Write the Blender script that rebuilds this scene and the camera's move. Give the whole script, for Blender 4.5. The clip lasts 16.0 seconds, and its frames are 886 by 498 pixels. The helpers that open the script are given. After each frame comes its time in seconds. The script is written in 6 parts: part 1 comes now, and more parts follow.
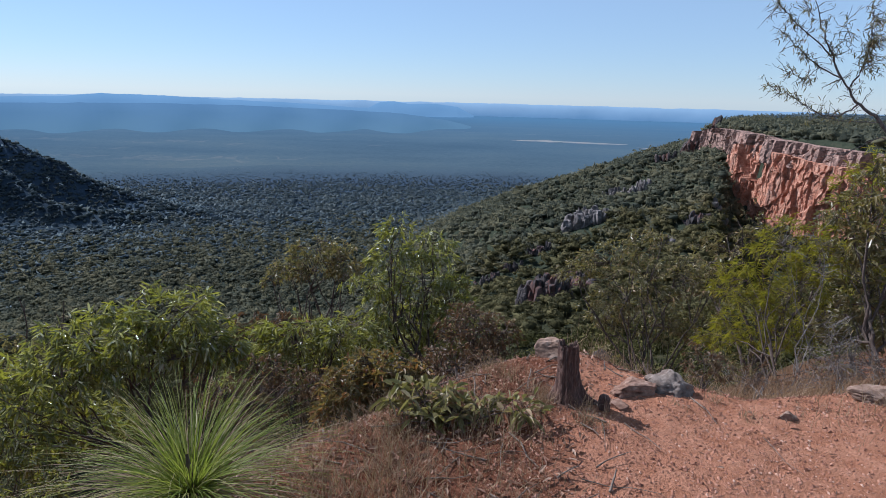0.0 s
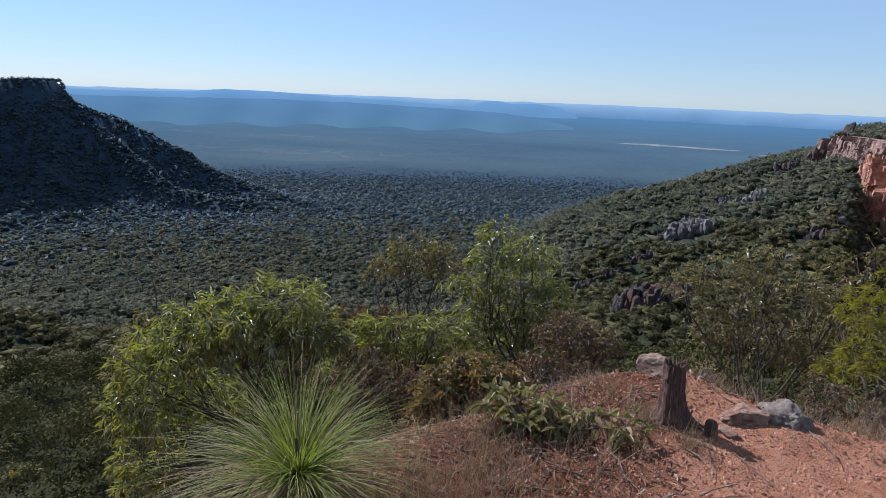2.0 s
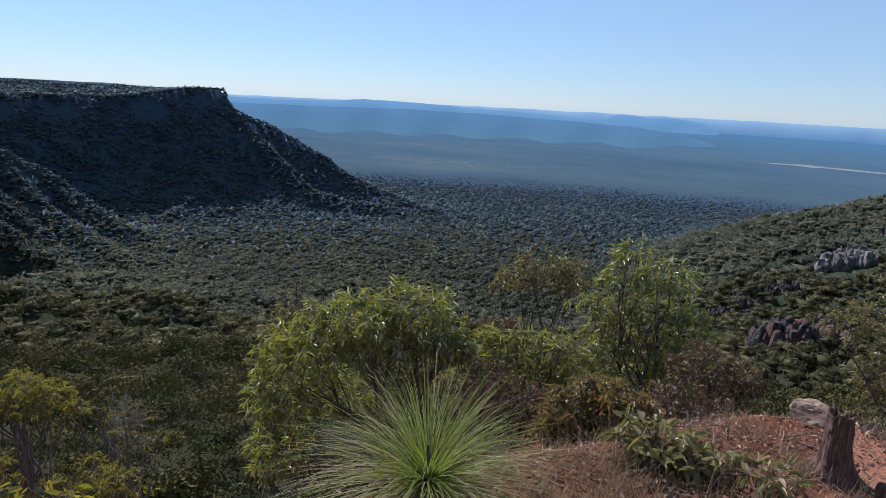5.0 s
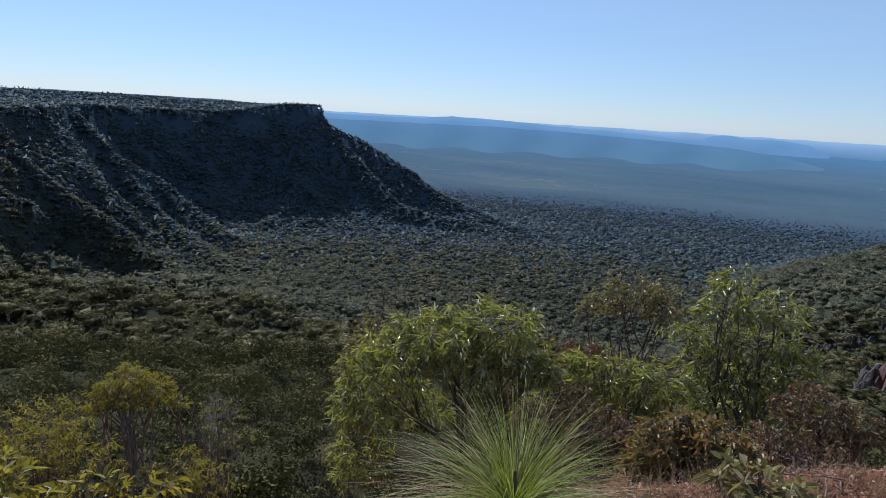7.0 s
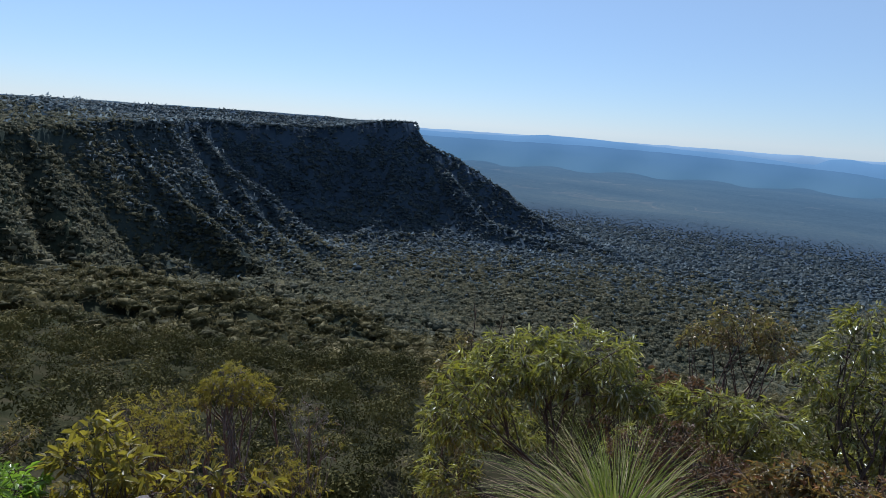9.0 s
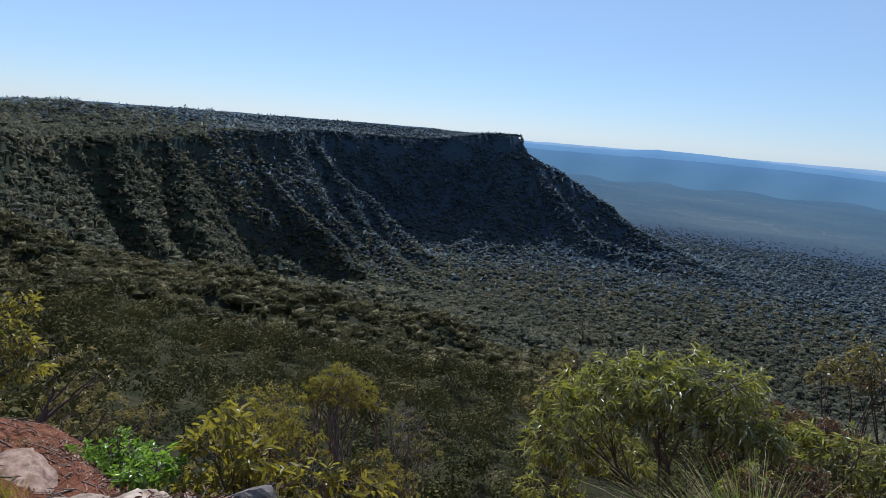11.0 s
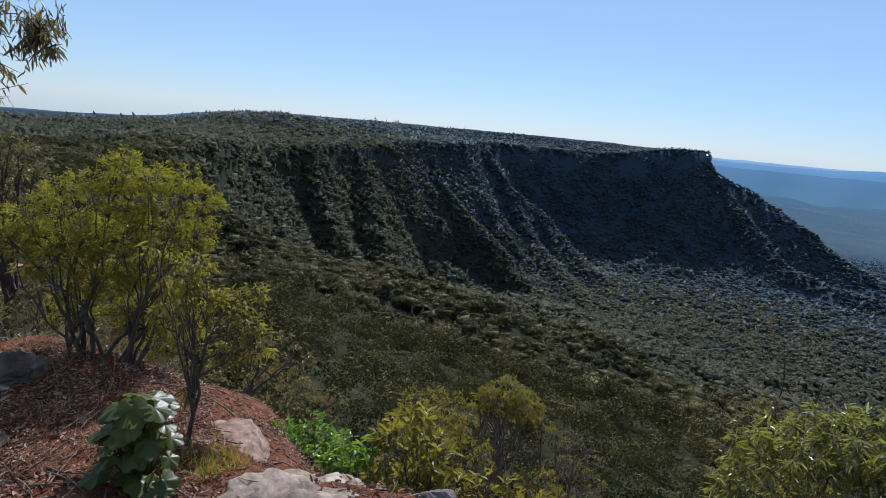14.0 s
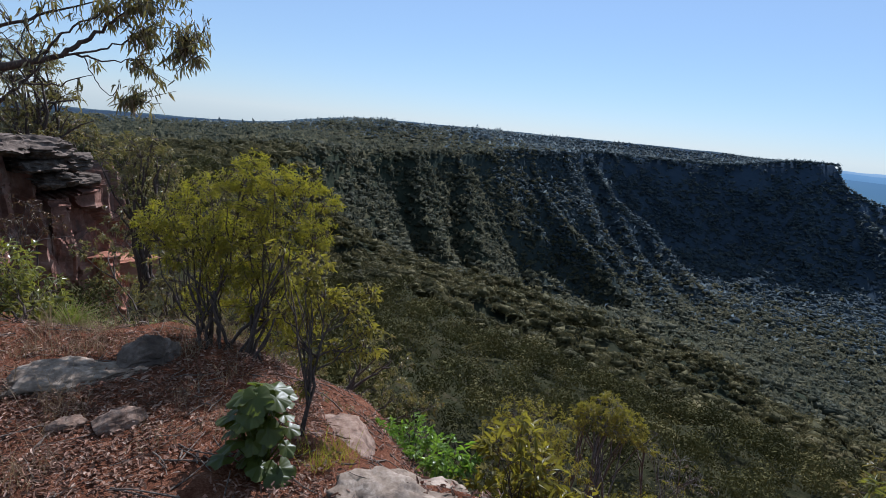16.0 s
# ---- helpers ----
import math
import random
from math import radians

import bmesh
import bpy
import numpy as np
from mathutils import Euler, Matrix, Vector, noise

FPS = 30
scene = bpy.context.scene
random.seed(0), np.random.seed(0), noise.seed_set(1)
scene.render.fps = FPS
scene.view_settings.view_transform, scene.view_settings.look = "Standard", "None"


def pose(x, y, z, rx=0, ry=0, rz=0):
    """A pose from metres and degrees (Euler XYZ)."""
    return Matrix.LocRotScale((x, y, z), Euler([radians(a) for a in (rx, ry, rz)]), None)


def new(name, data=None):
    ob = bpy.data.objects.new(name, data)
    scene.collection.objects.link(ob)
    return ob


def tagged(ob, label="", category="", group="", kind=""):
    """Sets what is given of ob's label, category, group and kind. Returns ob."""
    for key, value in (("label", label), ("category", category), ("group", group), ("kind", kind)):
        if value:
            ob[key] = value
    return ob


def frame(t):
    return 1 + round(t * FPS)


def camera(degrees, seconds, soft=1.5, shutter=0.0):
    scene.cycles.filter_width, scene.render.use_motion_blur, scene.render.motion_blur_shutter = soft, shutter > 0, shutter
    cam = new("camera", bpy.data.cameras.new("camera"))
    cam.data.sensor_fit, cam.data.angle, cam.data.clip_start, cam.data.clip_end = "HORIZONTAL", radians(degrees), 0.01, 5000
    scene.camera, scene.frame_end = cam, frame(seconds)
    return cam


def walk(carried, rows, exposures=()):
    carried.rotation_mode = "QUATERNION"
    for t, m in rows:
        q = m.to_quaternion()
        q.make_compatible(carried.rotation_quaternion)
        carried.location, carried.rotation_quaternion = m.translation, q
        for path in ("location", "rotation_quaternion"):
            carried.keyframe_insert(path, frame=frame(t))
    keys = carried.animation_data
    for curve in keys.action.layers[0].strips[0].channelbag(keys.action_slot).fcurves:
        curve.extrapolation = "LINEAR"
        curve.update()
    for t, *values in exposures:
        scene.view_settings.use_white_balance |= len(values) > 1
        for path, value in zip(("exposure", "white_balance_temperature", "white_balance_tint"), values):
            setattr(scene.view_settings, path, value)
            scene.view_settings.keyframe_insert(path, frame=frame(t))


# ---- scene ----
cam = camera(73.6, 16.0, soft=0.45)
PATH = [
    (0.0, 0.000, -0.000, 1.600, 75.47, -1.35, 0.35),
    (0.5, -0.014, -0.003, 1.609, 75.37, -1.46, 2.52),
    (1.0, -0.028, -0.007, 1.617, 75.27, -1.63, 5.21),
    (1.5, -0.040, -0.010, 1.620, 75.23, -1.90, 7.57),
    (2.0, -0.052, -0.006, 1.625, 75.14, -2.12, 9.97),
    (2.5, -0.061, -0.004, 1.623, 75.18, -2.35, 12.01),
    (3.0, -0.077, -0.004, 1.620, 75.26, -2.61, 14.07),
    (3.5, -0.087, -0.004, 1.625, 75.29, -2.70, 16.06),
    (6.0, -0.172, -0.008, 1.627, 76.19, -3.05, 26.18),
    (6.5, -0.180, -0.012, 1.630, 76.50, -3.21, 28.18),
    (7.0, -0.190, -0.015, 1.634, 76.86, -3.36, 30.46),
    (7.5, -0.202, -0.018, 1.634, 77.18, -3.48, 32.59),
    (8.0, -0.215, -0.025, 1.636, 77.50, -3.62, 34.90),
    (8.5, -0.230, -0.033, 1.637, 77.74, -3.76, 37.02),
    (9.0, -0.250, -0.043, 1.635, 77.94, -3.99, 39.36),
    (11.5, -0.341, -0.123, 1.634, 78.38, -4.68, 52.28),
    (12.0, -0.356, -0.138, 1.636, 78.36, -4.79, 55.42),
    (12.5, -0.369, -0.154, 1.639, 78.31, -4.89, 58.06),
    (13.0, -0.380, -0.176, 1.643, 78.28, -4.99, 60.91),
    (13.5, -0.390, -0.200, 1.647, 78.24, -5.11, 63.30),
    (14.0, -0.395, -0.224, 1.650, 78.18, -5.20, 65.89),
    (14.5, -0.405, -0.243, 1.654, 78.09, -5.28, 68.27),
    (15.0, -0.415, -0.262, 1.652, 78.05, -5.39, 70.81),
    (15.5, -0.428, -0.282, 1.645, 77.99, -5.53, 73.11),
    (16.0, -0.443, -0.296, 1.638, 77.95, -5.60, 75.55),
]
walk(cam, [(t, pose(x, y, z, rx, ry, rz)) for t, x, y, z, rx, ry, rz in PATH], [(0.0, 0.70, 5300, 15), (3.5, 0.70, 5300, 15), (7.5, 0.62, 5300, 15), (16.0, 0.61, 5300, 15)])

# ---- world and sun ----
SUN_AZ, SUN_EL = 57.0, 41.0          # degrees to the left of +y, and above the horizon
sun_way = Vector((-math.sin(radians(SUN_AZ)) * math.cos(radians(SUN_EL)), math.cos(radians(SUN_AZ)) * math.cos(radians(SUN_EL)), math.sin(radians(SUN_EL))))
world = bpy.data.worlds.new("sky")
scene.world = world
world.use_nodes = True
wn = world.node_tree
sky = wn.nodes.new("ShaderNodeTexSky")
sky.sky_type, sky.sun_disc = "NISHITA", False
sky.sun_elevation, sky.sun_rotation = radians(SUN_EL), radians(-SUN_AZ)
sky.altitude, sky.air_density, sky.dust_density, sky.ozone_density = 300.0, 1.0, 0.0, 5.0
haze = wn.nodes.new("ShaderNodeMix")          # dry-season haze evens the sky out
haze.data_type = "RGBA"
haze.inputs[0].default_value, haze.inputs[7].default_value = 0.42, (7.0, 8.35, 8.6, 1.0)
wn.links.new(sky.outputs[0], haze.inputs[6])
wn.links.new(haze.outputs[2], wn.nodes["Background"].inputs[0])
wn.nodes["Background"].inputs[1].default_value = 0.056
sun_data = bpy.data.lights.new("sun", "SUN")
sun_data.energy, sun_data.angle, sun_data.color = 4.8, radians(0.55), (1.0, 0.93, 0.82)
sun = new("sun", sun_data)
sun.matrix_world = Matrix.Translation((0, 0, 60)) @ sun_way.to_track_quat("Z", "Y").to_matrix().to_4x4()



# ---- materials ----
def material(name):
    m = bpy.data.materials.new(name)
    m.use_nodes = True
    t = m.node_tree
    return m, t, t.nodes["Principled BSDF"]


def node(t, kind, **values):
    n = t.nodes.new(kind)
    for key, value in values.items():
        if key == "operation":
            n.operation = value
        elif key == "blend":
            n.blend_type = value
        else:
            n.inputs[key.replace("_", " ")].default_value = value
    return n


def noise_tex(t, scale, detail=4.0, rough=0.6, vec=None):
    n = node(t, "ShaderNodeTexNoise", Scale=scale, Detail=detail, Roughness=rough)
    if vec is not None:
        t.links.new(vec, n.inputs["Vector"])
    return n.outputs["Fac"]


def place_vec(t):
    return t.nodes.new("ShaderNodeNewGeometry").outputs["Position"]


def ramp(t, fac, stops):
    n = t.nodes.new("ShaderNodeValToRGB")
    els = n.color_ramp.elements
    while len(els) < len(stops):
        els.new(0.5)
    for e, (p, c) in zip(els, stops):
        e.position, e.color = p, (*c, 1.0)
    t.links.new(fac, n.inputs[0])
    return n.outputs[0]


def mix(t, fac, a, b, blend="MIX"):
    n = t.nodes.new("ShaderNodeMix")
    n.data_type, n.blend_type = "RGBA", blend
    for value, sock in ((fac, n.inputs[0]), (a, n.inputs[6]), (b, n.inputs[7])):
        if isinstance(value, (int, float)):
            sock.default_value = value
        elif isinstance(value, tuple):
            sock.default_value = (*value, 1.0)
        else:
            t.links.new(value, sock)
    return n.outputs[2]


def mathn(t, op, a, b=0.0):
    n = t.nodes.new("ShaderNodeMath")
    n.operation = op
    for value, sock in ((a, n.inputs[0]), (b, n.inputs[1])):
        if isinstance(value, (int, float)):
            sock.default_value = value
        else:
            t.links.new(value, sock)
    return n.outputs[0]


def bump(t, bsdf, height, strength=0.4, distance=0.02):
    n = node(t, "ShaderNodeBump", Strength=strength, Distance=distance)
    t.links.new(height, n.inputs["Height"])
    t.links.new(n.outputs[0], bsdf.inputs["Normal"])


def leaf_material(name, stops, rough=0.45, through_light=0.3, glow_tint=(0.3, 0.35, 0.03), spec=0.5):
    """Leaves: each island its own tone, a soft light through the blade."""
    m, t, b = material(name)
    rnd = t.nodes.new("ShaderNodeNewGeometry").outputs["Random Per Island"]
    tone = ramp(t, rnd, stops)
    big = noise_tex(t, 1.3, 3.0, 0.6, place_vec(t))
    tone = mix(t, mathn(t, "MULTIPLY", big, 0.38), tone, (0.10, 0.075, 0.03))
    t.links.new(tone, b.inputs["Base Color"])
    b.inputs["Roughness"].default_value = rough
    b.inputs["Specular IOR Level"].default_value = spec
    tr = t.nodes.new("ShaderNodeBsdfTranslucent")
    t.links.new(mix(t, 0.6, tone, glow_tint), tr.inputs[0])
    ms = t.nodes.new("ShaderNodeMixShader")
    ms.inputs[0].default_value = through_light
    t.links.new(b.outputs[0], ms.inputs[1])
    t.links.new(tr.outputs[0], ms.inputs[2])
    t.links.new(ms.outputs[0], t.nodes["Material Output"].inputs[0])
    return m


def canopy_material(name, stops, scale=0.012, rough=0.75, glow=0.05, leafy=0.9):
    """Woods: each crown its own tone, broad patches, and leafy mottling about a metre across."""
    m, t, b = material(name)
    p = place_vec(t)
    patch = noise_tex(t, scale, 5.0, 0.65, p)
    tuft = noise_tex(t, leafy, 4.0, 0.7, p)
    tone = t.nodes.new("ShaderNodeAttribute")
    tone.attribute_name = "tone"
    fac = mathn(t, "ADD", mathn(t, "MULTIPLY", mathn(t, "SUBTRACT", tuft, 0.5), 0.9), mathn(t, "ADD", mathn(t, "MULTIPLY", patch, 0.62), mathn(t, "MULTIPLY", tone.outputs["Fac"], 0.42)))
    c = ramp(t, fac, stops)
    t.links.new(c, b.inputs["Base Color"])
    b.inputs["Roughness"].default_value = rough
    b.inputs["Specular IOR Level"].default_value = 0.04
    bump(t, b, tuft, 0.5, 0.22 / leafy)
    tr = t.nodes.new("ShaderNodeBsdfTranslucent")
    t.links.new(c, tr.inputs[0])
    ms = t.nodes.new("ShaderNodeMixShader")
    ms.inputs[0].default_value = glow
    t.links.new(b.outputs[0], ms.inputs[1])
    t.links.new(tr.outputs[0], ms.inputs[2])
    t.links.new(ms.outputs[0], t.nodes["Material Output"].inputs[0])
    return m


CANOPY = canopy_material("eucalypt_canopy", [(0.2, (0.024, 0.025, 0.009)), (0.45, (0.052, 0.050, 0.016)), (0.68, (0.092, 0.082, 0.026)), (0.95, (0.145, 0.115, 0.045))], glow=0.12, leafy=1.4)
CANOPY_MID = canopy_material("grey_green_canopy", [(0.2, (0.060, 0.069, 0.054)), (0.45, (0.094, 0.097, 0.066)), (0.68, (0.134, 0.126, 0.075)), (0.95, (0.178, 0.150, 0.090))], glow=0.45)
CANOPY_SLOPE = canopy_material("slope_canopy", [(0.2, (0.038, 0.037, 0.018)), (0.45, (0.076, 0.070, 0.031)), (0.68, (0.118, 0.103, 0.047)), (0.95, (0.165, 0.132, 0.070))], glow=0.3)
# distance haze is put into this canopy's paler, bluer base colour
CANOPY_FAR = canopy_material("haze_blue_canopy", [(0.2, (0.086, 0.118, 0.144)), (0.45, (0.112, 0.142, 0.156)), (0.72, (0.138, 0.158, 0.150)), (0.95, (0.160, 0.166, 0.140))], glow=0.6, leafy=0.5)


def ground_material():
    """Red dirt and leaf litter on the ledge, dark brown forest floor below."""
    m, t, b = material("ledge_and_forest_floor")
    p = place_vec(t)
    att = t.nodes.new("ShaderNodeAttribute")
    att.attribute_name = "zone"
    sep = t.nodes.new("ShaderNodeSeparateColor")
    t.links.new(att.outputs["Color"], sep.inputs[0])
    fine, mid, coarse = noise_tex(t, 90, 6, 0.7, p), noise_tex(t, 9, 5, 0.65, p), noise_tex(t, 1.1, 4, 0.6, p)
    dirt = ramp(t, mathn(t, "ADD", mathn(t, "MULTIPLY", mid, 0.6), mathn(t, "MULTIPLY", fine, 0.4)),
                [(0.25, (0.20, 0.078, 0.043)), (0.45, (0.34, 0.154, 0.090)), (0.62, (0.43, 0.215, 0.135)), (0.8, (0.51, 0.32, 0.22))])
    litter = ramp(t, mathn(t, "ADD", mathn(t, "MULTIPLY", mid, 0.45), mathn(t, "MULTIPLY", fine, 0.55)),
                  [(0.3, (0.050, 0.019, 0.011)), (0.48, (0.150, 0.062, 0.036)), (0.6, (0.24, 0.118, 0.072)), (0.8, (0.36, 0.225, 0.155))])
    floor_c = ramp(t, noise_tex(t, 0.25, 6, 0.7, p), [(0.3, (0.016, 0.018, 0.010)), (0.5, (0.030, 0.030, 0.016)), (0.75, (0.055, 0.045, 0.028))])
    c = mix(t, sep.outputs["Red"], floor_c, litter)
    length = t.nodes.new("ShaderNodeVectorMath")
    length.operation = "LENGTH"
    t.links.new(p, length.inputs[0])
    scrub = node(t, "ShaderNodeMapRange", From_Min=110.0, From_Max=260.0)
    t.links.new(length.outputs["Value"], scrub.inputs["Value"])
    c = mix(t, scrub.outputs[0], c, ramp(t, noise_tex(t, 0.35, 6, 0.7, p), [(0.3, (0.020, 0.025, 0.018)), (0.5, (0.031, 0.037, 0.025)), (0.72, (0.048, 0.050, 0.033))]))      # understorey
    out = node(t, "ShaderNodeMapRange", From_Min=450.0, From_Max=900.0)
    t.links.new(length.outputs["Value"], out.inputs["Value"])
    c = mix(t, out.outputs[0], c, ramp(t, noise_tex(t, 0.12, 6, 0.7, p), [(0.3, (0.024, 0.038, 0.060)), (0.5, (0.034, 0.050, 0.074)), (0.72, (0.046, 0.061, 0.082))]))      # haze blue mixed into the floor with distance, toned like the far canopy
    # from 1080 m the floor blends on to the plain's haze blue
    haze_out = node(t, "ShaderNodeMapRange", From_Min=1080.0, From_Max=1290.0)
    t.links.new(length.outputs["Value"], haze_out.inputs["Value"])
    c = mix(t, haze_out.outputs[0], c, ramp(t, noise_tex(t, 0.12, 6, 0.7, p), [(0.3, (0.042, 0.066, 0.086)), (0.5, (0.056, 0.082, 0.102)), (0.72, (0.070, 0.094, 0.108))]))
    edge = mathn(t, "ADD", sep.outputs["Green"], mathn(t, "MULTIPLY", mathn(t, "SUBTRACT", coarse, 0.5), 0.9))
    n = node(t, "ShaderNodeMapRange", From_Min=0.35, From_Max=0.6)
    t.links.new(edge, n.inputs["Value"])
    c = mix(t, n.outputs[0], c, dirt)
    t.links.new(c, b.inputs["Base Color"])
    b.inputs["Roughness"].default_value = 1.0
    b.inputs["Specular IOR Level"].default_value = 0.0
    bump(t, b, mathn(t, "ADD", mathn(t, "MULTIPLY", fine, 0.9), mid), 0.9, 0.035)
    return m


def plain_material():
    """The wooded plain far below, with thin grassy strips; haze blue painted into its colour."""
    m, t, b = material("distant_woodland_plain")
    p = place_vec(t)
    mp = node(t, "ShaderNodeMapping")
    mp.inputs["Scale"].default_value = (0.5, 1.0, 1.0)
    t.links.new(p, mp.inputs["Vector"])
    broad = noise_tex(t, 0.003, 7, 0.62, mp.outputs[0])
    crowns = noise_tex(t, 0.09, 3, 0.7, p)
    c = ramp(t, mathn(t, "ADD", mathn(t, "MULTIPLY", broad, 0.62), mathn(t, "MULTIPLY", crowns, 0.38)),
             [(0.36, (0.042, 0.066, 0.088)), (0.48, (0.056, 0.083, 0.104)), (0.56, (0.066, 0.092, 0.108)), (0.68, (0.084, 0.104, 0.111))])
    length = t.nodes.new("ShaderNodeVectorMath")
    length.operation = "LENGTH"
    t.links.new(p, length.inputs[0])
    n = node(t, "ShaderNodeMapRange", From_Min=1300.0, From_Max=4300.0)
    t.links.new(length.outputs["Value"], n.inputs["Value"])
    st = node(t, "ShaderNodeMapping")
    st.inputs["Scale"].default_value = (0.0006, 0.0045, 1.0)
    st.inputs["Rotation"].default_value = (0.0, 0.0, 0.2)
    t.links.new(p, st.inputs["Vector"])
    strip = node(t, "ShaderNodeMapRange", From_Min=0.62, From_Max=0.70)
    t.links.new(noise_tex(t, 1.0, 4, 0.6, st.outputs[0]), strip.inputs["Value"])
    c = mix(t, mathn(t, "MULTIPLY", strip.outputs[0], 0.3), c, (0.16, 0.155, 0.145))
    # painted aerial haze: base colour shifts to blue out to 4300 m
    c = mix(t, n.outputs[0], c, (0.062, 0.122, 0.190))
    t.links.new(c, b.inputs["Base Color"])
    b.inputs["Roughness"].default_value = 1.0
    b.inputs["Specular IOR Level"].default_value = 0.0
    bump(t, b, crowns, 0.5, 4.0)
    return m


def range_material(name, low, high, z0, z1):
    """Far hills behind kilometres of lit air: a plain backdrop, the haze painted as glow."""
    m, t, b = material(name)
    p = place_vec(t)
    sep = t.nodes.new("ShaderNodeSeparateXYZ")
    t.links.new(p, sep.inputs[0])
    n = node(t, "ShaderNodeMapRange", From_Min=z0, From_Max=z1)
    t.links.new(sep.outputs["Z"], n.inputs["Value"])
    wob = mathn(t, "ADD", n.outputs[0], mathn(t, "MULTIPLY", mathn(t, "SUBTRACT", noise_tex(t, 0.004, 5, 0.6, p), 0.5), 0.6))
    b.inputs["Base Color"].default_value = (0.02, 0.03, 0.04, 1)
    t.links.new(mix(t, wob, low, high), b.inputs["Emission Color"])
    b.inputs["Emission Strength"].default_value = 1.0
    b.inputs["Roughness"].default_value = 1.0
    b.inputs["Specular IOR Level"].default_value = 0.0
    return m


def rock_material(name, stops, stain=(0.05, 0.045, 0.045), scale=1.0, stain_amount=0.5):
    m, t, b = material(name)
    p = place_vec(t)
    mp = node(t, "ShaderNodeMapping")
    mp.inputs["Scale"].default_value = (1.0, 1.0, 0.25)
    t.links.new(p, mp.inputs["Vector"])
    a = noise_tex(t, 2.0 * scale, 7, 0.68, p)
    streak = noise_tex(t, 0.9 * scale, 6, 0.7, mp.outputs[0])
    c = ramp(t, a, stops)
    n = node(t, "ShaderNodeMapRange", From_Min=0.52, From_Max=0.68)
    t.links.new(streak, n.inputs["Value"])
    c = mix(t, mathn(t, "MULTIPLY", n.outputs[0], stain_amount), c, stain)
    t.links.new(c, b.inputs["Base Color"])
    b.inputs["Roughness"].default_value = 0.95
    b.inputs["Specular IOR Level"].default_value = 0.08
    fine = noise_tex(t, 14.0 * scale, 6, 0.7, p)
    bump(t, b, mathn(t, "ADD", a, mathn(t, "MULTIPLY", fine, 0.4)), 0.7, 0.06 / scale)
    return m


GROUND = ground_material()
PLAIN = plain_material()
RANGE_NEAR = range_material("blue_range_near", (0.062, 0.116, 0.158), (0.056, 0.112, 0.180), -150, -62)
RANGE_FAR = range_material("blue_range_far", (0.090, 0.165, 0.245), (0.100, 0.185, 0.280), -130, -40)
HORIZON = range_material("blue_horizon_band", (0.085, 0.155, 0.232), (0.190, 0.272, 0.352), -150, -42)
RED_ROCK = rock_material("red_sandstone", [(0.28, (0.12, 0.052, 0.038)), (0.45, (0.31, 0.135, 0.086)), (0.6, (0.43, 0.235, 0.160)), (0.78, (0.44, 0.34, 0.29))], (0.06, 0.04, 0.04), 0.16, 0.75)
CRAG_ROCK = rock_material("grey_crag", [(0.3, (0.05, 0.045, 0.045)), (0.5, (0.13, 0.115, 0.11)), (0.7, (0.27, 0.235, 0.215))], (0.035, 0.03, 0.032), 0.25, 0.7)
GREY_ROCK = rock_material("grey_sandstone", [(0.3, (0.055, 0.046, 0.042)), (0.5, (0.135, 0.118, 0.108)), (0.7, (0.25, 0.225, 0.20))], (0.035, 0.03, 0.03), 4.5, 0.7)
DARK_ROCK = rock_material("dark_rock", [(0.3, (0.018, 0.016, 0.017)), (0.5, (0.052, 0.046, 0.046)), (0.72, (0.150, 0.120, 0.108))], (0.20, 0.065, 0.04), 0.22, 0.6)


# ---- the land: height as a function of the plan ----
def smooth(x, a, b):
    u = np.clip((x - a) / (b - a), 0.0, 1.0)
    return u * u * (3 - 2 * u)


def plan(az, r):
    return np.stack([-np.sin(np.radians(az)) * r, np.cos(np.radians(az)) * r], -1)


# the rim of the plateau: degrees to the left of +y, metres from the lookout
RIM = plan(*np.array([(62, 4800), (44, 1500), (42, 1010), (41.9, 930), (46, 900), (52, 880), (58, 850), (62.5, 800), (64, 700), (68, 640), (71, 560), (76, 500),
                      (83, 420), (88, 300), (92, 200), (97, 110), (101, 60), (103, 34), (106, 30), (113, 29), (121, 24), (128, 12), (119, 6.0), (108, 5.0), (102, 5.1), (97, 4.5), (93, 3.5), (90, 3.0), (75, 2.75), (60, 2.4), (40, 2.2),
                      (20, 2.3), (5, 2.8), (-8, 3.5), (-14, 3.7), (-20, 3.5), (-30, 3.45), (-40, 4.1), (-56, 8), (-60, 30), (-50, 120), (-44, 220), (-37, 290), (-33, 315), (-29, 335), (-27, 360),
                      (-23.6, 430), (-26, 600), (-34, 1200), (-45, 4800), (-90, 4800), (-135, 4800), (180, 4800), (135, 4800), (90, 4800)], float).T)
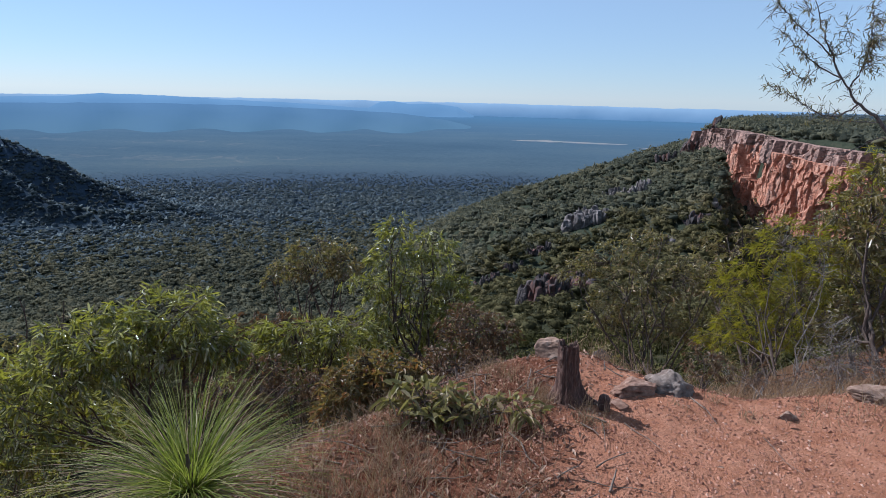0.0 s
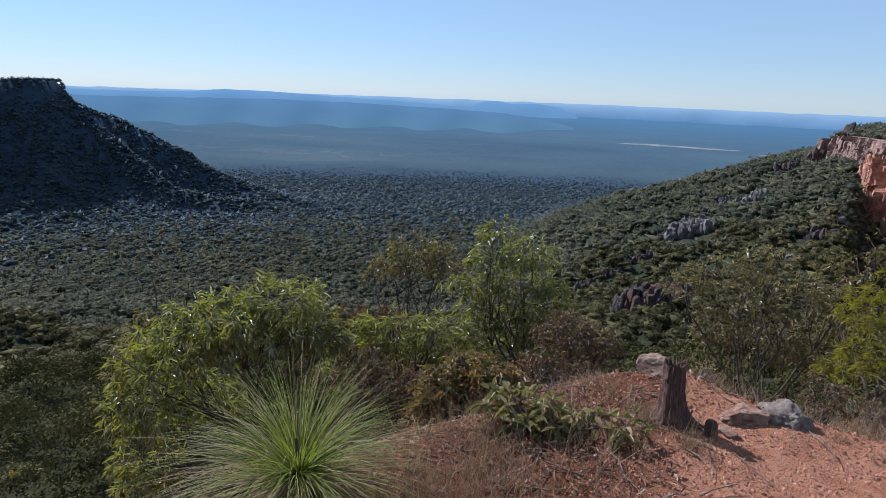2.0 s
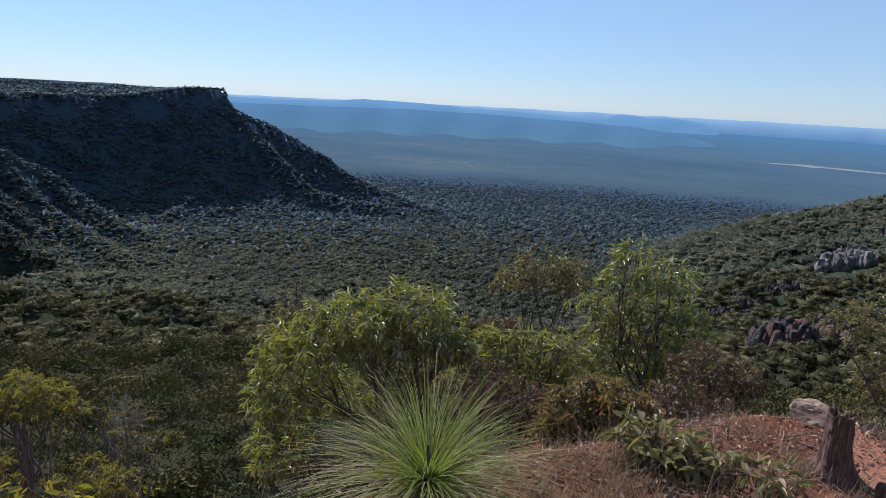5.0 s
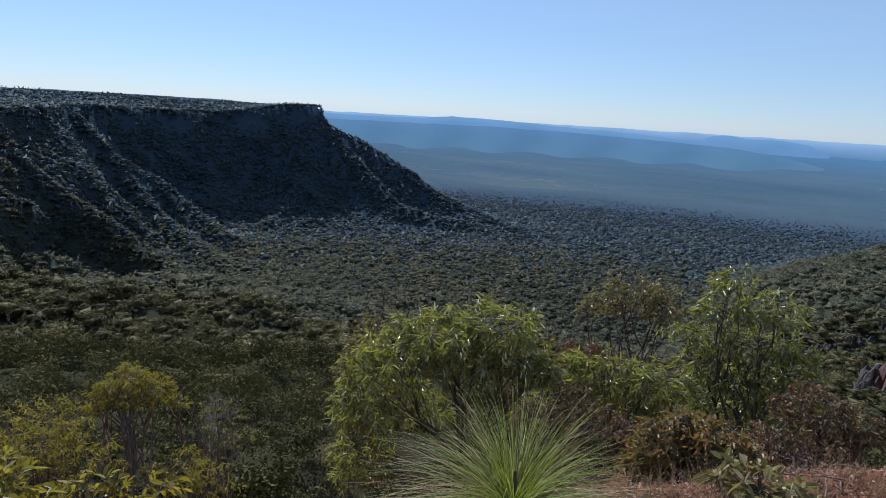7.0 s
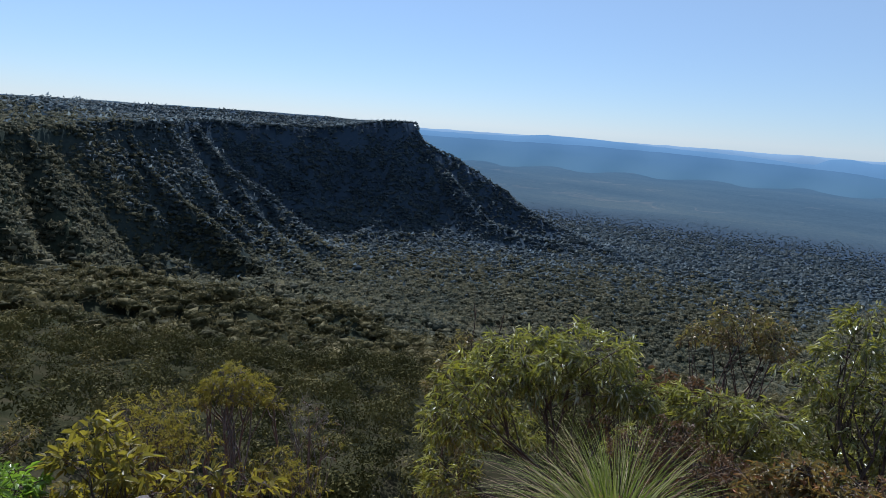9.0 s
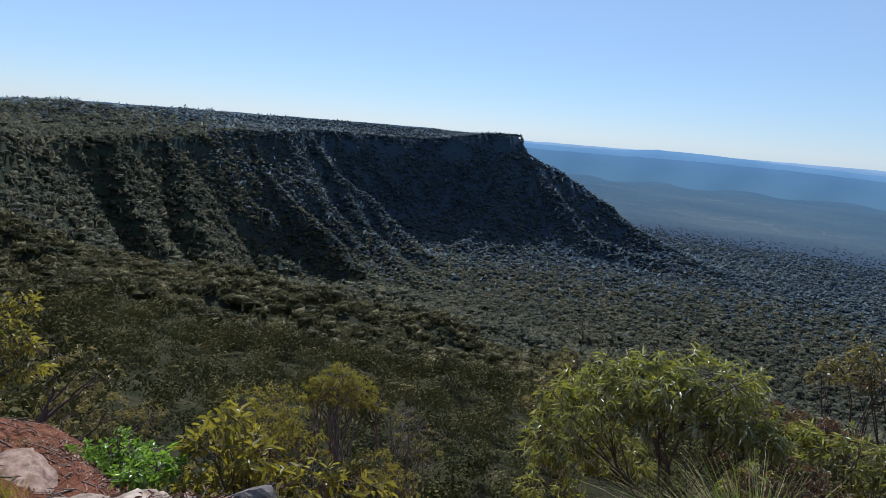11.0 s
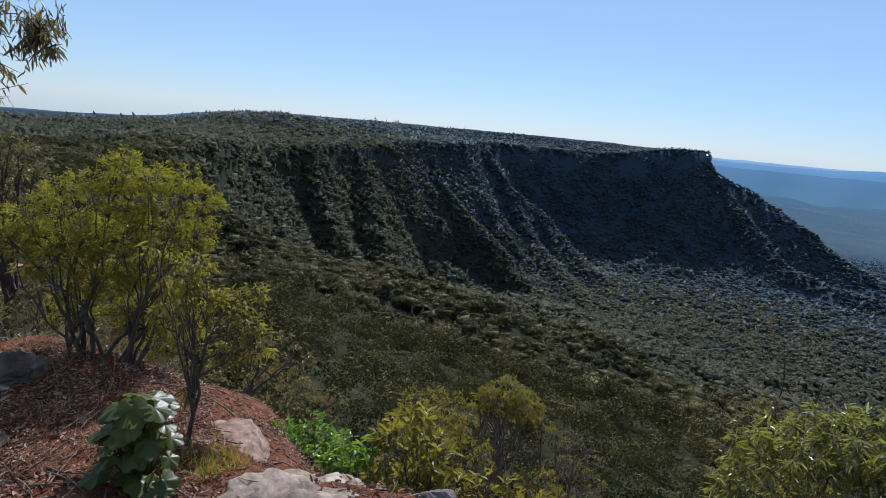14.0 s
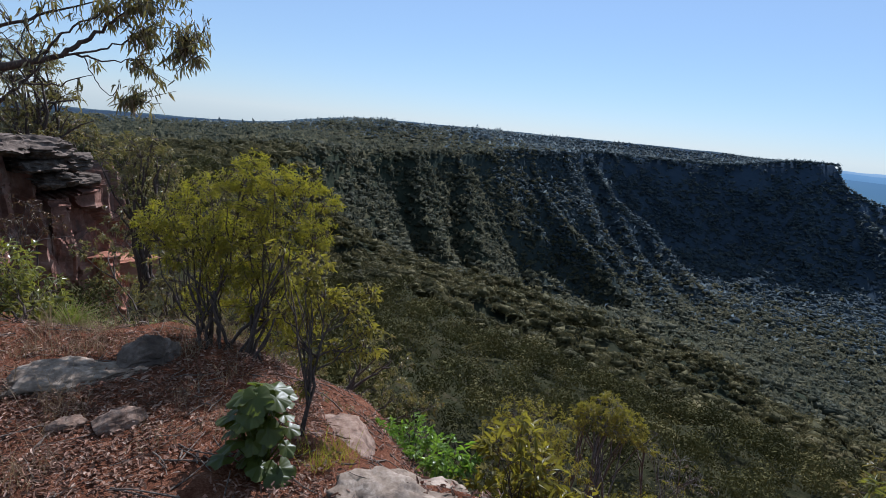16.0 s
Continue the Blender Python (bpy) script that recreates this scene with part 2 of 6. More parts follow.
# spurs that run down into the valley: (degrees, metres, height) along each crest, and how steep its flanks are
SPURS = [
    # the headland: its far profile, its lit crest, and the rib that faces the valley
    ([(42.3, 928, -18), (40.8, 924, -32), (38.5, 920, -47), (36, 910, -68), (33.5, 890, -88), (31, 870, -113), (27, 830, -135), (22.5, 760, -151)], 0.95),
    ([(41.9, 925, -24), (39.3, 885, -61), (36.9, 835, -95), (34.5, 790, -124), (31.2, 775, -138), (26.8, 760, -147)], 1.6),
    ([(42.8, 905, -30), (43.5, 850, -70), (44.0, 815, -99), (45.5, 770, -131), (46.5, 720, -149)], 1.35),
    # ribs between the gullies of the scarp
    ([(62.2, 800, -20), (61.4, 785, -28), (59.1, 755, -67), (57.6, 715, -100), (55.6, 670, -124), (53.5, 620, -139), (50.8, 540, -147), (48.5, 480, -150)], 1.6),
    ([(59.1, 755, -67), (56.1, 755, -92), (53.5, 710, -118), (50.3, 640, -142)], 1.6),
    ([(67.5, 655, -20), (65.9, 625, -54), (62.9, 595, -85), (59.6, 570, -108), (56.6, 530, -127), (54, 480, -140), (51, 430, -150)], 1.6),
    ([(64, 700, -24), (63.4, 680, -58), (61.0, 660, -92), (58.5, 640, -112)], 1.6),
    ([(73.6, 540, -20), (72.2, 460, -72), (70, 415, -95), (67.7, 380, -122), (64.5, 340, -146)], 1.6),
    ([(78.5, 470, -22), (77, 430, -58), (74.5, 390, -84), (71.5, 350, -108)], 1.6),
    ([(84, 400, -22), (82.5, 360, -52), (80, 325, -74), (76.5, 290, -98)], 1.6),
    # the near spur and the wooded slope that runs out to it from below the ledge
    ([(86, 45, -26), (82, 215, -51)], 0.3),
    ([(79, 45, -34), (75.6, 200, -60)], 0.3),
    ([(72, 45, -39), (70, 194, -71)], 0.3),
    ([(65, 45, -42), (64.1, 190, -84)], 0.3),
    ([(58, 45, -44), (58, 192, -96)], 0.3),
    ([(50, 45, -46), (51, 205, -116)], 0.3),
    ([(94, 290, -30), (86, 235, -44), (80, 210, -52), (75.6, 200, -60), (72.2, 196, -66), (68.6, 192, -74), (64.1, 190, -84), (59.2, 192, -94), (52, 210, -114), (45, 235, -138)], 0.75),
]
FLOOR = -150.0


def seg_dist(p, a, b):
    ab, ap = b - a, p - a
    u = np.clip((ap @ ab) / (ab @ ab), 0, 1)
    return np.hypot(*(ap - u[:, None] * ab).T), u


def rim_distance(p):
    """Metres outside the rim; inside, 0. Second value: metres inside."""
    d = np.full(len(p), 1e9)
    inside = np.zeros(len(p), bool)
    for a, b in zip(RIM, np.roll(RIM, -1, 0)):
        d = np.minimum(d, seg_dist(p, a, b)[0])
        crosses = (a[1] > p[:, 1]) != (b[1] > p[:, 1])
        xc = a[0] + (p[:, 1] - a[1]) * (b[0] - a[0]) / (b[1] - a[1] + 1e-12)
        inside ^= crosses & (p[:, 0] < xc)
    return np.where(inside, 0, d), np.where(inside, d, 0)


def wave(p, size, seed, octaves=4):
    """Soft value noise on the plan, about -1 to 1."""
    rng = np.random.RandomState(seed)
    out, amp = np.zeros(len(p)), 1.0
    for o in range(octaves):
        grid = rng.uniform(-1, 1, (64, 64))
        q = p / size * 2.0 ** o + 17.3 * (o + 1)
        i = np.floor(q).astype(int)
        f = q - i
        f = f * f * (3 - 2 * f)
        g = lambda dx, dy: grid[(i[:, 0] + dx) % 64, (i[:, 1] + dy) % 64]
        out += amp * ((g(0, 0) * (1 - f[:, 0]) + g(1, 0) * f[:, 0]) * (1 - f[:, 1]) + (g(0, 1) * (1 - f[:, 0]) + g(1, 1) * f[:, 0]) * f[:, 1])
        amp *= 0.5
    return out


def height(p):
    p = np.asarray(p, float)
    r = np.hypot(p[:, 0], p[:, 1])
    az = np.degrees(np.arctan2(-p[:, 0], p[:, 1]))
    d, din = rim_distance(p)
    d = np.maximum(0, d + np.minimum(1, r / 120) * smooth(d, 4, 60) * ((9 + 8 * smooth(az, 55, 70)) * wave(p, 70, 5) + (5 + 3 * smooth(az, 55, 70)) * wave(p, 22, 6)))
    top = -13.6 * smooth(r, 9, 70) + 0.035 * np.minimum(1, 6 / (r + 1)) * wave(p, 0.7, 3) + 1.2 * smooth(r, 40, 200) * wave(p, 60, 4)
    top -= (4.5 * smooth(az, 72, 88) + 3.8 * smooth(az, 90, 100)) * smooth(r, 70, 250) + 0.025 * np.maximum(0, r - 1450) * (az > 30) + 0.022 * np.maximum(0, r - 350) * smooth(az, 84, 94)
    top += (4.8 * smooth(r, 480, 720) + 5.5 * smooth(r, 330, 480) * (1 - smooth(az, 82, 90))) * smooth(az, 30, 40)
    # towards the scarp the plateau tips over gently
    top -= 15 * (1 - smooth(din, 0, 170)) * smooth(az, 43, 52) * (1 - smooth(az, 80, 90)) * smooth(r, 330, 430)
    # far scarps: a short cliff, then a talus slope
    left = smooth(az, -6, 24)
    redface = smooth(az, -42, -38) * (1 - smooth(az, -27.5, -24.5)) * smooth(r, 120, 200)
    cliff = 15 * left + (1 - left) * (12 + 26 * redface)
    fall = 1.35 * np.clip(d - 4, 0, 66) + 0.5 * np.maximum(0, d - 70)
    far = top - cliff * smooth(d, 0, 7) - left * fall - (1 - left) * 0.36 * np.maximum(0, d - 4)
    # below the lookout: a rough slope, a drop, the long wooded slope
    right = 1 - smooth(az, -12, 12)
    steep = 0.65 + 0.45 * smooth(az, 22, 34) * (1 - smooth(az, 72, 86))
    near = -steep * np.minimum(d, 6) - (27 - 7 * right) * smooth(d, 5.5, 17) - (0.47 - 0.07 * right) * np.maximum(0, d - 12) + 0.10 * smooth(d, 0.2, 2) * wave(p, 1.1, 8)
    near += top * smooth(az, 80, 92) * (1 - smooth(d, 8, 45))
    far_w = smooth(r, 60, 190)
    z = near * (1 - far_w) + far * far_w
    gully = smooth(az, 94, 100) * (1 - smooth(r, 24, 38)) * (d > 0)
    z = np.where(gully > 0, np.minimum(z, z * (1 - gully) + gully * (-0.45 * np.minimum(d, 4) - 0.36 * np.maximum(0, r - 8.5))), z)
    z = np.where(d <= 0, top, z)
    rough = wave(p, 35, 9)
    for crest, flank in SPURS:
        pts = np.array(crest, float)
        xy = plan(pts[:, 0], pts[:, 1])
        for k in range(len(pts) - 1):
            ds, u = seg_dist(p, xy[k], xy[k + 1])
            ridge = pts[k, 2] + (pts[k + 1, 2] - pts[k, 2]) * u - flank * (np.sqrt(ds * ds + 60) - 7.7) + np.minimum(6, ds * 0.2) * rough
            z = np.where(d > 0, np.maximum(z, ridge), z)
    bottom = FLOOR + 2.0 * wave(p, 160, 7) 
    k = 7.0 + 25.0 * smooth(r, 380, 640)
    lift = np.maximum(0, k - np.abs(z - bottom)) ** 2 / (4 * k)
    return np.where(d > 0, np.maximum(z, bottom) + np.where(r > 60, lift, 0), z)


def mesh_of(name, verts, faces, mat, smooth_shade=False):
    """A mesh from arrays of points and of triangles or quads."""
    me = bpy.data.meshes.new(name)
    faces = np.asarray(faces, np.int32)
    n, k = faces.shape
    me.vertices.add(len(verts))
    me.vertices.foreach_set("co", np.asarray(verts, np.float32).ravel())
    me.loops.add(n * k)
    me.loops.foreach_set("vertex_index", faces.ravel())
    me.polygons.add(n)
    me.polygons.foreach_set("loop_start", np.arange(0, n * k, k, dtype=np.int32))
    me.polygons.foreach_set("use_smooth", np.full(n, smooth_shade))
    me.update(calc_edges=True)
    me.materials.append(mat)
    return me


def build_ground():
    az = np.concatenate([np.arange(-52, 126, 0.6), np.arange(126, 308, 5.0)])
    r = np.concatenate([[0.004], np.geomspace(0.35, 14, 100), np.geomspace(14.3, 1300, 180), np.geomspace(1330, 4900, 40)])
    A, R_ = np.meshgrid(az, r)
    p = plan(A.ravel(), R_.ravel())
    z = height(p)
    verts = np.column_stack([p, z])
    na, nr = len(az), len(r)
    i, j = np.meshgrid(np.arange(nr - 1), np.arange(na), indexing="ij")
    j2 = (j + 1) % na
    faces = np.stack([i * na + j, (i + 1) * na + j, (i + 1) * na + j2, i * na + j2], -1).reshape(-1, 4)[:, ::-1]
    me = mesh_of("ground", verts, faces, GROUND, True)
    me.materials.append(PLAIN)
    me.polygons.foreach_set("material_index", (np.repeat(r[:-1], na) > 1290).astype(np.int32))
    # which part is dirt (green) and litter (red)
    rr = np.hypot(p[:, 0], p[:, 1])
    aa = np.degrees(np.arctan2(-p[:, 0], p[:, 1]))
    d, _ = rim_distance(p)
    near = 1 - smooth(rr, 8, 16)
    dirt = (1 - smooth(aa, -24 + 0 * aa, -2 + 0 * aa)) * near * (1 - smooth(d, 0.4, 1.8))
    dirt = np.maximum(dirt, smooth(aa, 92, 114) * near * 0.12)
    zone = np.column_stack([near, dirt, np.zeros_like(rr), np.ones_like(rr)]).astype(np.float32)
    me.color_attributes.new("zone", "FLOAT_COLOR", "POINT").data.foreach_set("color", zone.ravel())
    me.validate()
    return tagged(new("ground", me), "red dirt lookout ledge above a wooded valley and plain", "ground", kind="structure")


build_ground()


def backdrop_range(name, outline, r, base_el, mat, label, thick=260.0, seed=1):
    """Far hills: crest by (degrees, elevation), a slope towards the viewer and a back."""
    az = np.arange(outline[0][0], outline[-1][0] + 0.01, 0.15)
    el = np.interp(az, [o[0] for o in outline], [o[1] for o in outline])
    rng = np.random.RandomState(seed)
    el = el + np.convolve(rng.normal(0, 0.05, len(az) + 8), np.ones(9) / 9, "valid")
    rows = []
    for k, u in enumerate((0.0, 0.35, 0.7, 1.0)):
        rad = r - thick * (1 - u) + 0.13 * thick * np.sin(az * 0.9 + k)
        e = base_el + (el - base_el) * (u ** 0.8)
        rows.append(np.column_stack([plan(az, rad), 1.6 + rad * np.tan(np.radians(e))]))
    rows.append(np.column_stack([plan(az, np.full(len(az), r + 150.0)), np.full(len(az), -170.0)]))
    v = np.concatenate(rows)
    n = len(az)
    i, j = np.meshgrid(np.arange(len(rows) - 1), np.arange(n - 1), indexing="ij")
    f = np.stack([i * n + j, (i + 1) * n + j, (i + 1) * n + j + 1, i * n + j + 1], -1).reshape(-1, 4)
    return tagged(new(name, mesh_of(name, v, f, mat, True)), label, "hills", kind="structure")


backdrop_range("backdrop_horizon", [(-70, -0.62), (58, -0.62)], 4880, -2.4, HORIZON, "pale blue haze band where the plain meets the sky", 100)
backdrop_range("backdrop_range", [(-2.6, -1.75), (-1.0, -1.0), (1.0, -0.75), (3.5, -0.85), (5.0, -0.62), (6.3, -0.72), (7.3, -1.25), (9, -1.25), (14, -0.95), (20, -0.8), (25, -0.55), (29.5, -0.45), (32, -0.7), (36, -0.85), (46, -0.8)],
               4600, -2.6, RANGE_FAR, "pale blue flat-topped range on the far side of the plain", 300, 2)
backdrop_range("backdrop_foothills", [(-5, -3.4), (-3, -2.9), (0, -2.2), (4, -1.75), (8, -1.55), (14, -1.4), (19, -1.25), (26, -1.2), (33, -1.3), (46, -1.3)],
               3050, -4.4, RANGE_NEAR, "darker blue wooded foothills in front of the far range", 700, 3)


def clearing(name, az0, az1, r, wide, mat, label, seed):
    """A long thin open patch on the plain, with a wandering edge."""
    rng = np.random.RandomState(seed)
    az = np.linspace(az0, az1, 60)
    u = np.linspace(0, 1, 60)
    mid = r + wide * 0.6 * np.sin(u * 5 + seed)
    half = wide * np.sin(np.pi * u) ** 0.6 * (0.6 + np.convolve(rng.uniform(0, 0.8, 66), np.ones(7) / 7, "valid"))
    near, far = plan(az, mid - half), plan(az, mid + half)
    v = np.concatenate([np.column_stack([near, height(near) + 0.6]), np.column_stack([far, height(far) + 0.6])])
    k = np.arange(59)
    return tagged(new(name, mesh_of(name, v, np.stack([k, k + 1, k + 61, k + 60], -1), mat)), label, "clearing", kind="structure")


def open_land(name, low, high):
    m, t, b = material(name)
    t.links.new(ramp(t, noise_tex(t, 0.02, 6, 0.7, place_vec(t)), [(0.35, low), (0.6, high)]), b.inputs["Base Color"])
    b.inputs["Roughness"].default_value = 1.0
    return m


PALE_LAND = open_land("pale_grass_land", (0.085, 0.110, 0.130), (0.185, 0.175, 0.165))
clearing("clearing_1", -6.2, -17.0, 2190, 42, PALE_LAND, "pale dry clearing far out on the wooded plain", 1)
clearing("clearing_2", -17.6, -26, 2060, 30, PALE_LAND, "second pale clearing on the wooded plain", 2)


# ---- woods on the slopes and in the valley ----
def crown_template(rng, quads, size, lobes, corners, lift=0.1, jitter=0.22):
    """A ragged crown of leaf scraps round a few lobes, about 1 in radius."""
    cen = rng.normal(0, 1, (lobes, 3)) * (0.42, 0.42, 0.24)
    rad = rng.uniform(0.42, 0.68, lobes)
    k = rng.randint(0, lobes, quads)
    n = rng.normal(0, 1, (quads, 3))
    n[:, 2] = np.abs(n[:, 2]) * 1.0 + rng.uniform(-0.55, 0.1, quads)
    n /= np.linalg.norm(n, axis=1)[:, None]
    c = cen[k] + n * rad[k, None] * rng.uniform(0.82, 1.04, (quads, 1)) * (1, 1, 0.8)
    m = n + rng.normal(0, jitter, (quads, 3)) + (0, 0, lift)
    m /= np.linalg.norm(m, axis=1)[:, None]
    a = np.cross(m, rng.normal(0, 1, (quads, 3)))
    a /= np.linalg.norm(a, axis=1)[:, None]
    b = np.cross(m, a)
    s = size * rng.uniform(0.6, 1.4, (quads, 1))
    w = rng.uniform(0.5, 1.0, (quads, 1))
    return np.stack([c - a * s, c - b * s * w, c + a * s * rng.uniform(0.6, 1.2, (quads, 1)), c + b * s * w], 1)[:, :corners].reshape(-1, 3)


def puff_template(rng, level, lobes, scraps, size, core=0.86):
    """A crown of several lobes grown into one another, ragged with loose sprays of leaves that lie along its surface."""
    bm = bmesh.new()
    bmesh.ops.create_icosphere(bm, subdivisions=level, radius=1.0)
    u = np.array([q.co[:] for q in bm.verts])
    u /= np.linalg.norm(u, axis=1)[:, None]
    f = np.array([[q.index for q in face.verts] for face in bm.faces])
    bm.free()
    cen = rng.normal(0, 1, (lobes, 3)) * (0.46, 0.46, 0.24)
    rad = rng.uniform(0.32, 0.58, lobes)

    def reach(ways):
        out = np.full(len(ways), 0.35)
        for c, q in zip(cen, rad):
            along = ways @ c
            room = along ** 2 - (c @ c - q * q)
            out = np.where(room > 0, np.maximum(out, along + np.sqrt(np.maximum(room, 0))), out)
        return out[:, None]

    v = u * reach(u) * rng.uniform(0.82, 1.14, (len(u), 1)) * (1, 1, 0.62) * core
    f = f[v[f].mean(1)[:, 2] > -0.36]
    w = rng.normal(0, 1, (scraps, 3)) + (0, 0, 0.35)
    w /= np.linalg.norm(w, axis=1)[:, None]
    c = w * reach(w) * rng.uniform(0.88, 1.1, (scraps, 1)) * (1, 1, 0.64)
    tip = rng.normal(0, 1, (3, scraps, 3)) * size
    tip -= 0.72 * (tip * w).sum(2)[:, :, None] * w
    tri = np.stack([c + tip[0], c + tip[1], c + tip[2]], 1)
    out = (np.cross(tri[:, 1] - tri[:, 0], tri[:, 2] - tri[:, 0]) * w).sum(1) < 0
    tri[out] = tri[out][:, ::-1]
    f = np.concatenate([f, len(v) + np.arange(scraps * 3).reshape(-1, 3)])
    return np.concatenate([v, tri.reshape(-1, 3)]), f


def on_slope(az, el, r0=20.0, r1=1200.0):
    """Where a line of sight from the lookout at that bearing and elevation comes down on the land."""
    r = np.geomspace(r0, r1, 900)
    p = plan(np.full(900, float(az)), r)
    z = height(p)
    below = np.where(1.6 + r * math.tan(radians(el)) <= z)[0]
    k = below[0] if len(below) else 899
    return np.array([p[k, 0], p[k, 1], z[k]])


# rock outcrops that break through the trees: bearing, elevation, metres wide
OUTCROPS = [(-11.3, -18.6, 22), (-13.7, -11.4, 19), (-22.9, -4.1, 18), (-20.3, -5.2, 12), (-18.0, -8.2, 15), (-9.5, -14.5, 12), (-7.1, -16.3, 9),
            (-4.4, -17.6, 12), (-23.5, -10.5, 10), (-25.3, -9.5, 7), (-21.1, -12.7, 8), (-15.8, -8.8, 9)]
BARE = [(on_slope(az, el), w) for az, el, w in OUTCROPS]


def woods(name, r0, r1, density, crown, mat, label, seed, template, fade=lambda r: 1.0, az0=-42.0, az1=118.0, tall=1.0, skip=5.5, steep=0.0):
    """Trees strewn over the land between two distances; template(rng) gives one crown of about 1 in radius."""
    rng = np.random.RandomState(seed)
    area = math.pi * (r1 * r1 - r0 * r0) * (az1 - az0) / 360
    n = int(area * density)
    az = rng.uniform(az0, az1, n)
    r = np.sqrt(rng.uniform(r0 * r0, r1 * r1, n))
    p = plan(az, r)
    d, din = rim_distance(p)
    keep = (din < np.where(az > 80, 300, np.where(az > 0, 150, 100))) & ~((d > 0) & (d < 7) & (r > 150) & (az < 0) & (rng.uniform(0, 1, n) < 0.6)) & ~((r < 24) & (d < skip) & (az < 104)) & ~((az > 86) & (r < 46) & (crown > 1)) & (rng.uniform(0, 1, n) < fade(r))
    # the foot of the red cliff and its face stay bare
    keep &= ~((az < -25.5) & (az > -37) & (d > 0) & (d < 13) & (r > 200))
    for c, w in BARE:
        toward = c[:2] * (1 - 0.3 * w / np.hypot(*c[:2]))
        keep &= (np.hypot(*(p - toward).T) > w * 0.62) | (rng.uniform(0, 1, n) < 0.06)
    p, az, r = p[keep], az[keep], r[keep]
    z = height(p)
    if steep:      # the trees that cling to the steep parts alone
        grade = np.hypot(height(p + (3, 0)) - z, height(p + (0, 3)) - z) / 3
        hold = rng.uniform(0, 1, len(p)) < (smooth(grade, steep, steep + 0.4) if steep else 1.0)
        p, az, r, z = p[hold], az[hold], r[hold], z[hold]
    n = len(p)
    rad = crown * rng.uniform(0.55, 1.3, n) * (1 - 0.65 * smooth(r, 800, 1250))
    ht = rad * rng.uniform(0.75, 1.7, n) * tall
    temps = [template(rng) for _ in range(14)]
    pick = rng.randint(0, 14, n)
    ang = rng.uniform(0, 2 * np.pi, n)
    tone = rng.uniform(0, 1, n)
    vs, fs, ts, count = [], [], [], 0
    for k, (tv, tf) in enumerate(temps):
        s = np.where(pick == k)[0]
        t = tv[None] * rad[s, None, None]
        ca, sa = np.cos(ang[s])[:, None], np.sin(ang[s])[:, None]
        v = np.stack([t[:, :, 0] * ca - t[:, :, 1] * sa + p[s, 0, None], t[:, :, 0] * sa + t[:, :, 1] * ca + p[s, 1, None], t[:, :, 2] + (z[s] + ht[s])[:, None]], -1)
        fs.append((tf[None] + count + (np.arange(len(s)) * len(tv))[:, None, None]).reshape(-1, tf.shape[1]))
        vs.append(v.reshape(-1, 3))
        ts.append(np.repeat(tone[s], len(tv)))
        count += len(s) * len(tv)
    me = mesh_of(name, np.concatenate(vs), np.concatenate(fs), mat, True)
    me.attributes.new("tone", "FLOAT", "POINT").data.foreach_set("value", np.concatenate(ts).astype(np.float32))
    return tagged(new(name, me), label, "forest", kind="stuff")


def scrap_crown(quads, size, lobes, corners):
    def make(rng):
        v = crown_template(rng, quads, size, lobes, corners)
        return v, np.arange(len(v)).reshape(-1, corners)
    return make


woods("close_woods", 22, 60, 1 / 11, 2.1, CANOPY, "olive green eucalypt crowns just below and beside the lookout", 10, scrap_crown(330, 0.07, 10, 4), lambda r: smooth(r, 22, 30))
woods("near_woods", 60, 130, 1 / 13, 2.4, CANOPY, "olive green eucalypt crowns on the slope below the lookout", 11, scrap_crown(260, 0.10, 9, 3))
woods("slope_woods", 130, 290, 1 / 10, 2.4, CANOPY_SLOPE, "grey-green eucalypt forest on the escarpment slopes", 12, lambda rng: puff_template(rng, 1, 9, 60, 0.18), tall=0.85)
woods("valley_woods", 270, 800, 1 / 14, 3.4, CANOPY_MID, "dense grey-green eucalypt forest in the valley", 13, lambda rng: puff_template(rng, 1, 7, 16, 0.29), lambda r: 1 - smooth(r, 460, 790), tall=0.36)
woods("scarp_woods", 260, 600, 1 / 11, 2.3, CANOPY_MID, "trees clinging to the steep ribs and gullies of the scarp", 16, lambda rng: puff_template(rng, 1, 7, 12, 0.3), tall=0.35, steep=0.75, az0=24.0)
# the haze-blue colour also stands in for the headland's deep blue shade
woods("headland_woods", 560, 960, 1 / 12, 3.0, CANOPY_FAR, "trees on the steep faces of the far headland, coloured haze blue", 17, lambda rng: puff_template(rng, 1, 6, 5, 0.3), tall=0.3, steep=0.7, az0=22.0, az1=72.0)
woods("far_woods", 450, 1300, 1 / 19, 4.2, CANOPY_FAR, "eucalypt forest on valley floor and scarp, coloured haze blue", 14, lambda rng: puff_template(rng, 1, 5, 2, 0.36, 0.95), lambda r: smooth(r, 460, 790) * (1 - smooth(r, 880, 1290)), tall=0.18)


# ---- makers for plants, rocks and litter ----
def part(name, me, parent, label=""):
    """Links a mesh as one part under a thing or a part."""
    ob = new(name, me)
    ob.parent = parent
    if label:
        ob["label"] = label
    return ob


def thing(name, at, label, category, group=""):
    ob = new(name)
    ob.location = at
    return tagged(ob, label, category, group)


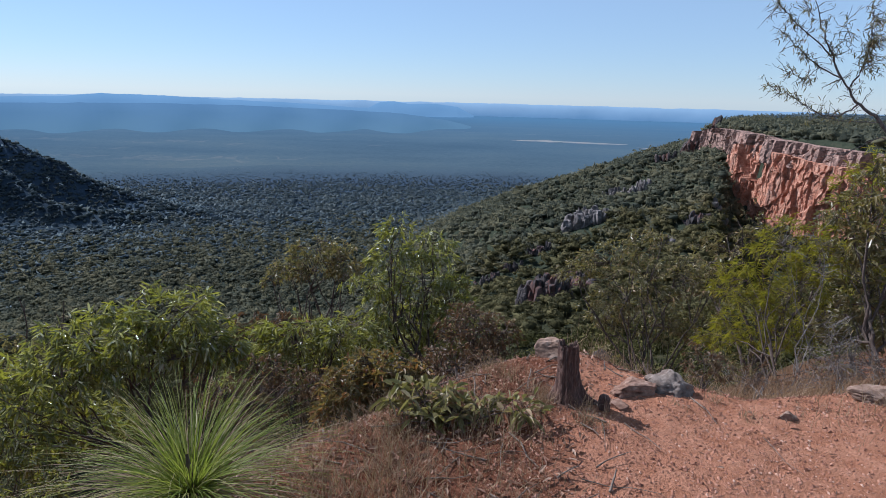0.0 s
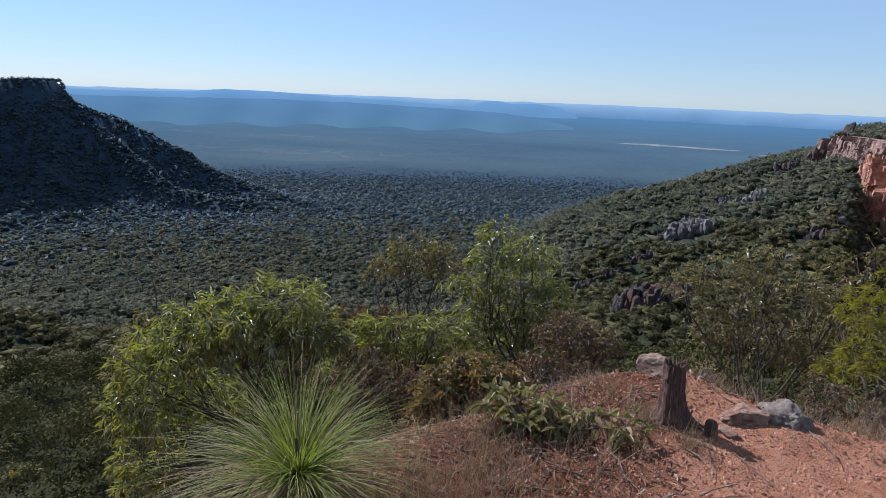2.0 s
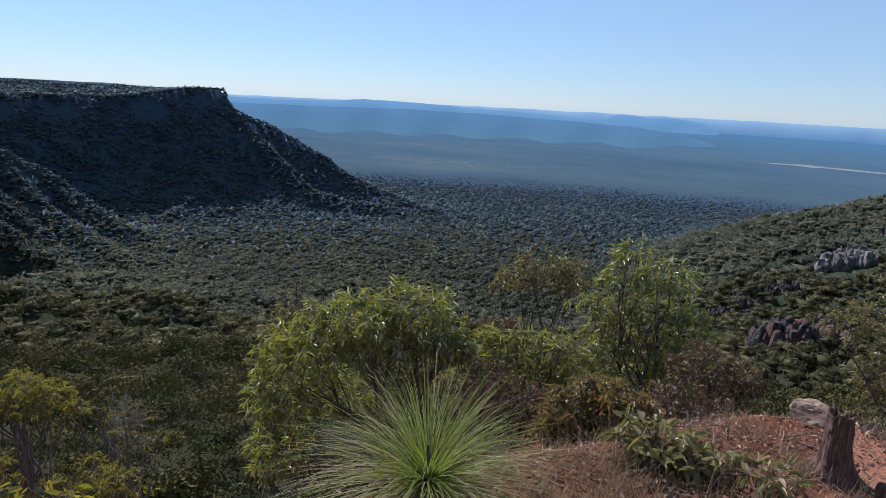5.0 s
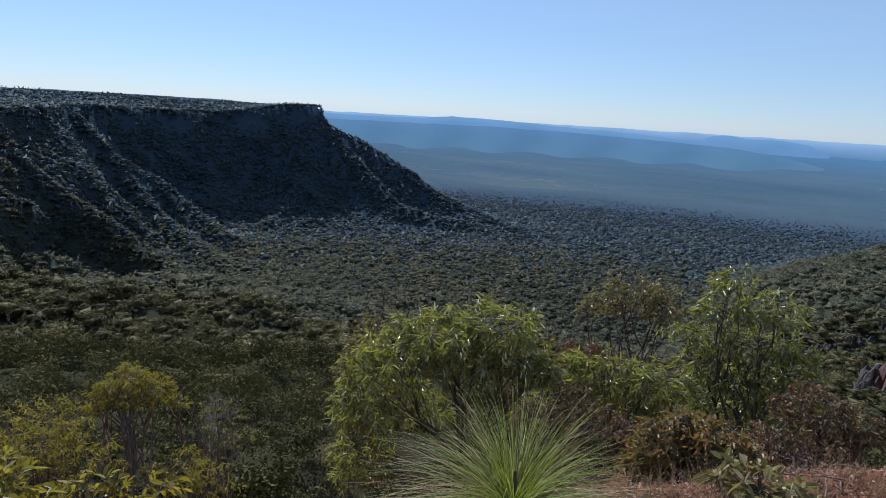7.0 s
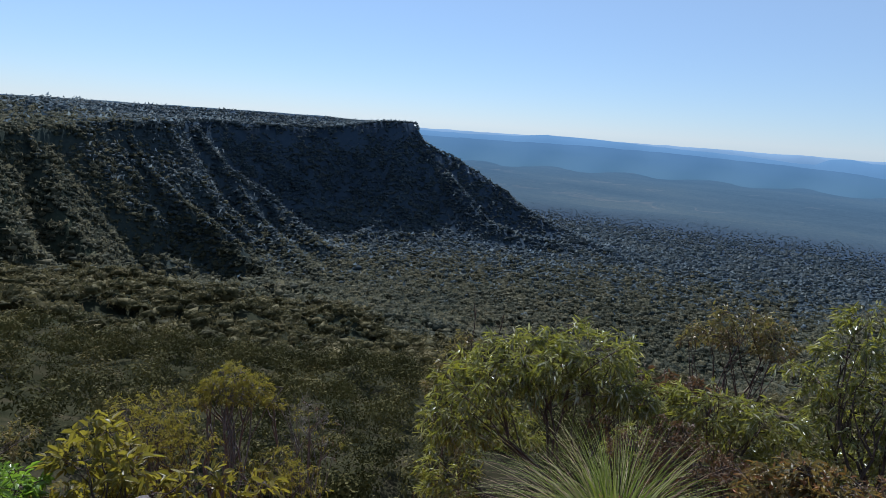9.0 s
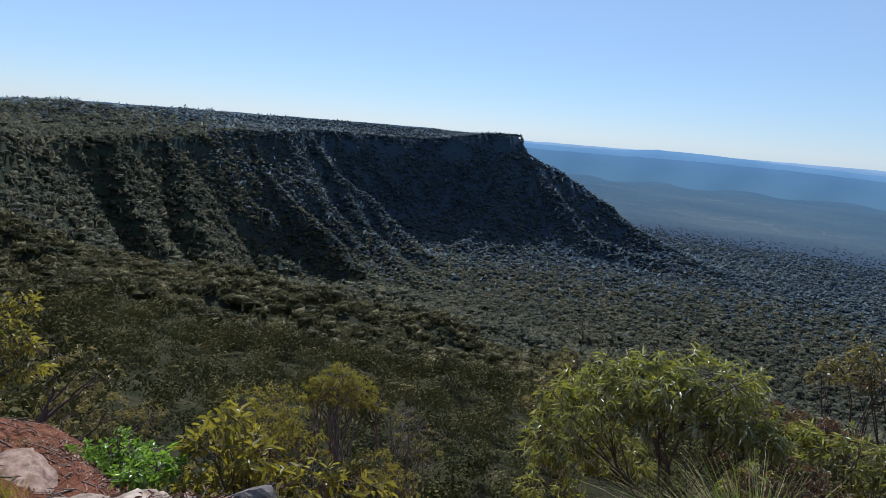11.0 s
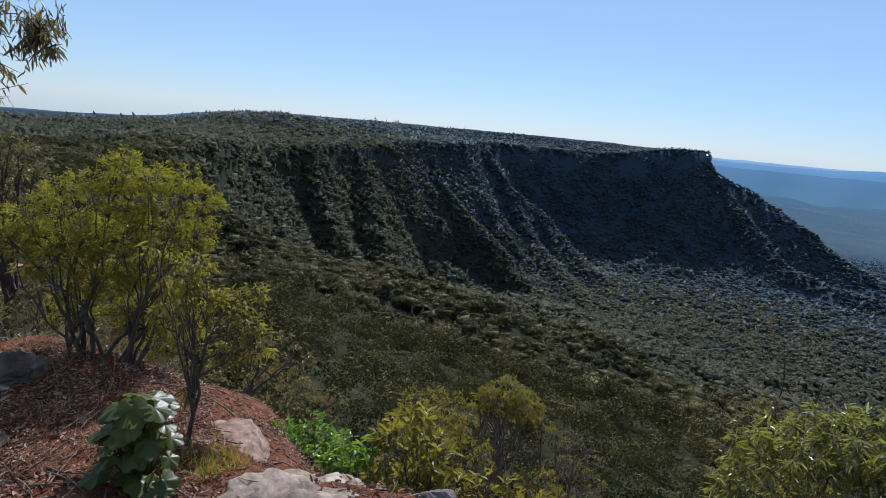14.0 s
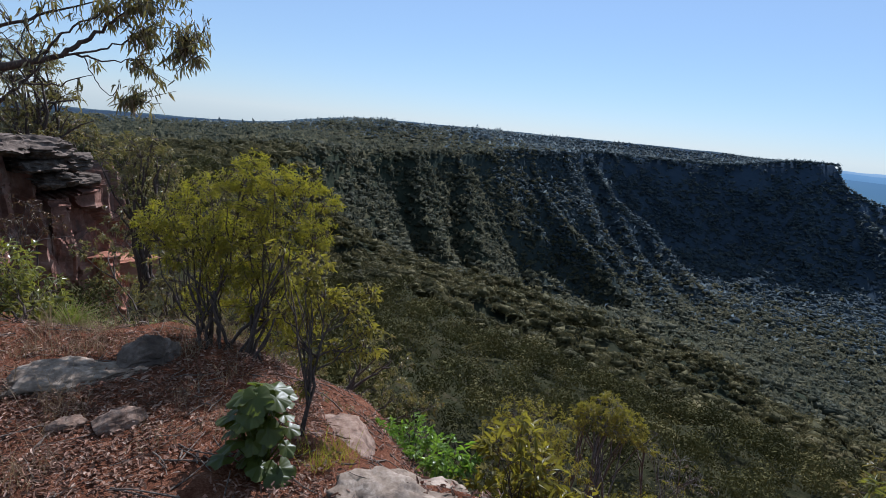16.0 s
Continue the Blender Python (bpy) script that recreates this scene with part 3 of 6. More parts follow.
def tube(path, radii, sides=6):
    """Points and quads of a tapering tube along a path."""
    path, radii = np.asarray(path, float), np.asarray(radii, float)
    tang = np.gradient(path, axis=0)
    tang /= np.linalg.norm(tang, axis=1)[:, None] + 1e-9
    ref = np.where(np.abs(tang[:, 2:3]) > 0.9, (1.0, 0, 0), (0, 0, 1.0))
    u = np.cross(tang, ref)
    u /= np.linalg.norm(u, axis=1)[:, None] + 1e-9
    w = np.cross(tang, u)
    a = np.arange(sides) * 2 * np.pi / sides
    v = path[:, None] + radii[:, None, None] * (np.cos(a)[None, :, None] * u[:, None] + np.sin(a)[None, :, None] * w[:, None])
    n = len(path)
    i, j = np.meshgrid(np.arange(n - 1), np.arange(sides), indexing="ij")
    f = np.stack([i * sides + j, i * sides + (j + 1) % sides, (i + 1) * sides + (j + 1) % sides, (i + 1) * sides + j], -1).reshape(-1, 4)
    return v.reshape(-1, 3), f


def joined(pieces):
    vs, fs, n = [], [], 0
    for v, f in pieces:
        vs.append(v)
        fs.append(np.asarray(f) + n)
        n += len(v)
    return np.concatenate(vs), np.concatenate(fs)


def leaves(o, d, length, width, rng, curl=0.25, shape=(0.3, 0.72)):
    """Lance-shaped blades, folded a little along the midrib: points and quads."""
    n = len(o)
    d = d / (np.linalg.norm(d, axis=1)[:, None] + 1e-9)
    side = np.cross(d, rng.normal(0, 1, (n, 3)) * (0.6, 0.6, 0.2) + (0, 0, 1.0))
    side /= np.linalg.norm(side, axis=1)[:, None] + 1e-9
    up = np.cross(side, d)
    l, w = length[:, None], width[:, None] * 0.5
    sag = np.stack([0 * l, -0.05 * curl * l, -0.45 * curl * l, -curl * l])[:, :, 0].T[:, :, None] * np.array([0, 0, 1.0])
    b = o
    tip = o + d * l + sag[:, 3]
    m1, m2 = o + d * l * shape[0] + sag[:, 1], o + d * l * shape[1] + sag[:, 2]
    lift = up * w * 0.35
    v = np.stack([b, m1 + side * w + lift, m2 + side * w * 0.75 + lift, tip, m2 - side * w * 0.75 + lift, m1 - side * w + lift], 1).reshape(-1, 3)
    k = np.arange(n)[:, None] * 6
    f = np.concatenate([k + [0, 1, 2, 3], k + [0, 3, 4, 5]], 1).reshape(-1, 4)
    return v, f


def bent(a, b, rng, k=6, bow=0.12, rise=0.0):
    a, b = np.asarray(a, float), np.asarray(b, float)
    u = np.linspace(0, 1, k)[:, None]
    span = np.linalg.norm(b - a)
    off = rng.normal(0, bow * span, 3) + (0, 0, rise * span)
    wig = rng.normal(0, 0.025 * span, (k, 3)) * np.sin(u * np.pi)
    return a + (b - a) * u + off * (4 * u * (1 - u)) * 0.5 + wig


def bark(name, lo, hi):
    m, t, b = material(name)
    p = place_vec(t)
    mp = node(t, "ShaderNodeMapping")
    mp.inputs["Scale"].default_value = (1.0, 1.0, 0.2)
    t.links.new(p, mp.inputs["Vector"])
    a = noise_tex(t, 60, 5, 0.7, mp.outputs[0])
    t.links.new(ramp(t, a, [(0.35, lo), (0.65, hi)]), b.inputs["Base Color"])
    b.inputs["Roughness"].default_value = 0.9
    bump(t, b, a, 0.6, 0.01)
    return m


DARK_BARK = bark("dark_bark", (0.024, 0.015, 0.011), (0.088, 0.060, 0.045))
GREY_BARK = bark("grey_bark", (0.055, 0.046, 0.040), (0.17, 0.145, 0.128))


def plant(name, base, clumps, label, category="tree", leaf=(0.12, 0.026), per=9, density=1.0, mat=None, wood=None, trunk_r=0.03, stems=1, droop=0.35, seed=1, twig_len=0.22,
          spread=0.95, curl=0.25, bare=0.0, group="", fork_at=(0.3, 0.5)):
    """A shrub or tree: stems from the base to each clump of foliage, twigs, and leaves in bunches at their ends.
    clumps: (x, y, z, wide, deep, high, bunches)."""
    rng = np.random.RandomState(seed)
    base = np.array([base[0], base[1], ground_z(base[0], base[1])])
    wood = wood or DARK_BARK
    root = thing(name, tuple(base), label, category, group)
    woodp, lo, ld, ll, lw = [], [], [], [], []
    fork = []
    top = np.array([c[:3] for c in clumps]).mean(0)
    for s in range(stems):
        foot = base + rng.normal(0, 0.35 * trunk_r * (18 if stems > 7 else 6 if stems > 1 else 1), 3) * (1, 1, 0) - (0, 0, 0.12)
        head = base + (top - base) * rng.uniform(*fork_at) + rng.normal(0, 0.07 if fork_at[0] < 0.5 else 0.02, 3) * np.linalg.norm(top - base) * (1 if stems > 1 else 0.5)
        p = bent(foot, head, rng, 7, 0.06)
        woodp.append(tube(p, np.linspace(trunk_r, trunk_r * 0.72, 7), 7))
        fork.append(p)
    for ci, (x, y, z, wx, wy, wz, n) in enumerate(clumps):
        c = np.array([x, y, z], float)
        n = max(4, int(n * density))
        st = fork[ci % stems]
        p = bent(st[rng.randint(3, 7)], c - (0, 0, 0.15 * wz), rng, 7, 0.10, 0.06)
        woodp.append(tube(p, np.linspace(trunk_r * 0.62, trunk_r * 0.2, 7), 5))
        subs = [p]
        for _ in range(max(2, n // 14)):
            e = c + rng.normal(0, 0.45, 3) * (wx, wy, wz)
            q = bent(p[rng.randint(2, 6)], e, rng, 5, 0.10, 0.05)
            woodp.append(tube(q, np.linspace(trunk_r * 0.34, trunk_r * 0.1, 5), 4))
            subs.append(q)
        ends = np.concatenate([q[len(q) // 2:] for q in subs])
        for _ in range(n):
            g = rng.normal(0, 1, 3)
            g /= np.linalg.norm(g)
            if g[2] < -0.2:
                g[2] *= 0.5
            e = c + g * rng.uniform(0.55, 1.08) * np.array([wx, wy, wz])
            s0 = ends[np.argmin(((ends - e) ** 2).sum(1) + rng.uniform(0, 0.02, len(ends)))]
            q = bent(s0, e, rng, 4, 0.09, 0.05)
            woodp.append(tube(q, np.linspace(max(0.0022, trunk_r * 0.1), 0.0014, 4), 3))
            if rng.uniform() < bare:
                continue
            k = rng.randint(max(2, per - 3), per + 4)
            u = rng.uniform(0.45, 1.0, k)[:, None]
            o = q[-2] + (q[-1] - q[-2]) * u + rng.normal(0, 0.012, (k, 3))
            way = (q[-1] - q[-2]) / (np.linalg.norm(q[-1] - q[-2]) + 1e-6)
            d = way * 0.6 + rng.normal(0, spread, (k, 3)) - (0, 0, droop) + g * 0.35
            lo.append(o), ld.append(d)
            ll.append(leaf[0] * rng.uniform(0.6, 1.25, k)), lw.append(leaf[1] * rng.uniform(0.7, 1.25, k))
    v, f = joined(woodp)
    part("trunk", mesh_of("trunk", v - base, f, wood, True), root)
    if lo:
        v, f = leaves(np.concatenate(lo), np.concatenate(ld), np.concatenate(ll), np.concatenate(lw), rng, curl)
        part("crown", mesh_of("crown", v - base, f, mat), root)
    return root


def rock_mesh(name, size, seed, mat, cuts=16, detail=4, rough=0.05, flat=0.0, layers=0.0):
    """A weathered boulder: a ball cut by random planes, bedded in layers, then roughened."""
    rng = np.random.RandomState(seed)
    bm = bmesh.new()
    bmesh.ops.create_icosphere(bm, subdivisions=detail, radius=1.0)
    v = np.array([q.co[:] for q in bm.verts])
    v *= 1.0 / np.max(np.abs(v), axis=1)[:, None] ** 0.45
    for _ in range(cuts):
        n = rng.normal(0, 1, 3)
        n /= np.linalg.norm(n)
        h = rng.uniform(0.55, 0.98)
        over = np.maximum(0, v @ n - h)
        v -= over[:, None] * n * 0.97
    if flat:
        v[:, 2] = np.where(v[:, 2] > flat, flat + (v[:, 2] - flat) * 0.4, v[:, 2])
    out = np.empty_like(v)
    for k in range(len(v)):
        c = Vector(v[k])
        w = noise.fractal(c * 1.9 + Vector((seed, 0, 0)), 0.7, 2.2, 6) * rough * 1.7
        crack = abs(noise.noise(c * 3.1 + Vector((0, seed, 3))))
        w -= rough * 1.1 * max(0.0, 0.10 - crack) / 0.10
        w += layers * (((c.z * 3.4 + 0.5 * noise.noise(c * 1.5)) % 1.0) - 0.5)
        out[k] = c + c.normalized() * w
    for k, q in enumerate(bm.verts):
        q.co = (out[k, 0] * size[0], out[k, 1] * size[1], out[k, 2] * size[2])
    me = bpy.data.meshes.new(name)
    bm.to_mesh(me)
    bm.free()
    me.polygons.foreach_set("use_smooth", np.full(len(me.polygons), detail > 4))
    me.materials.append(mat)
    return me


def rock(name, at, size, seed, mat, label, turn=0.0, sink=0.3, group="", **kw):
    ob = new(name, rock_mesh(name, size, seed, mat, **kw))
    ob.location = (at[0], at[1], at[2] + size[2] * (1 - 2 * sink) * 0.5)
    ob.rotation_euler = (0, 0, radians(turn))
    return tagged(ob, label, "rock", group)


def ground_z(x, y):
    return float(height(np.array([[x, y]]))[0])


# ---- leaf colours ----
# the two palest stops paint sky and sun glints on some leaves
LEAF_GREEN = leaf_material("glossy_acacia_leaf_glints", [(0.0, (0.048, 0.060, 0.018)), (0.45, (0.098, 0.114, 0.029)), (0.74, (0.160, 0.172, 0.050)), (0.86, (0.28, 0.285, 0.17)), (1.0, (0.43, 0.43, 0.35))], 0.3, 0.36, (0.44, 0.43, 0.02), 0.75)
LEAF_OLIVE = leaf_material("olive_gum_leaf", [(0.0, (0.078, 0.072, 0.036)), (0.5, (0.155, 0.135, 0.062)), (0.85, (0.23, 0.18, 0.09)), (1.0, (0.30, 0.19, 0.11))], 0.4, 0.32, (0.30, 0.26, 0.03))
LEAF_BROWN = leaf_material("dry_brown_leaf", [(0.0, (0.045, 0.028, 0.018)), (0.5, (0.10, 0.058, 0.030)), (0.8, (0.14, 0.10, 0.042)), (1.0, (0.20, 0.085, 0.035))], 0.6, 0.2, (0.25, 0.12, 0.04))
LEAF_YELLOW = leaf_material("yellow_wattle_leaf", [(0.0, (0.095, 0.090, 0.015)), (0.5, (0.160, 0.140, 0.020)), (1.0, (0.225, 0.185, 0.034))], 0.5, 0.40, (0.42, 0.36, 0.02))
LEAF_LIME = leaf_material("lime_wattle_leaf", [(0.0, (0.105, 0.108, 0.012)), (0.5, (0.160, 0.152, 0.018)), (1.0, (0.225, 0.195, 0.030))], 0.5, 0.45, (0.50, 0.46, 0.01))
LEAF_BRIGHT = leaf_material("bright_green_leaf", [(0.0, (0.07, 0.13, 0.012)), (0.5, (0.11, 0.20, 0.022)), (1.0, (0.16, 0.26, 0.04))], 0.38, 0.4, (0.30, 0.50, 0.02))
LEAF_PALE = leaf_material("pale_front_leaf", [(0.0, (0.12, 0.115, 0.040)), (0.5, (0.22, 0.195, 0.075)), (0.8, (0.36, 0.31, 0.19)), (1.0, (0.22, 0.07, 0.04))], 0.5, 0.3, (0.34, 0.30, 0.05), 0.25)
LEAF_BROAD = leaf_material("broad_dark_leaf", [(0.0, (0.030, 0.045, 0.007)), (0.7, (0.055, 0.080, 0.012)), (1.0, (0.100, 0.125, 0.024))], 0.42, 0.35, (0.30, 0.38, 0.02), 0.35)
LEAF_DRY = leaf_material("dead_leaf", [(0.0, (0.060, 0.024, 0.016)), (0.4, (0.150, 0.064, 0.042)), (0.75, (0.26, 0.135, 0.092)), (1.0, (0.40, 0.27, 0.20))], 0.7, 0.1, (0.3, 0.16, 0.08), 0.3)
STRAW = leaf_material("dry_grass", [(0.0, (0.090, 0.046, 0.028)), (0.5, (0.20, 0.118, 0.068)), (1.0, (0.36, 0.26, 0.160))], 0.8, 0.25, (0.4, 0.28, 0.13))
BLADE = leaf_material("grass_tree_blade", [(0.0, (0.085, 0.135, 0.012)), (0.5, (0.145, 0.190, 0.022)), (0.8, (0.23, 0.23, 0.06)), (1.0, (0.37, 0.31, 0.17))], 0.55, 0.35, (0.32, 0.38, 0.03), 0.15)
LEAF_RUSSET = leaf_material("orange_tipped_leaf", [(0.0, (0.075, 0.068, 0.030)), (0.45, (0.13, 0.115, 0.042)), (0.75, (0.18, 0.13, 0.05)), (1.0, (0.34, 0.11, 0.04))], 0.5, 0.3, (0.34, 0.22, 0.03))

# ---- plants round the lookout ----
woods("slope_scrub", 7.5, 25, 1 / 4.5, 0.75, CANOPY, "olive scrub on the steep slope below the ledge", 15, scrap_crown(620, 0.05, 7, 4), az0=34.0, skip=1.8)
plant('acacia_shrub', (-1.85, 3.59, -0.88),
      [(-1.95, 3.98, 0.07, 0.43, 0.30, 0.17, 94), (-2.36, 3.76, -0.08, 0.43, 0.32, 0.20, 112), (-2.61, 3.60, -0.33, 0.44, 0.35, 0.25, 137), (-2.79, 3.47, -0.68, 0.36, 0.31, 0.26, 108), (-2.81, 3.46, -1.17, 0.27, 0.31, 0.35, 101), (-2.14, 3.88, -0.23, 0.41, 0.31, 0.21, 106), (-1.79, 4.05, -0.19, 0.27, 0.25, 0.23, 78), (-2.65, 3.94, -0.84, 0.36, 0.31, 0.25, 91), (-1.62, 4.12, -0.29, 0.18, 0.18, 0.18, 42)],
      'spreading acacia shrub with long glossy drooping green leaves', 'shrub', leaf=(0.080, 0.0145), per=11, density=0.85, mat=LEAF_GREEN, trunk_r=0.022, stems=4, droop=0.6, spread=0.9, curl=0.18, seed=21)
plant('acacia_shrub', (-1.02, 4.50, -0.97),
      [(-1.27, 4.75, -0.43, 0.41, 0.30, 0.19, 79), (-0.88, 4.83, -0.45, 0.36, 0.28, 0.20, 73), (-1.53, 4.68, -0.50, 0.20, 0.19, 0.18, 36), (-0.66, 4.86, -0.70, 0.36, 0.31, 0.26, 91), (-1.67, 4.42, -0.79, 0.30, 0.24, 0.18, 55), (-1.01, 4.81, -0.74, 0.31, 0.26, 0.21, 63)],
      'rounded acacia shrub with glossy green drooping leaves', 'shrub', leaf=(0.080, 0.0145), per=11, density=0.85, mat=LEAF_GREEN, trunk_r=0.020, stems=3, droop=0.6, spread=0.9, curl=0.18, seed=22)
plant('young_gum_tree', (-0.24, 4.79, -0.86),
      [(-0.44, 5.18, 0.42, 0.17, 0.15, 0.13, 22), (-0.45, 5.18, 0.19, 0.26, 0.22, 0.17, 42), (-0.09, 5.20, 0.23, 0.23, 0.21, 0.19, 42), (-0.60, 5.17, -0.10, 0.31, 0.25, 0.18, 51), (-0.16, 5.20, -0.04, 0.39, 0.29, 0.20, 71), (0.11, 5.19, -0.22, 0.24, 0.25, 0.26, 56), (-0.40, 5.19, -0.37, 0.37, 0.29, 0.21, 70), (0.04, 5.19, -0.50, 0.37, 0.32, 0.27, 87), (0.31, 5.18, -0.67, 0.30, 0.30, 0.30, 75), (-0.23, 5.19, -0.77, 0.41, 0.34, 0.27, 93)],
      'young gum tree with upright stem and clusters of green leaves', 'tree', leaf=(0.075, 0.0145), per=9, mat=LEAF_GREEN, trunk_r=0.02, stems=3, droop=0.55, spread=0.95, curl=0.18, seed=23)
plant('slender_gum_tree', (-1.27, 5.88, -1.07),
      [(-1.33, 6.17, -0.03, 0.39, 0.27, 0.15, 58), (-1.65, 6.10, -0.24, 0.28, 0.22, 0.16, 45), (-1.07, 6.22, -0.23, 0.25, 0.24, 0.24, 60), (-1.37, 6.16, -0.26, 0.38, 0.27, 0.16, 62), (-1.82, 6.05, -0.35, 0.11, 0.11, 0.10, 11)],
      'slender gum tree with flat crown of small olive leaves', 'tree', leaf=(0.060, 0.018), per=8, mat=LEAF_OLIVE, trunk_r=0.02, droop=0.25, seed=24)
plant('brown_shrub', (-1.64, 4.96, -0.92),
      [(-1.78, 5.33, -0.58, 0.35, 0.24, 0.14, 36), (-2.04, 5.24, -0.75, 0.23, 0.19, 0.14, 24), (-1.50, 5.41, -0.60, 0.23, 0.17, 0.12, 20)],
      'low shrub with dull brown-green leaves behind the acacias', 'shrub', leaf=(0.07, 0.02), per=9, mat=LEAF_BROWN, trunk_r=0.02, stems=2, seed=25)
plant('russet_shrub', (-0.92, 3.50, -0.59),
      [(-1.07, 3.87, -0.50, 0.35, 0.27, 0.19, 117), (-1.28, 3.81, -0.33, 0.21, 0.17, 0.13, 48), (-0.82, 3.93, -0.62, 0.26, 0.24, 0.22, 97), (-1.18, 3.84, -0.75, 0.31, 0.26, 0.20, 102)],
      'dense twiggy shrub with tiny reddish brown leaves', 'shrub', leaf=(0.035, 0.012), per=11, mat=LEAF_BROWN, trunk_r=0.016, stems=4, spread=1.0, seed=26)
plant('orange_tipped_shrub', (-0.38, 3.08, -0.34),
      [(-0.40, 3.28, -0.00, 0.25, 0.17, 0.09, 77), (-0.53, 3.27, -0.13, 0.21, 0.18, 0.14, 102), (-0.27, 3.29, -0.15, 0.25, 0.21, 0.16, 133), (-0.62, 3.25, -0.30, 0.16, 0.15, 0.15, 76), (-0.41, 3.28, -0.31, 0.29, 0.22, 0.15, 136), (-0.16, 3.29, -0.04, 0.11, 0.10, 0.09, 31)],
      'leafy shrub with yellow-green leaves and orange tips', 'shrub', leaf=(0.05, 0.016), per=9, mat=LEAF_RUSSET, trunk_r=0.012, stems=4, spread=0.9, droop=0.1, seed=27)
plant('broadleaf_sapling', (0.03, 2.64, -0.16),
      [(-0.08, 2.70, 0.11, 0.21, 0.15, 0.10, 36), (0.07, 2.69, 0.10, 0.12, 0.11, 0.11, 22), (0.24, 2.68, 0.07, 0.12, 0.09, 0.07, 14), (0.43, 2.65, 0.11, 0.12, 0.09, 0.06, 13), (-0.17, 2.69, -0.09, 0.14, 0.11, 0.09, 20), (0.02, 2.69, -0.04, 0.21, 0.15, 0.09, 31)],
      'sapling with broad pale green leaves and reddish young shoots', 'shrub', leaf=(0.078, 0.024), per=5, mat=LEAF_PALE, trunk_r=0.01, stems=4, droop=0.15, seed=28, curl=0.35)
plant('dark_shrub', (0.27, 4.18, -0.54),
      [(0.23, 4.38, -0.18, 0.27, 0.25, 0.23, 105), (0.38, 4.37, -0.42, 0.23, 0.21, 0.18, 70), (0.02, 4.39, -0.55, 0.28, 0.23, 0.19, 84), (0.48, 4.36, -0.22, 0.14, 0.14, 0.14, 31)],
      'dark twiggy shrub beside the edge of the ledge', 'shrub', leaf=(0.045, 0.014), per=8, mat=LEAF_BROWN, trunk_r=0.016, stems=4, seed=29)
plant('olive_shrub', (2.06, 5.21, -0.86),
      [(1.80, 6.14, -0.07, 0.44, 0.35, 0.25, 66), (2.17, 6.02, 0.10, 0.31, 0.27, 0.22, 41), (2.41, 5.93, -0.24, 0.48, 0.38, 0.29, 80), (2.00, 6.08, -0.42, 0.45, 0.37, 0.29, 74), (2.75, 5.78, -0.18, 0.38, 0.35, 0.32, 71), (1.80, 6.14, -0.71, 0.32, 0.29, 0.26, 47), (2.25, 5.99, -0.71, 0.52, 0.41, 0.29, 85), (2.71, 5.80, -0.68, 0.39, 0.34, 0.29, 64), (1.47, 6.23, -0.23, 0.25, 0.22, 0.19, 28)],
      'large olive shrub with small bronze-green leaves', 'shrub', leaf=(0.055, 0.016), per=9, mat=LEAF_OLIVE, trunk_r=0.02, stems=4, droop=0.2, seed=31)
plant('russet_bush', (1.76, 3.59, -0.25),
      [(1.82, 3.79, -0.10, 0.17, 0.13, 0.10, 19), (1.78, 3.80, -0.21, 0.13, 0.11, 0.10, 14), (1.92, 3.74, -0.16, 0.12, 0.11, 0.10, 13)],
      'small bush with russet and green leaves', 'shrub', leaf=(0.03, 0.011), per=10, mat=LEAF_BROWN, trunk_r=0.01, stems=3, seed=32)
plant('feathery_wattle', (2.70, 4.21, -0.56),
      [(2.96, 4.99, 0.44, 0.31, 0.28, 0.25, 39), (2.85, 5.05, 0.11, 0.34, 0.30, 0.26, 42), (2.66, 5.15, -0.03, 0.26, 0.24, 0.23, 28), (3.05, 4.93, -0.00, 0.34, 0.33, 0.32, 52), (2.75, 5.11, -0.40, 0.32, 0.28, 0.23, 34), (2.99, 4.97, -0.39, 0.35, 0.32, 0.29, 47), (2.60, 5.19, -0.55, 0.24, 0.21, 0.18, 18), (3.16, 4.86, 0.27, 0.23, 0.28, 0.34, 38)],
      'feathery wattle with fine lime green foliage and dark stems', 'tree', leaf=(0.075, 0.006), per=15, mat=LEAF_LIME, wood=DARK_BARK, trunk_r=0.011, stems=3, droop=0.1, seed=33)
plant('dead_wattle', (2.74, 4.18, -0.54),
      [(2.91, 4.55, 0.64, 0.18, 0.21, 0.24, 15), (2.79, 4.62, 0.48, 0.16, 0.18, 0.21, 12), (3.01, 4.48, 0.33, 0.16, 0.19, 0.21, 12)],
      'leafless dead wattle with thin grey branches', 'tree', leaf=(0.05, 0.006), bare=1.0, mat=LEAF_DRY, wood=GREY_BARK, trunk_r=0.006, stems=2, seed=34)
plant('olive_shrub', (3.31, 4.01, -0.39),
      [(3.54, 4.84, 0.44, 0.35, 0.32, 0.29, 67), (3.62, 4.78, 0.06, 0.33, 0.31, 0.30, 61), (3.41, 4.94, 0.71, 0.26, 0.25, 0.23, 40), (3.57, 4.82, 0.92, 0.26, 0.30, 0.35, 60), (3.58, 4.82, -0.31, 0.27, 0.27, 0.27, 45), (3.74, 4.70, 0.58, 0.35, 0.41, 0.46, 108), (3.80, 4.65, -0.09, 0.36, 0.39, 0.42, 94)],
      'tall olive shrub with dark crooked stems', 'shrub', leaf=(0.07, 0.018), per=9, mat=LEAF_OLIVE, trunk_r=0.02, stems=3, droop=0.3, seed=35)
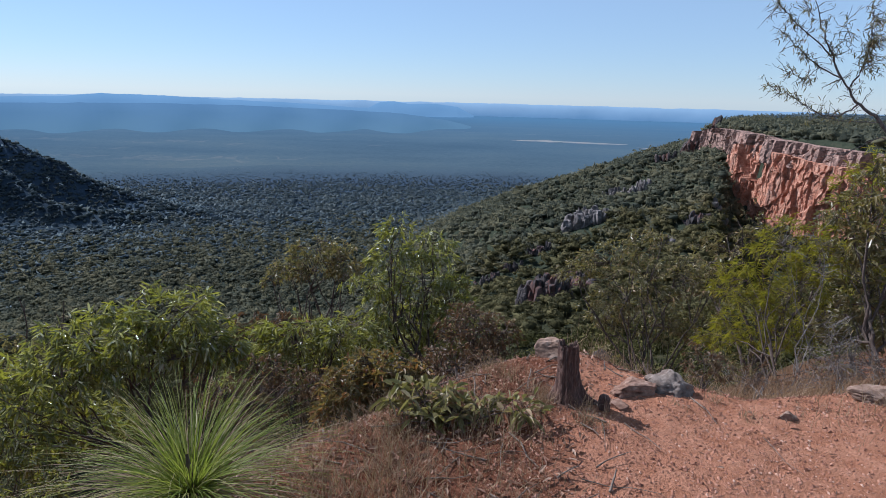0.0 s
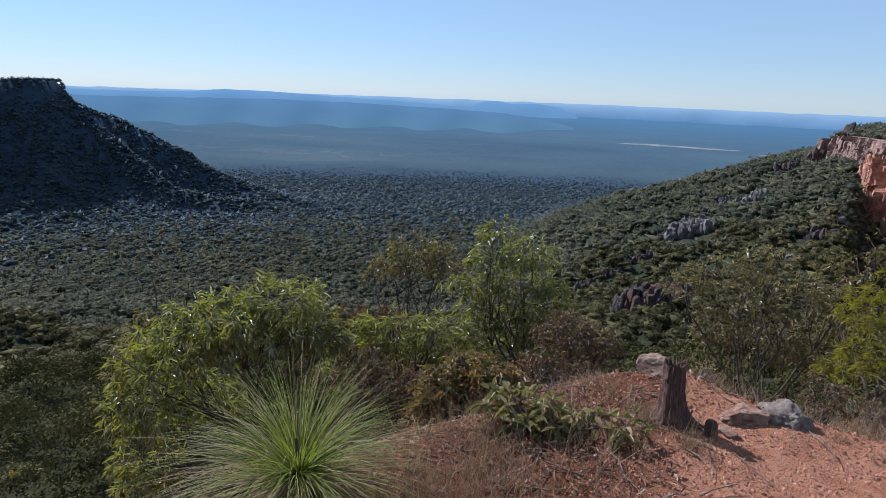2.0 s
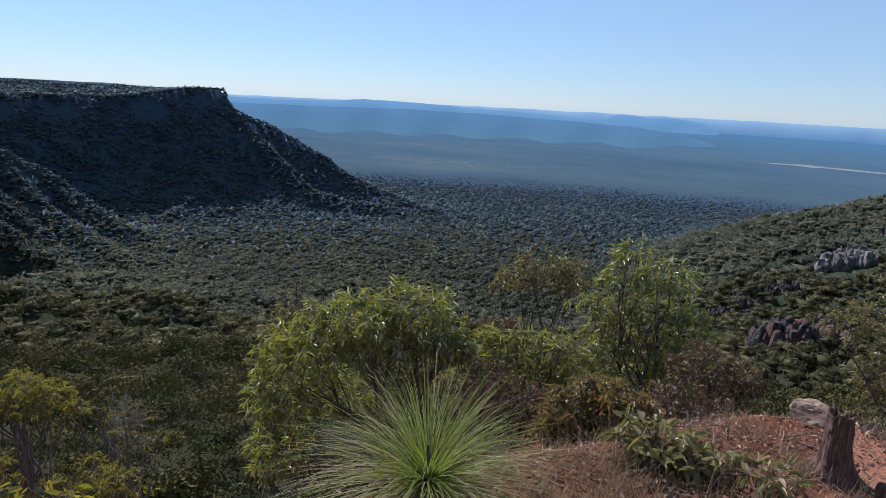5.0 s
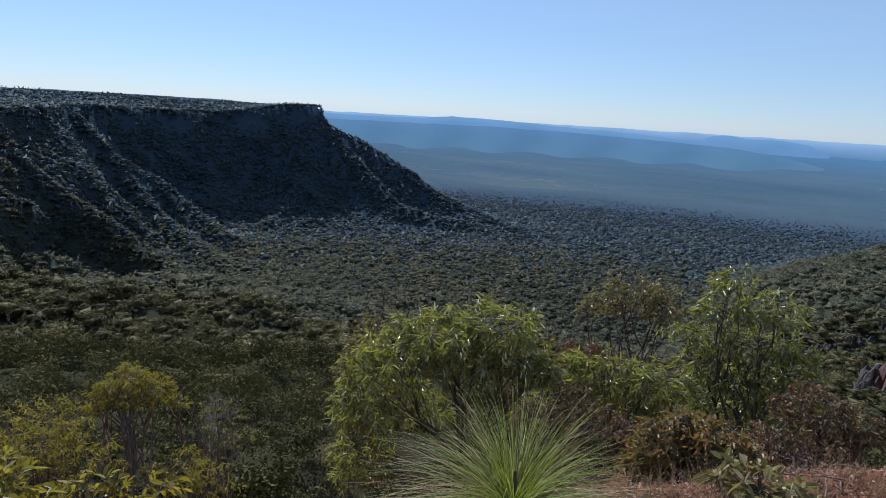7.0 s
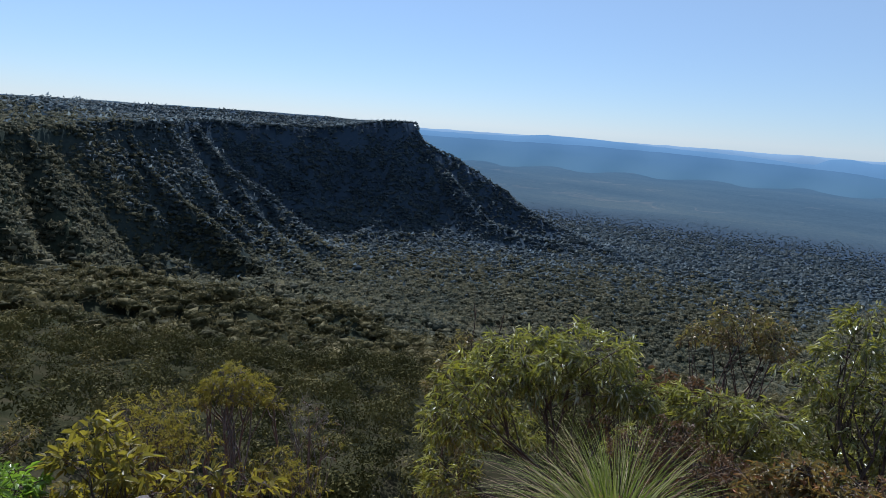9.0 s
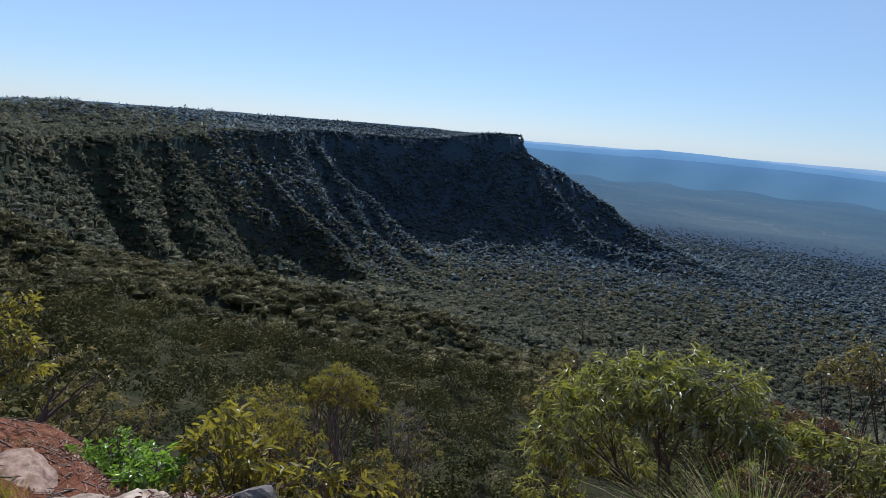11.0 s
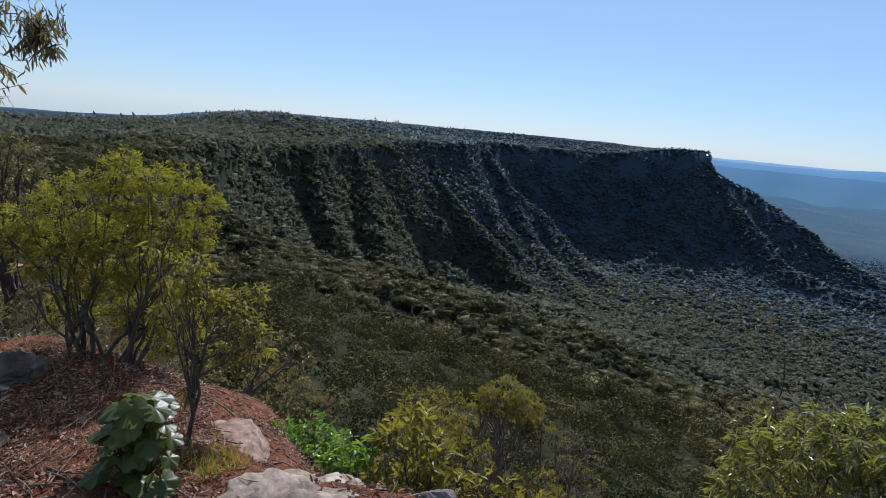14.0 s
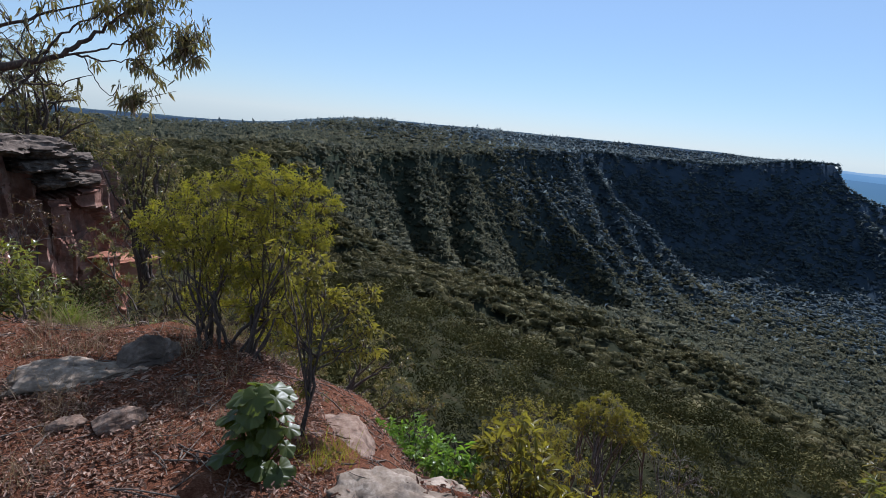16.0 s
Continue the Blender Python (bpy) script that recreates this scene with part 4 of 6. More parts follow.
plant('grey_brush', (2.68, 3.61, -0.30),
      [(2.75, 3.81, -0.13, 0.24, 0.23, 0.21, 118), (2.67, 3.87, -0.22, 0.19, 0.19, 0.19, 84), (2.87, 3.72, -0.12, 0.19, 0.20, 0.21, 94), (2.76, 3.81, 0.04, 0.17, 0.18, 0.19, 73)],
      'rounded tangle of fine dead grey twigs', 'brush', bare=1.0, leaf=(0.03, 0.005), mat=LEAF_DRY, wood=GREY_BARK, trunk_r=0.008, stems=7, seed=36)
plant('yellow_wattle', (-6.26, 3.55, -2.79),
      [(-6.55, 3.83, -1.68, 0.33, 0.24, 0.14, 64), (-6.69, 3.60, -1.82, 0.25, 0.20, 0.14, 48), (-6.41, 4.06, -1.87, 0.29, 0.22, 0.16, 60), (-6.55, 3.83, -1.90, 0.56, 0.34, 0.13, 94), (-6.29, 4.23, -2.08, 0.19, 0.15, 0.11, 28), (-6.74, 3.51, -2.02, 0.19, 0.15, 0.11, 28)],
      'small wattle with rounded yellow crown over bare grey limbs', 'tree', leaf=(0.05, 0.013), per=12, mat=LEAF_YELLOW, wood=GREY_BARK, trunk_r=0.045, stems=4, droop=0.0, seed=41)
plant('bare_shrub', (-6.08, 4.56, -2.89),
      [(-6.39, 4.80, -2.60, 0.39, 0.31, 0.24, 14), (-6.58, 4.56, -2.38, 0.26, 0.23, 0.21, 8), (-6.21, 5.02, -2.64, 0.26, 0.22, 0.17, 6), (-6.45, 4.73, -2.88, 0.44, 0.33, 0.22, 14)],
      'grey shrub with bare branches and few dull leaves', 'shrub', leaf=(0.04, 0.01), per=4, bare=0.6, mat=LEAF_OLIVE, wood=GREY_BARK, trunk_r=0.022, stems=3, seed=42)
plant('yellow_shrub', (-5.97, 2.60, -2.30),
      [(-6.36, 2.45, -1.66, 0.29, 0.22, 0.14, 30), (-6.25, 2.70, -1.60, 0.27, 0.20, 0.13, 25), (-6.13, 2.95, -1.84, 0.22, 0.17, 0.13, 19), (-6.40, 2.34, -1.85, 0.26, 0.20, 0.15, 26), (-6.20, 2.82, -1.94, 0.33, 0.23, 0.13, 30), (-6.31, 2.56, -2.03, 0.37, 0.27, 0.16, 42)],
      'shrub with thin yellow-green leaves over purplish twigs', 'shrub', leaf=(0.045, 0.011), per=10, bare=0.25, mat=LEAF_YELLOW, trunk_r=0.024, stems=4, seed=143)
plant('bare_shrub', (-5.97, 4.33, -2.94),
      [(-6.18, 4.71, -2.23, 0.30, 0.21, 0.13, 11), (-6.03, 4.89, -2.40, 0.20, 0.16, 0.12, 6), (-6.25, 4.63, -2.56, 0.34, 0.26, 0.19, 17), (-6.00, 4.92, -2.79, 0.26, 0.21, 0.17, 12)],
      'small wattle with thin olive crown and whitish bare twigs', 'shrub', leaf=(0.045, 0.011), per=7, bare=0.45, mat=LEAF_YELLOW, wood=GREY_BARK, trunk_r=0.024, stems=3, seed=142)
plant('yellow_shrub', (-5.44, 2.23, -2.04),
      [(-5.87, 2.25, -1.42, 0.37, 0.28, 0.20, 27), (-5.76, 2.48, -1.68, 0.37, 0.32, 0.27, 36), (-5.93, 2.09, -1.69, 0.30, 0.29, 0.27, 29), (-5.64, 2.71, -1.88, 0.24, 0.22, 0.20, 17), (-5.80, 2.39, -1.96, 0.48, 0.38, 0.28, 46)],
      'shrub with thin yellow-green leaves', 'shrub', leaf=(0.05, 0.011), per=10, mat=LEAF_YELLOW, trunk_r=0.022, stems=3, seed=43)
plant('yellow_shrub', (-5.37, 3.68, -2.62),
      [(-5.65, 3.81, -2.52, 0.34, 0.28, 0.21, 25), (-5.78, 3.62, -2.71, 0.31, 0.26, 0.22, 22), (-5.49, 4.01, -2.64, 0.23, 0.22, 0.21, 16)],
      'low yellow-green bush on the slope', 'shrub', leaf=(0.05, 0.01), per=10, mat=LEAF_YELLOW, trunk_r=0.016, stems=3, seed=44)
plant('broadleaf_sapling', (-2.95, 0.94, -0.38),
      [(-3.05, 0.96, 0.10, 0.12, 0.12, 0.12, 15), (-3.08, 0.88, -0.06, 0.21, 0.15, 0.10, 22), (-3.00, 1.07, -0.10, 0.21, 0.15, 0.10, 22), (-3.09, 0.86, -0.23, 0.21, 0.16, 0.11, 22), (-2.97, 1.14, -0.27, 0.21, 0.16, 0.11, 22), (-2.85, 1.35, -0.25, 0.21, 0.15, 0.08, 18), (-2.71, 1.56, -0.29, 0.17, 0.11, 0.06, 10), (-3.03, 1.00, -0.27, 0.21, 0.16, 0.11, 22)],
      'sapling with broad yellow-green leaves at the edge', 'shrub', leaf=(0.078, 0.024), per=5, mat=LEAF_YELLOW, trunk_r=0.01, stems=5, droop=0.0, seed=45, curl=0.3)
plant('bright_bush', (-4.27, 0.72, -0.94),
      [(-4.57, 0.78, -0.77, 0.30, 0.22, 0.14, 36), (-4.60, 0.59, -0.87, 0.25, 0.20, 0.15, 32), (-4.53, 0.94, -0.91, 0.23, 0.19, 0.16, 30), (-4.56, 0.79, -0.99, 0.38, 0.27, 0.15, 48), (-4.62, 0.52, -0.76, 0.15, 0.12, 0.10, 12)],
      'bright green bush with small soft leaves', 'shrub', leaf=(0.045, 0.022), per=10, mat=LEAF_BRIGHT, trunk_r=0.014, stems=4, droop=0.0, seed=46)
plant('brown_shrub', (-3.20, 3.99, -1.12),
      [(-3.36, 4.37, -0.38, 0.15, 0.13, 0.11, 9), (-3.48, 4.28, -0.62, 0.23, 0.20, 0.17, 21), (-3.56, 4.23, -0.87, 0.20, 0.19, 0.17, 18)],
      'thin shrub with small bronze leaves', 'shrub', leaf=(0.06, 0.017), per=9, mat=LEAF_OLIVE, trunk_r=0.014, stems=2, seed=47)
plant('lime_wattle', (-4.39, -0.72, -0.43),
      [(-4.70, -1.04, 0.85, 0.26, 0.19, 0.13, 49), (-4.73, -0.84, 1.01, 0.23, 0.18, 0.13, 44), (-4.67, -1.15, 0.79, 0.16, 0.12, 0.07, 17), (-4.74, -0.73, 0.72, 0.28, 0.24, 0.21, 87), (-4.71, -0.96, 0.57, 0.19, 0.18, 0.17, 46), (-4.74, -0.70, 0.40, 0.21, 0.20, 0.19, 57), (-4.75, -0.57, 1.11, 0.21, 0.18, 0.15, 46), (-4.76, -0.50, 1.25, 0.13, 0.11, 0.08, 15), (-4.75, -0.64, 0.56, 0.26, 0.23, 0.21, 79), (-4.73, -0.80, 0.23, 0.21, 0.19, 0.17, 51), (-4.69, -1.09, 0.69, 0.19, 0.15, 0.11, 30), (-4.72, -0.88, 0.72, 0.23, 0.20, 0.17, 57)],
      'feathery wattle with yellow-green foliage and dark stems', 'tree', group='wattles on the ledge', leaf=(0.034, 0.0055), per=21, mat=LEAF_LIME, trunk_r=0.013, stems=8, droop=0.15, seed=51)
plant('lime_wattle', (-4.31, -0.53, -0.44),
      [(-4.66, -0.36, 1.14, 0.22, 0.17, 0.13, 44), (-4.66, -0.14, 1.11, 0.19, 0.16, 0.13, 37), (-4.66, -0.02, 1.00, 0.14, 0.13, 0.13, 28), (-4.67, -0.28, 0.83, 0.27, 0.23, 0.18, 77), (-4.66, -0.06, 0.76, 0.16, 0.16, 0.16, 41), (-4.66, -0.39, 0.55, 0.25, 0.23, 0.21, 79), (-4.66, -0.20, 0.47, 0.17, 0.21, 0.25, 63), (-4.66, -0.53, 0.75, 0.23, 0.20, 0.18, 64), (-4.66, -0.15, 0.13, 0.12, 0.18, 0.23, 41), (-4.66, -0.42, 0.18, 0.17, 0.18, 0.19, 46), (-4.66, -0.14, -0.39, 0.05, 0.08, 0.12, 8), (-4.66, -0.53, 0.31, 0.21, 0.20, 0.19, 57), (-4.67, -0.31, -0.03, 0.17, 0.16, 0.14, 34), (-4.66, -0.46, 0.98, 0.23, 0.20, 0.18, 64), (-4.67, -0.27, 0.18, 0.19, 0.18, 0.17, 46)],
      'feathery wattle with yellow-green crown beside the broad-leaved plant', 'tree', group='wattles on the ledge', leaf=(0.034, 0.0055), per=21, mat=LEAF_LIME, trunk_r=0.013, stems=8, droop=0.15, seed=151)
plant('gum_sapling', (-3.27, -0.16, -0.02),
      [(-3.42, -0.16, 0.20, 0.05, 0.05, 0.08, 6), (-3.50, -0.15, 0.33, 0.07, 0.07, 0.10, 12), (-3.63, -0.14, 0.52, 0.11, 0.10, 0.10, 26), (-3.70, -0.05, 0.63, 0.13, 0.11, 0.10, 34), (-3.70, 0.07, 0.58, 0.13, 0.11, 0.09, 30), (-3.65, 0.17, 0.45, 0.13, 0.11, 0.09, 30), (-3.75, 0.23, 0.62, 0.09, 0.08, 0.06, 12),
       (-3.73, -0.10, 0.79, 0.10, 0.10, 0.09, 20), (-3.59, 0.04, 0.34, 0.12, 0.10, 0.09, 26), (-3.60, 0.22, 0.33, 0.10, 0.08, 0.06, 14), (-3.67, -0.16, 0.71, 0.08, 0.08, 0.09, 14), (-3.45, -0.24, 0.80, 0.05, 0.05, 0.05, 5), (-3.45, -0.30, 0.95, 0.05, 0.05, 0.05, 4), (-3.48, -0.30, 0.62, 0.05, 0.05, 0.05, 4), (-3.42, -0.27, 0.45, 0.04, 0.04, 0.05, 4)],
      'gum sapling with olive leaves on two thin straight stems', 'tree', leaf=(0.042, 0.013), per=7, mat=LEAF_YELLOW, trunk_r=0.0105, stems=2, droop=0.3, seed=52, fork_at=(0.62, 0.8))
plant('dark_gum_tree', (-14.61, -3.41, -3.91),
      [(-15.11, -3.45, 0.45, 0.82, 0.62, 0.42, 52), (-15.03, -3.78, 0.05, 0.59, 0.52, 0.45, 39), (-15.20, -3.01, 0.10, 0.67, 0.56, 0.45, 44), (-15.12, -3.41, -0.44, 0.89, 0.71, 0.52, 70), (-15.07, -3.64, -1.22, 0.53, 0.56, 0.60, 46), (-15.16, -3.18, -1.08, 0.45, 0.45, 0.45, 28)],
      'dark narrow gum tree with bronze leaves', 'tree', leaf=(0.10, 0.034), per=9, mat=LEAF_OLIVE, trunk_r=0.09, droop=0.3, seed=53)
plant('leafy_bush', (-6.60, -2.66, -1.01),
      [(-7.15, -2.93, -0.26, 0.38, 0.34, 0.30, 40), (-7.21, -2.76, -0.51, 0.34, 0.32, 0.31, 36), (-7.16, -2.90, -0.74, 0.46, 0.40, 0.35, 54), (-7.06, -3.15, -0.47, 0.38, 0.46, 0.53, 70), (-7.26, -2.63, -0.78, 0.23, 0.27, 0.31, 24)],
      'leafy bush with bright green leaves on the slope', 'shrub', leaf=(0.085, 0.02), per=10, mat=LEAF_GREEN, trunk_r=0.022, stems=4, droop=0.1, seed=54)
plant('low_green_bush', (-6.37, -1.26, -1.22),
      [(-6.76, -1.32, -0.96, 0.32, 0.27, 0.22, 28), (-6.72, -1.53, -0.88, 0.21, 0.20, 0.20, 16), (-6.79, -1.13, -1.10, 0.21, 0.21, 0.21, 18), (-7.60, -2.18, -1.16, 0.40, 0.30, 0.21, 26), (-7.70, -2.56, -1.20, 0.41, 0.30, 0.20, 24)],
      'low green bush among dry undergrowth', 'shrub', leaf=(0.06, 0.012), per=10, mat=LEAF_GREEN, trunk_r=0.014, stems=4, droop=0.0, seed=55)
plant('dry_undergrowth', (-6.42, -1.93, -1.06),
      [(-6.78, -2.12, -0.97, 0.58, 0.37, 0.16, 41), (-6.90, -1.68, -1.14, 0.44, 0.30, 0.17, 34), (-6.18, -1.13, -1.14, 0.33, 0.28, 0.23, 41), (-6.64, -2.57, -0.91, 0.43, 0.30, 0.17, 34), (-6.43, -0.62, -1.21, 0.30, 0.29, 0.27, 42)],
      'dry grey-brown twiggy undergrowth behind the boulders', 'brush', leaf=(0.03, 0.008), per=4, bare=0.6, mat=LEAF_BROWN, wood=GREY_BARK, trunk_r=0.01, stems=6, seed=56)
plant('leaning_gum_tree', (-8.80, 0.58, -2.96),
      [(-9.34, 1.09, -1.75, 0.43, 0.36, 0.29, 18), (-9.27, 1.48, -2.21, 0.39, 0.34, 0.29, 16), (-9.34, 1.04, -2.33, 0.39, 0.34, 0.29, 16)],
      'small leaning gum tree with dark trunk', 'tree', leaf=(0.085, 0.024), per=8, mat=LEAF_OLIVE, trunk_r=0.05, droop=0.2, seed=57)
plant('slope_gum_tree', (-11.94, -0.36, -4.33),
      [(-12.44, -0.58, -1.61, 0.86, 0.74, 0.61, 78), (-12.42, -0.98, -2.57, 0.88, 0.81, 0.75, 94), (-12.44, 0.02, -2.56, 0.63, 0.69, 0.75, 67), (-12.40, -1.28, -3.54, 0.77, 0.64, 0.51, 54)],
      'gum tree on the slope behind the wattle', 'tree', leaf=(0.11, 0.03), per=10, mat=LEAF_OLIVE, trunk_r=0.06, droop=0.2, seed=91)
plant('slope_gum_tree', (-13.31, -2.16, -4.71),
      [(-13.80, -2.25, -2.03, 0.83, 0.83, 0.83, 86), (-13.73, -2.69, -2.79, 0.70, 0.70, 0.70, 59), (-13.83, -2.01, -3.34, 0.85, 0.78, 0.71, 72), (-15.47, -4.11, -3.10, 0.80, 0.72, 0.64, 48), (-16.41, -4.46, -2.37, 0.67, 0.75, 0.83, 48)],
      'gum tree with olive crown on the slope', 'tree', leaf=(0.12, 0.034), per=10, mat=LEAF_OLIVE, trunk_r=0.06, droop=0.2, seed=92)
plant('slope_shrub', (-9.33, 1.14, -3.84),
      [(-9.83, 1.14, -2.97, 0.62, 0.52, 0.42, 39), (-9.73, 1.72, -3.04, 0.52, 0.47, 0.42, 33), (-9.88, 0.79, -3.51, 0.53, 0.43, 0.32, 24), (-9.58, 2.30, -3.19, 0.42, 0.37, 0.31, 19)],
      'olive shrub clinging to the slope below the slab', 'shrub', leaf=(0.085, 0.02), per=10, mat=LEAF_OLIVE, trunk_r=0.03, stems=3, seed=93)
plant('slope_shrub', (4.97, 8.68, -2.56),
      [(4.97, 9.81, -0.81, 0.64, 0.54, 0.43, 54), (5.84, 9.32, -1.83, 0.66, 0.66, 0.66, 81), (4.45, 10.06, -1.19, 0.54, 0.49, 0.43, 45), (6.29, 9.03, -1.70, 0.66, 0.66, 0.66, 81), (5.30, 9.64, -0.37, 0.53, 0.48, 0.43, 45), (6.19, 9.09, -0.50, 0.53, 0.53, 0.53, 56)],
      'olive shrub on the slope below the clearing', 'shrub', leaf=(0.075, 0.022), per=10, mat=LEAF_OLIVE, trunk_r=0.05, stems=4, seed=94)
plant('slope_shrub', (1.74, 6.16, -1.40),
      [(2.10, 6.68, -1.39, 0.29, 0.21, 0.13, 12), (1.75, 6.78, -1.46, 0.22, 0.16, 0.10, 7)],
      'dull green low shrub beyond the edge', 'shrub', leaf=(0.05, 0.016), per=9, mat=LEAF_OLIVE, trunk_r=0.015, stems=3, seed=95)
plant('slope_shrub', (-5.46, 3.25, -2.64),
      [(-6.16, 2.56, -1.82, 0.57, 0.46, 0.36, 62), (-5.96, 2.97, -2.22, 0.44, 0.37, 0.29, 37), (-5.58, 3.61, -2.42, 0.44, 0.37, 0.30, 37), (-6.07, 2.75, -1.57, 0.42, 0.32, 0.21, 27), (-5.31, 3.99, -2.66, 0.38, 0.30, 0.23, 23)],
      'shrub with yellowing leaves on the slope below the edge', 'shrub', leaf=(0.055, 0.013), per=11, mat=LEAF_YELLOW, trunk_r=0.02, stems=4, seed=96)
plant('bare_shrub', (-6.19, 4.49, -3.38),
      [(-6.39, 5.05, -2.71, 0.48, 0.37, 0.26, 20), (-6.56, 4.82, -2.49, 0.35, 0.30, 0.24, 14), (-6.30, 5.15, -3.17, 0.36, 0.31, 0.27, 15)],
      'bare grey branches among the yellow shrubs', 'shrub', leaf=(0.04, 0.012), per=4, bare=0.5, mat=LEAF_BROWN, wood=GREY_BARK, trunk_r=0.02, stems=3, seed=97)
plant('leafy_bush', (-3.08, 0.61, -0.17),
      [(-3.17, 0.66, -0.10, 0.14, 0.12, 0.10, 18), (-3.18, 0.60, -0.13, 0.18, 0.13, 0.08, 18)],
      'bright green leafy bush at the edge', 'shrub', leaf=(0.05, 0.02), per=9, mat=LEAF_BRIGHT, trunk_r=0.01, stems=3, seed=98)
plant('russet_shrub', (-0.50, 2.87, -0.45),
      [(-0.59, 3.16, -0.47, 0.22, 0.17, 0.13, 47), (-0.75, 3.13, -0.57, 0.18, 0.16, 0.13, 39), (-0.41, 3.18, -0.56, 0.17, 0.14, 0.11, 30)],
      'dry reddish shrub with thin twigs', 'shrub', leaf=(0.03, 0.009), per=8, bare=0.2, mat=LEAF_BROWN, trunk_r=0.01, stems=5, spread=1.0, seed=99)
plant('russet_shrub', (0.34, 2.71, -0.07),
      [(0.32, 2.87, -0.08, 0.19, 0.14, 0.08, 27), (0.46, 2.84, -0.13, 0.16, 0.12, 0.08, 21), (0.20, 2.88, -0.22, 0.15, 0.11, 0.08, 18)],
      'dry brown stalks and leaves beside the stump', 'shrub', leaf=(0.04, 0.012), per=5, bare=0.4, mat=LEAF_BROWN, trunk_r=0.008, stems=5, spread=1.0, seed=100)
plant('dry_undergrowth', (2.30, 3.98, -0.45),
      [(2.34, 4.31, -0.52, 0.31, 0.20, 0.10, 33), (2.53, 4.19, -0.43, 0.25, 0.18, 0.11, 30), (2.75, 4.05, -0.40, 0.25, 0.17, 0.09, 24), (2.99, 3.88, -0.24, 0.30, 0.21, 0.13, 42), (2.08, 4.44, -0.56, 0.15, 0.12, 0.09, 14)],
      'dry grass and twiggy undergrowth along the edge', 'brush', leaf=(0.04, 0.007), per=6, bare=0.35, mat=LEAF_BROWN, wood=GREY_BARK, trunk_r=0.008, stems=6, seed=101)
plant('low_green_bush', (2.45, 4.59, -0.71),
      [(2.62, 4.95, -0.72, 0.23, 0.17, 0.12, 18), (2.81, 4.85, -0.61, 0.23, 0.18, 0.14, 21), (3.25, 4.56, -0.47, 0.28, 0.22, 0.16, 31), (3.46, 4.41, -0.39, 0.23, 0.20, 0.17, 27)],
      'low grey-green bushes beyond the clearing', 'shrub', leaf=(0.04, 0.012), per=9, mat=LEAF_OLIVE, trunk_r=0.01, stems=5, seed=102)
plant('clifftop_gum_tree', (-27.79, -10.24, -1.82),
      [(-27.54, -10.54, 3.01, 1.30, 1.10, 0.78, 42), (-28.29, -10.00, 2.40, 1.10, 0.94, 0.66, 34), (-27.56, -10.57, 1.76, 1.20, 1.02, 0.72, 40), (-28.99, -9.52, 1.27, 1.00, 0.85, 0.60, 30), (-28.23, -10.18, 0.96, 1.20, 1.02, 0.72, 38), (-29.16, -8.87, 0.25, 0.90, 0.77, 0.54, 26), (-27.41, -10.87, 0.24, 1.20, 1.02, 0.72, 36), (-28.37, -9.64, 3.31, 0.80, 0.68, 0.48, 18), (-28.87, -9.73, -0.13, 1.10, 0.94, 0.66, 34), (-27.59, -10.30, -0.36, 1.00, 0.85, 0.60, 30)],
      'tall spreading gum tree with dark foliage on the near cliff', 'tree', leaf=(0.15, 0.045), per=10, mat=LEAF_OLIVE, trunk_r=0.13, stems=2, droop=0.3, seed=191)
plant('clifftop_gum_tree', (-28.77, -10.16, -1.44),
      [(-29.55, -10.97, 0.55, 1.26, 0.96, 0.66, 67), (-29.94, -9.82, 1.26, 1.02, 0.84, 0.66, 54), (-29.43, -11.28, 1.88, 1.20, 0.93, 0.66, 64), (-29.83, -10.17, 2.26, 0.90, 0.72, 0.54, 38), (-30.06, -9.47, 0.10, 0.90, 0.72, 0.54, 38), (-29.67, -10.62, -0.00, 1.20, 0.90, 0.60, 60)],
      'gum tree on top of the near cliff', 'tree', leaf=(0.17, 0.05), per=9, mat=LEAF_OLIVE, trunk_r=0.14, seed=103)
plant('clifftop_gum_tree', (-30.80, -13.24, -1.61),
      [(-31.63, -13.85, 1.22, 1.98, 1.65, 1.32, 136), (-31.91, -13.18, 0.08, 1.65, 1.32, 0.99, 84), (-32.11, -12.68, 2.83, 1.32, 1.05, 0.79, 52)],
      'taller gum tree on top of the near cliff', 'tree', leaf=(0.17, 0.05), per=9, mat=LEAF_OLIVE, trunk_r=0.16, seed=104)
plant('clifftop_shrub', (-28.30, -8.35, -1.50),
      [(-29.27, -8.60, -0.39, 1.17, 0.88, 0.58, 28), (-29.49, -7.79, -0.82, 1.17, 0.93, 0.70, 32), (-28.97, -9.57, -0.47, 1.17, 0.82, 0.47, 22), (-28.59, -10.67, -0.50, 1.46, 0.93, 0.41, 24), (-29.38, -8.22, -1.83, 0.88, 0.88, 0.88, 30), (-29.65, -7.17, -1.78, 0.88, 1.02, 1.17, 42)],
      'scrub along the top of the near cliff', 'shrub', leaf=(0.16, 0.05), per=10, mat=LEAF_OLIVE, trunk_r=0.08, stems=4, seed=105)
plant('clifftop_shrub', (-23.11, -4.19, -3.34),
      [(-24.06, -4.54, -1.65, 1.18, 1.06, 0.94, 35), (-24.22, -3.60, -1.81, 1.18, 1.06, 0.94, 35), (-24.10, -4.36, -3.13, 1.43, 1.19, 0.95, 42), (-23.84, -5.65, -3.78, 0.96, 0.96, 0.96, 28), (-24.35, -2.41, -1.54, 1.18, 1.06, 0.94, 35), (-24.38, -1.98, -2.61, 1.18, 1.07, 0.95, 35)],
      'olive trees in the gully beside the cliff', 'tree', leaf=(0.15, 0.05), per=10, mat=LEAF_OLIVE, trunk_r=0.08, stems=4, seed=106)
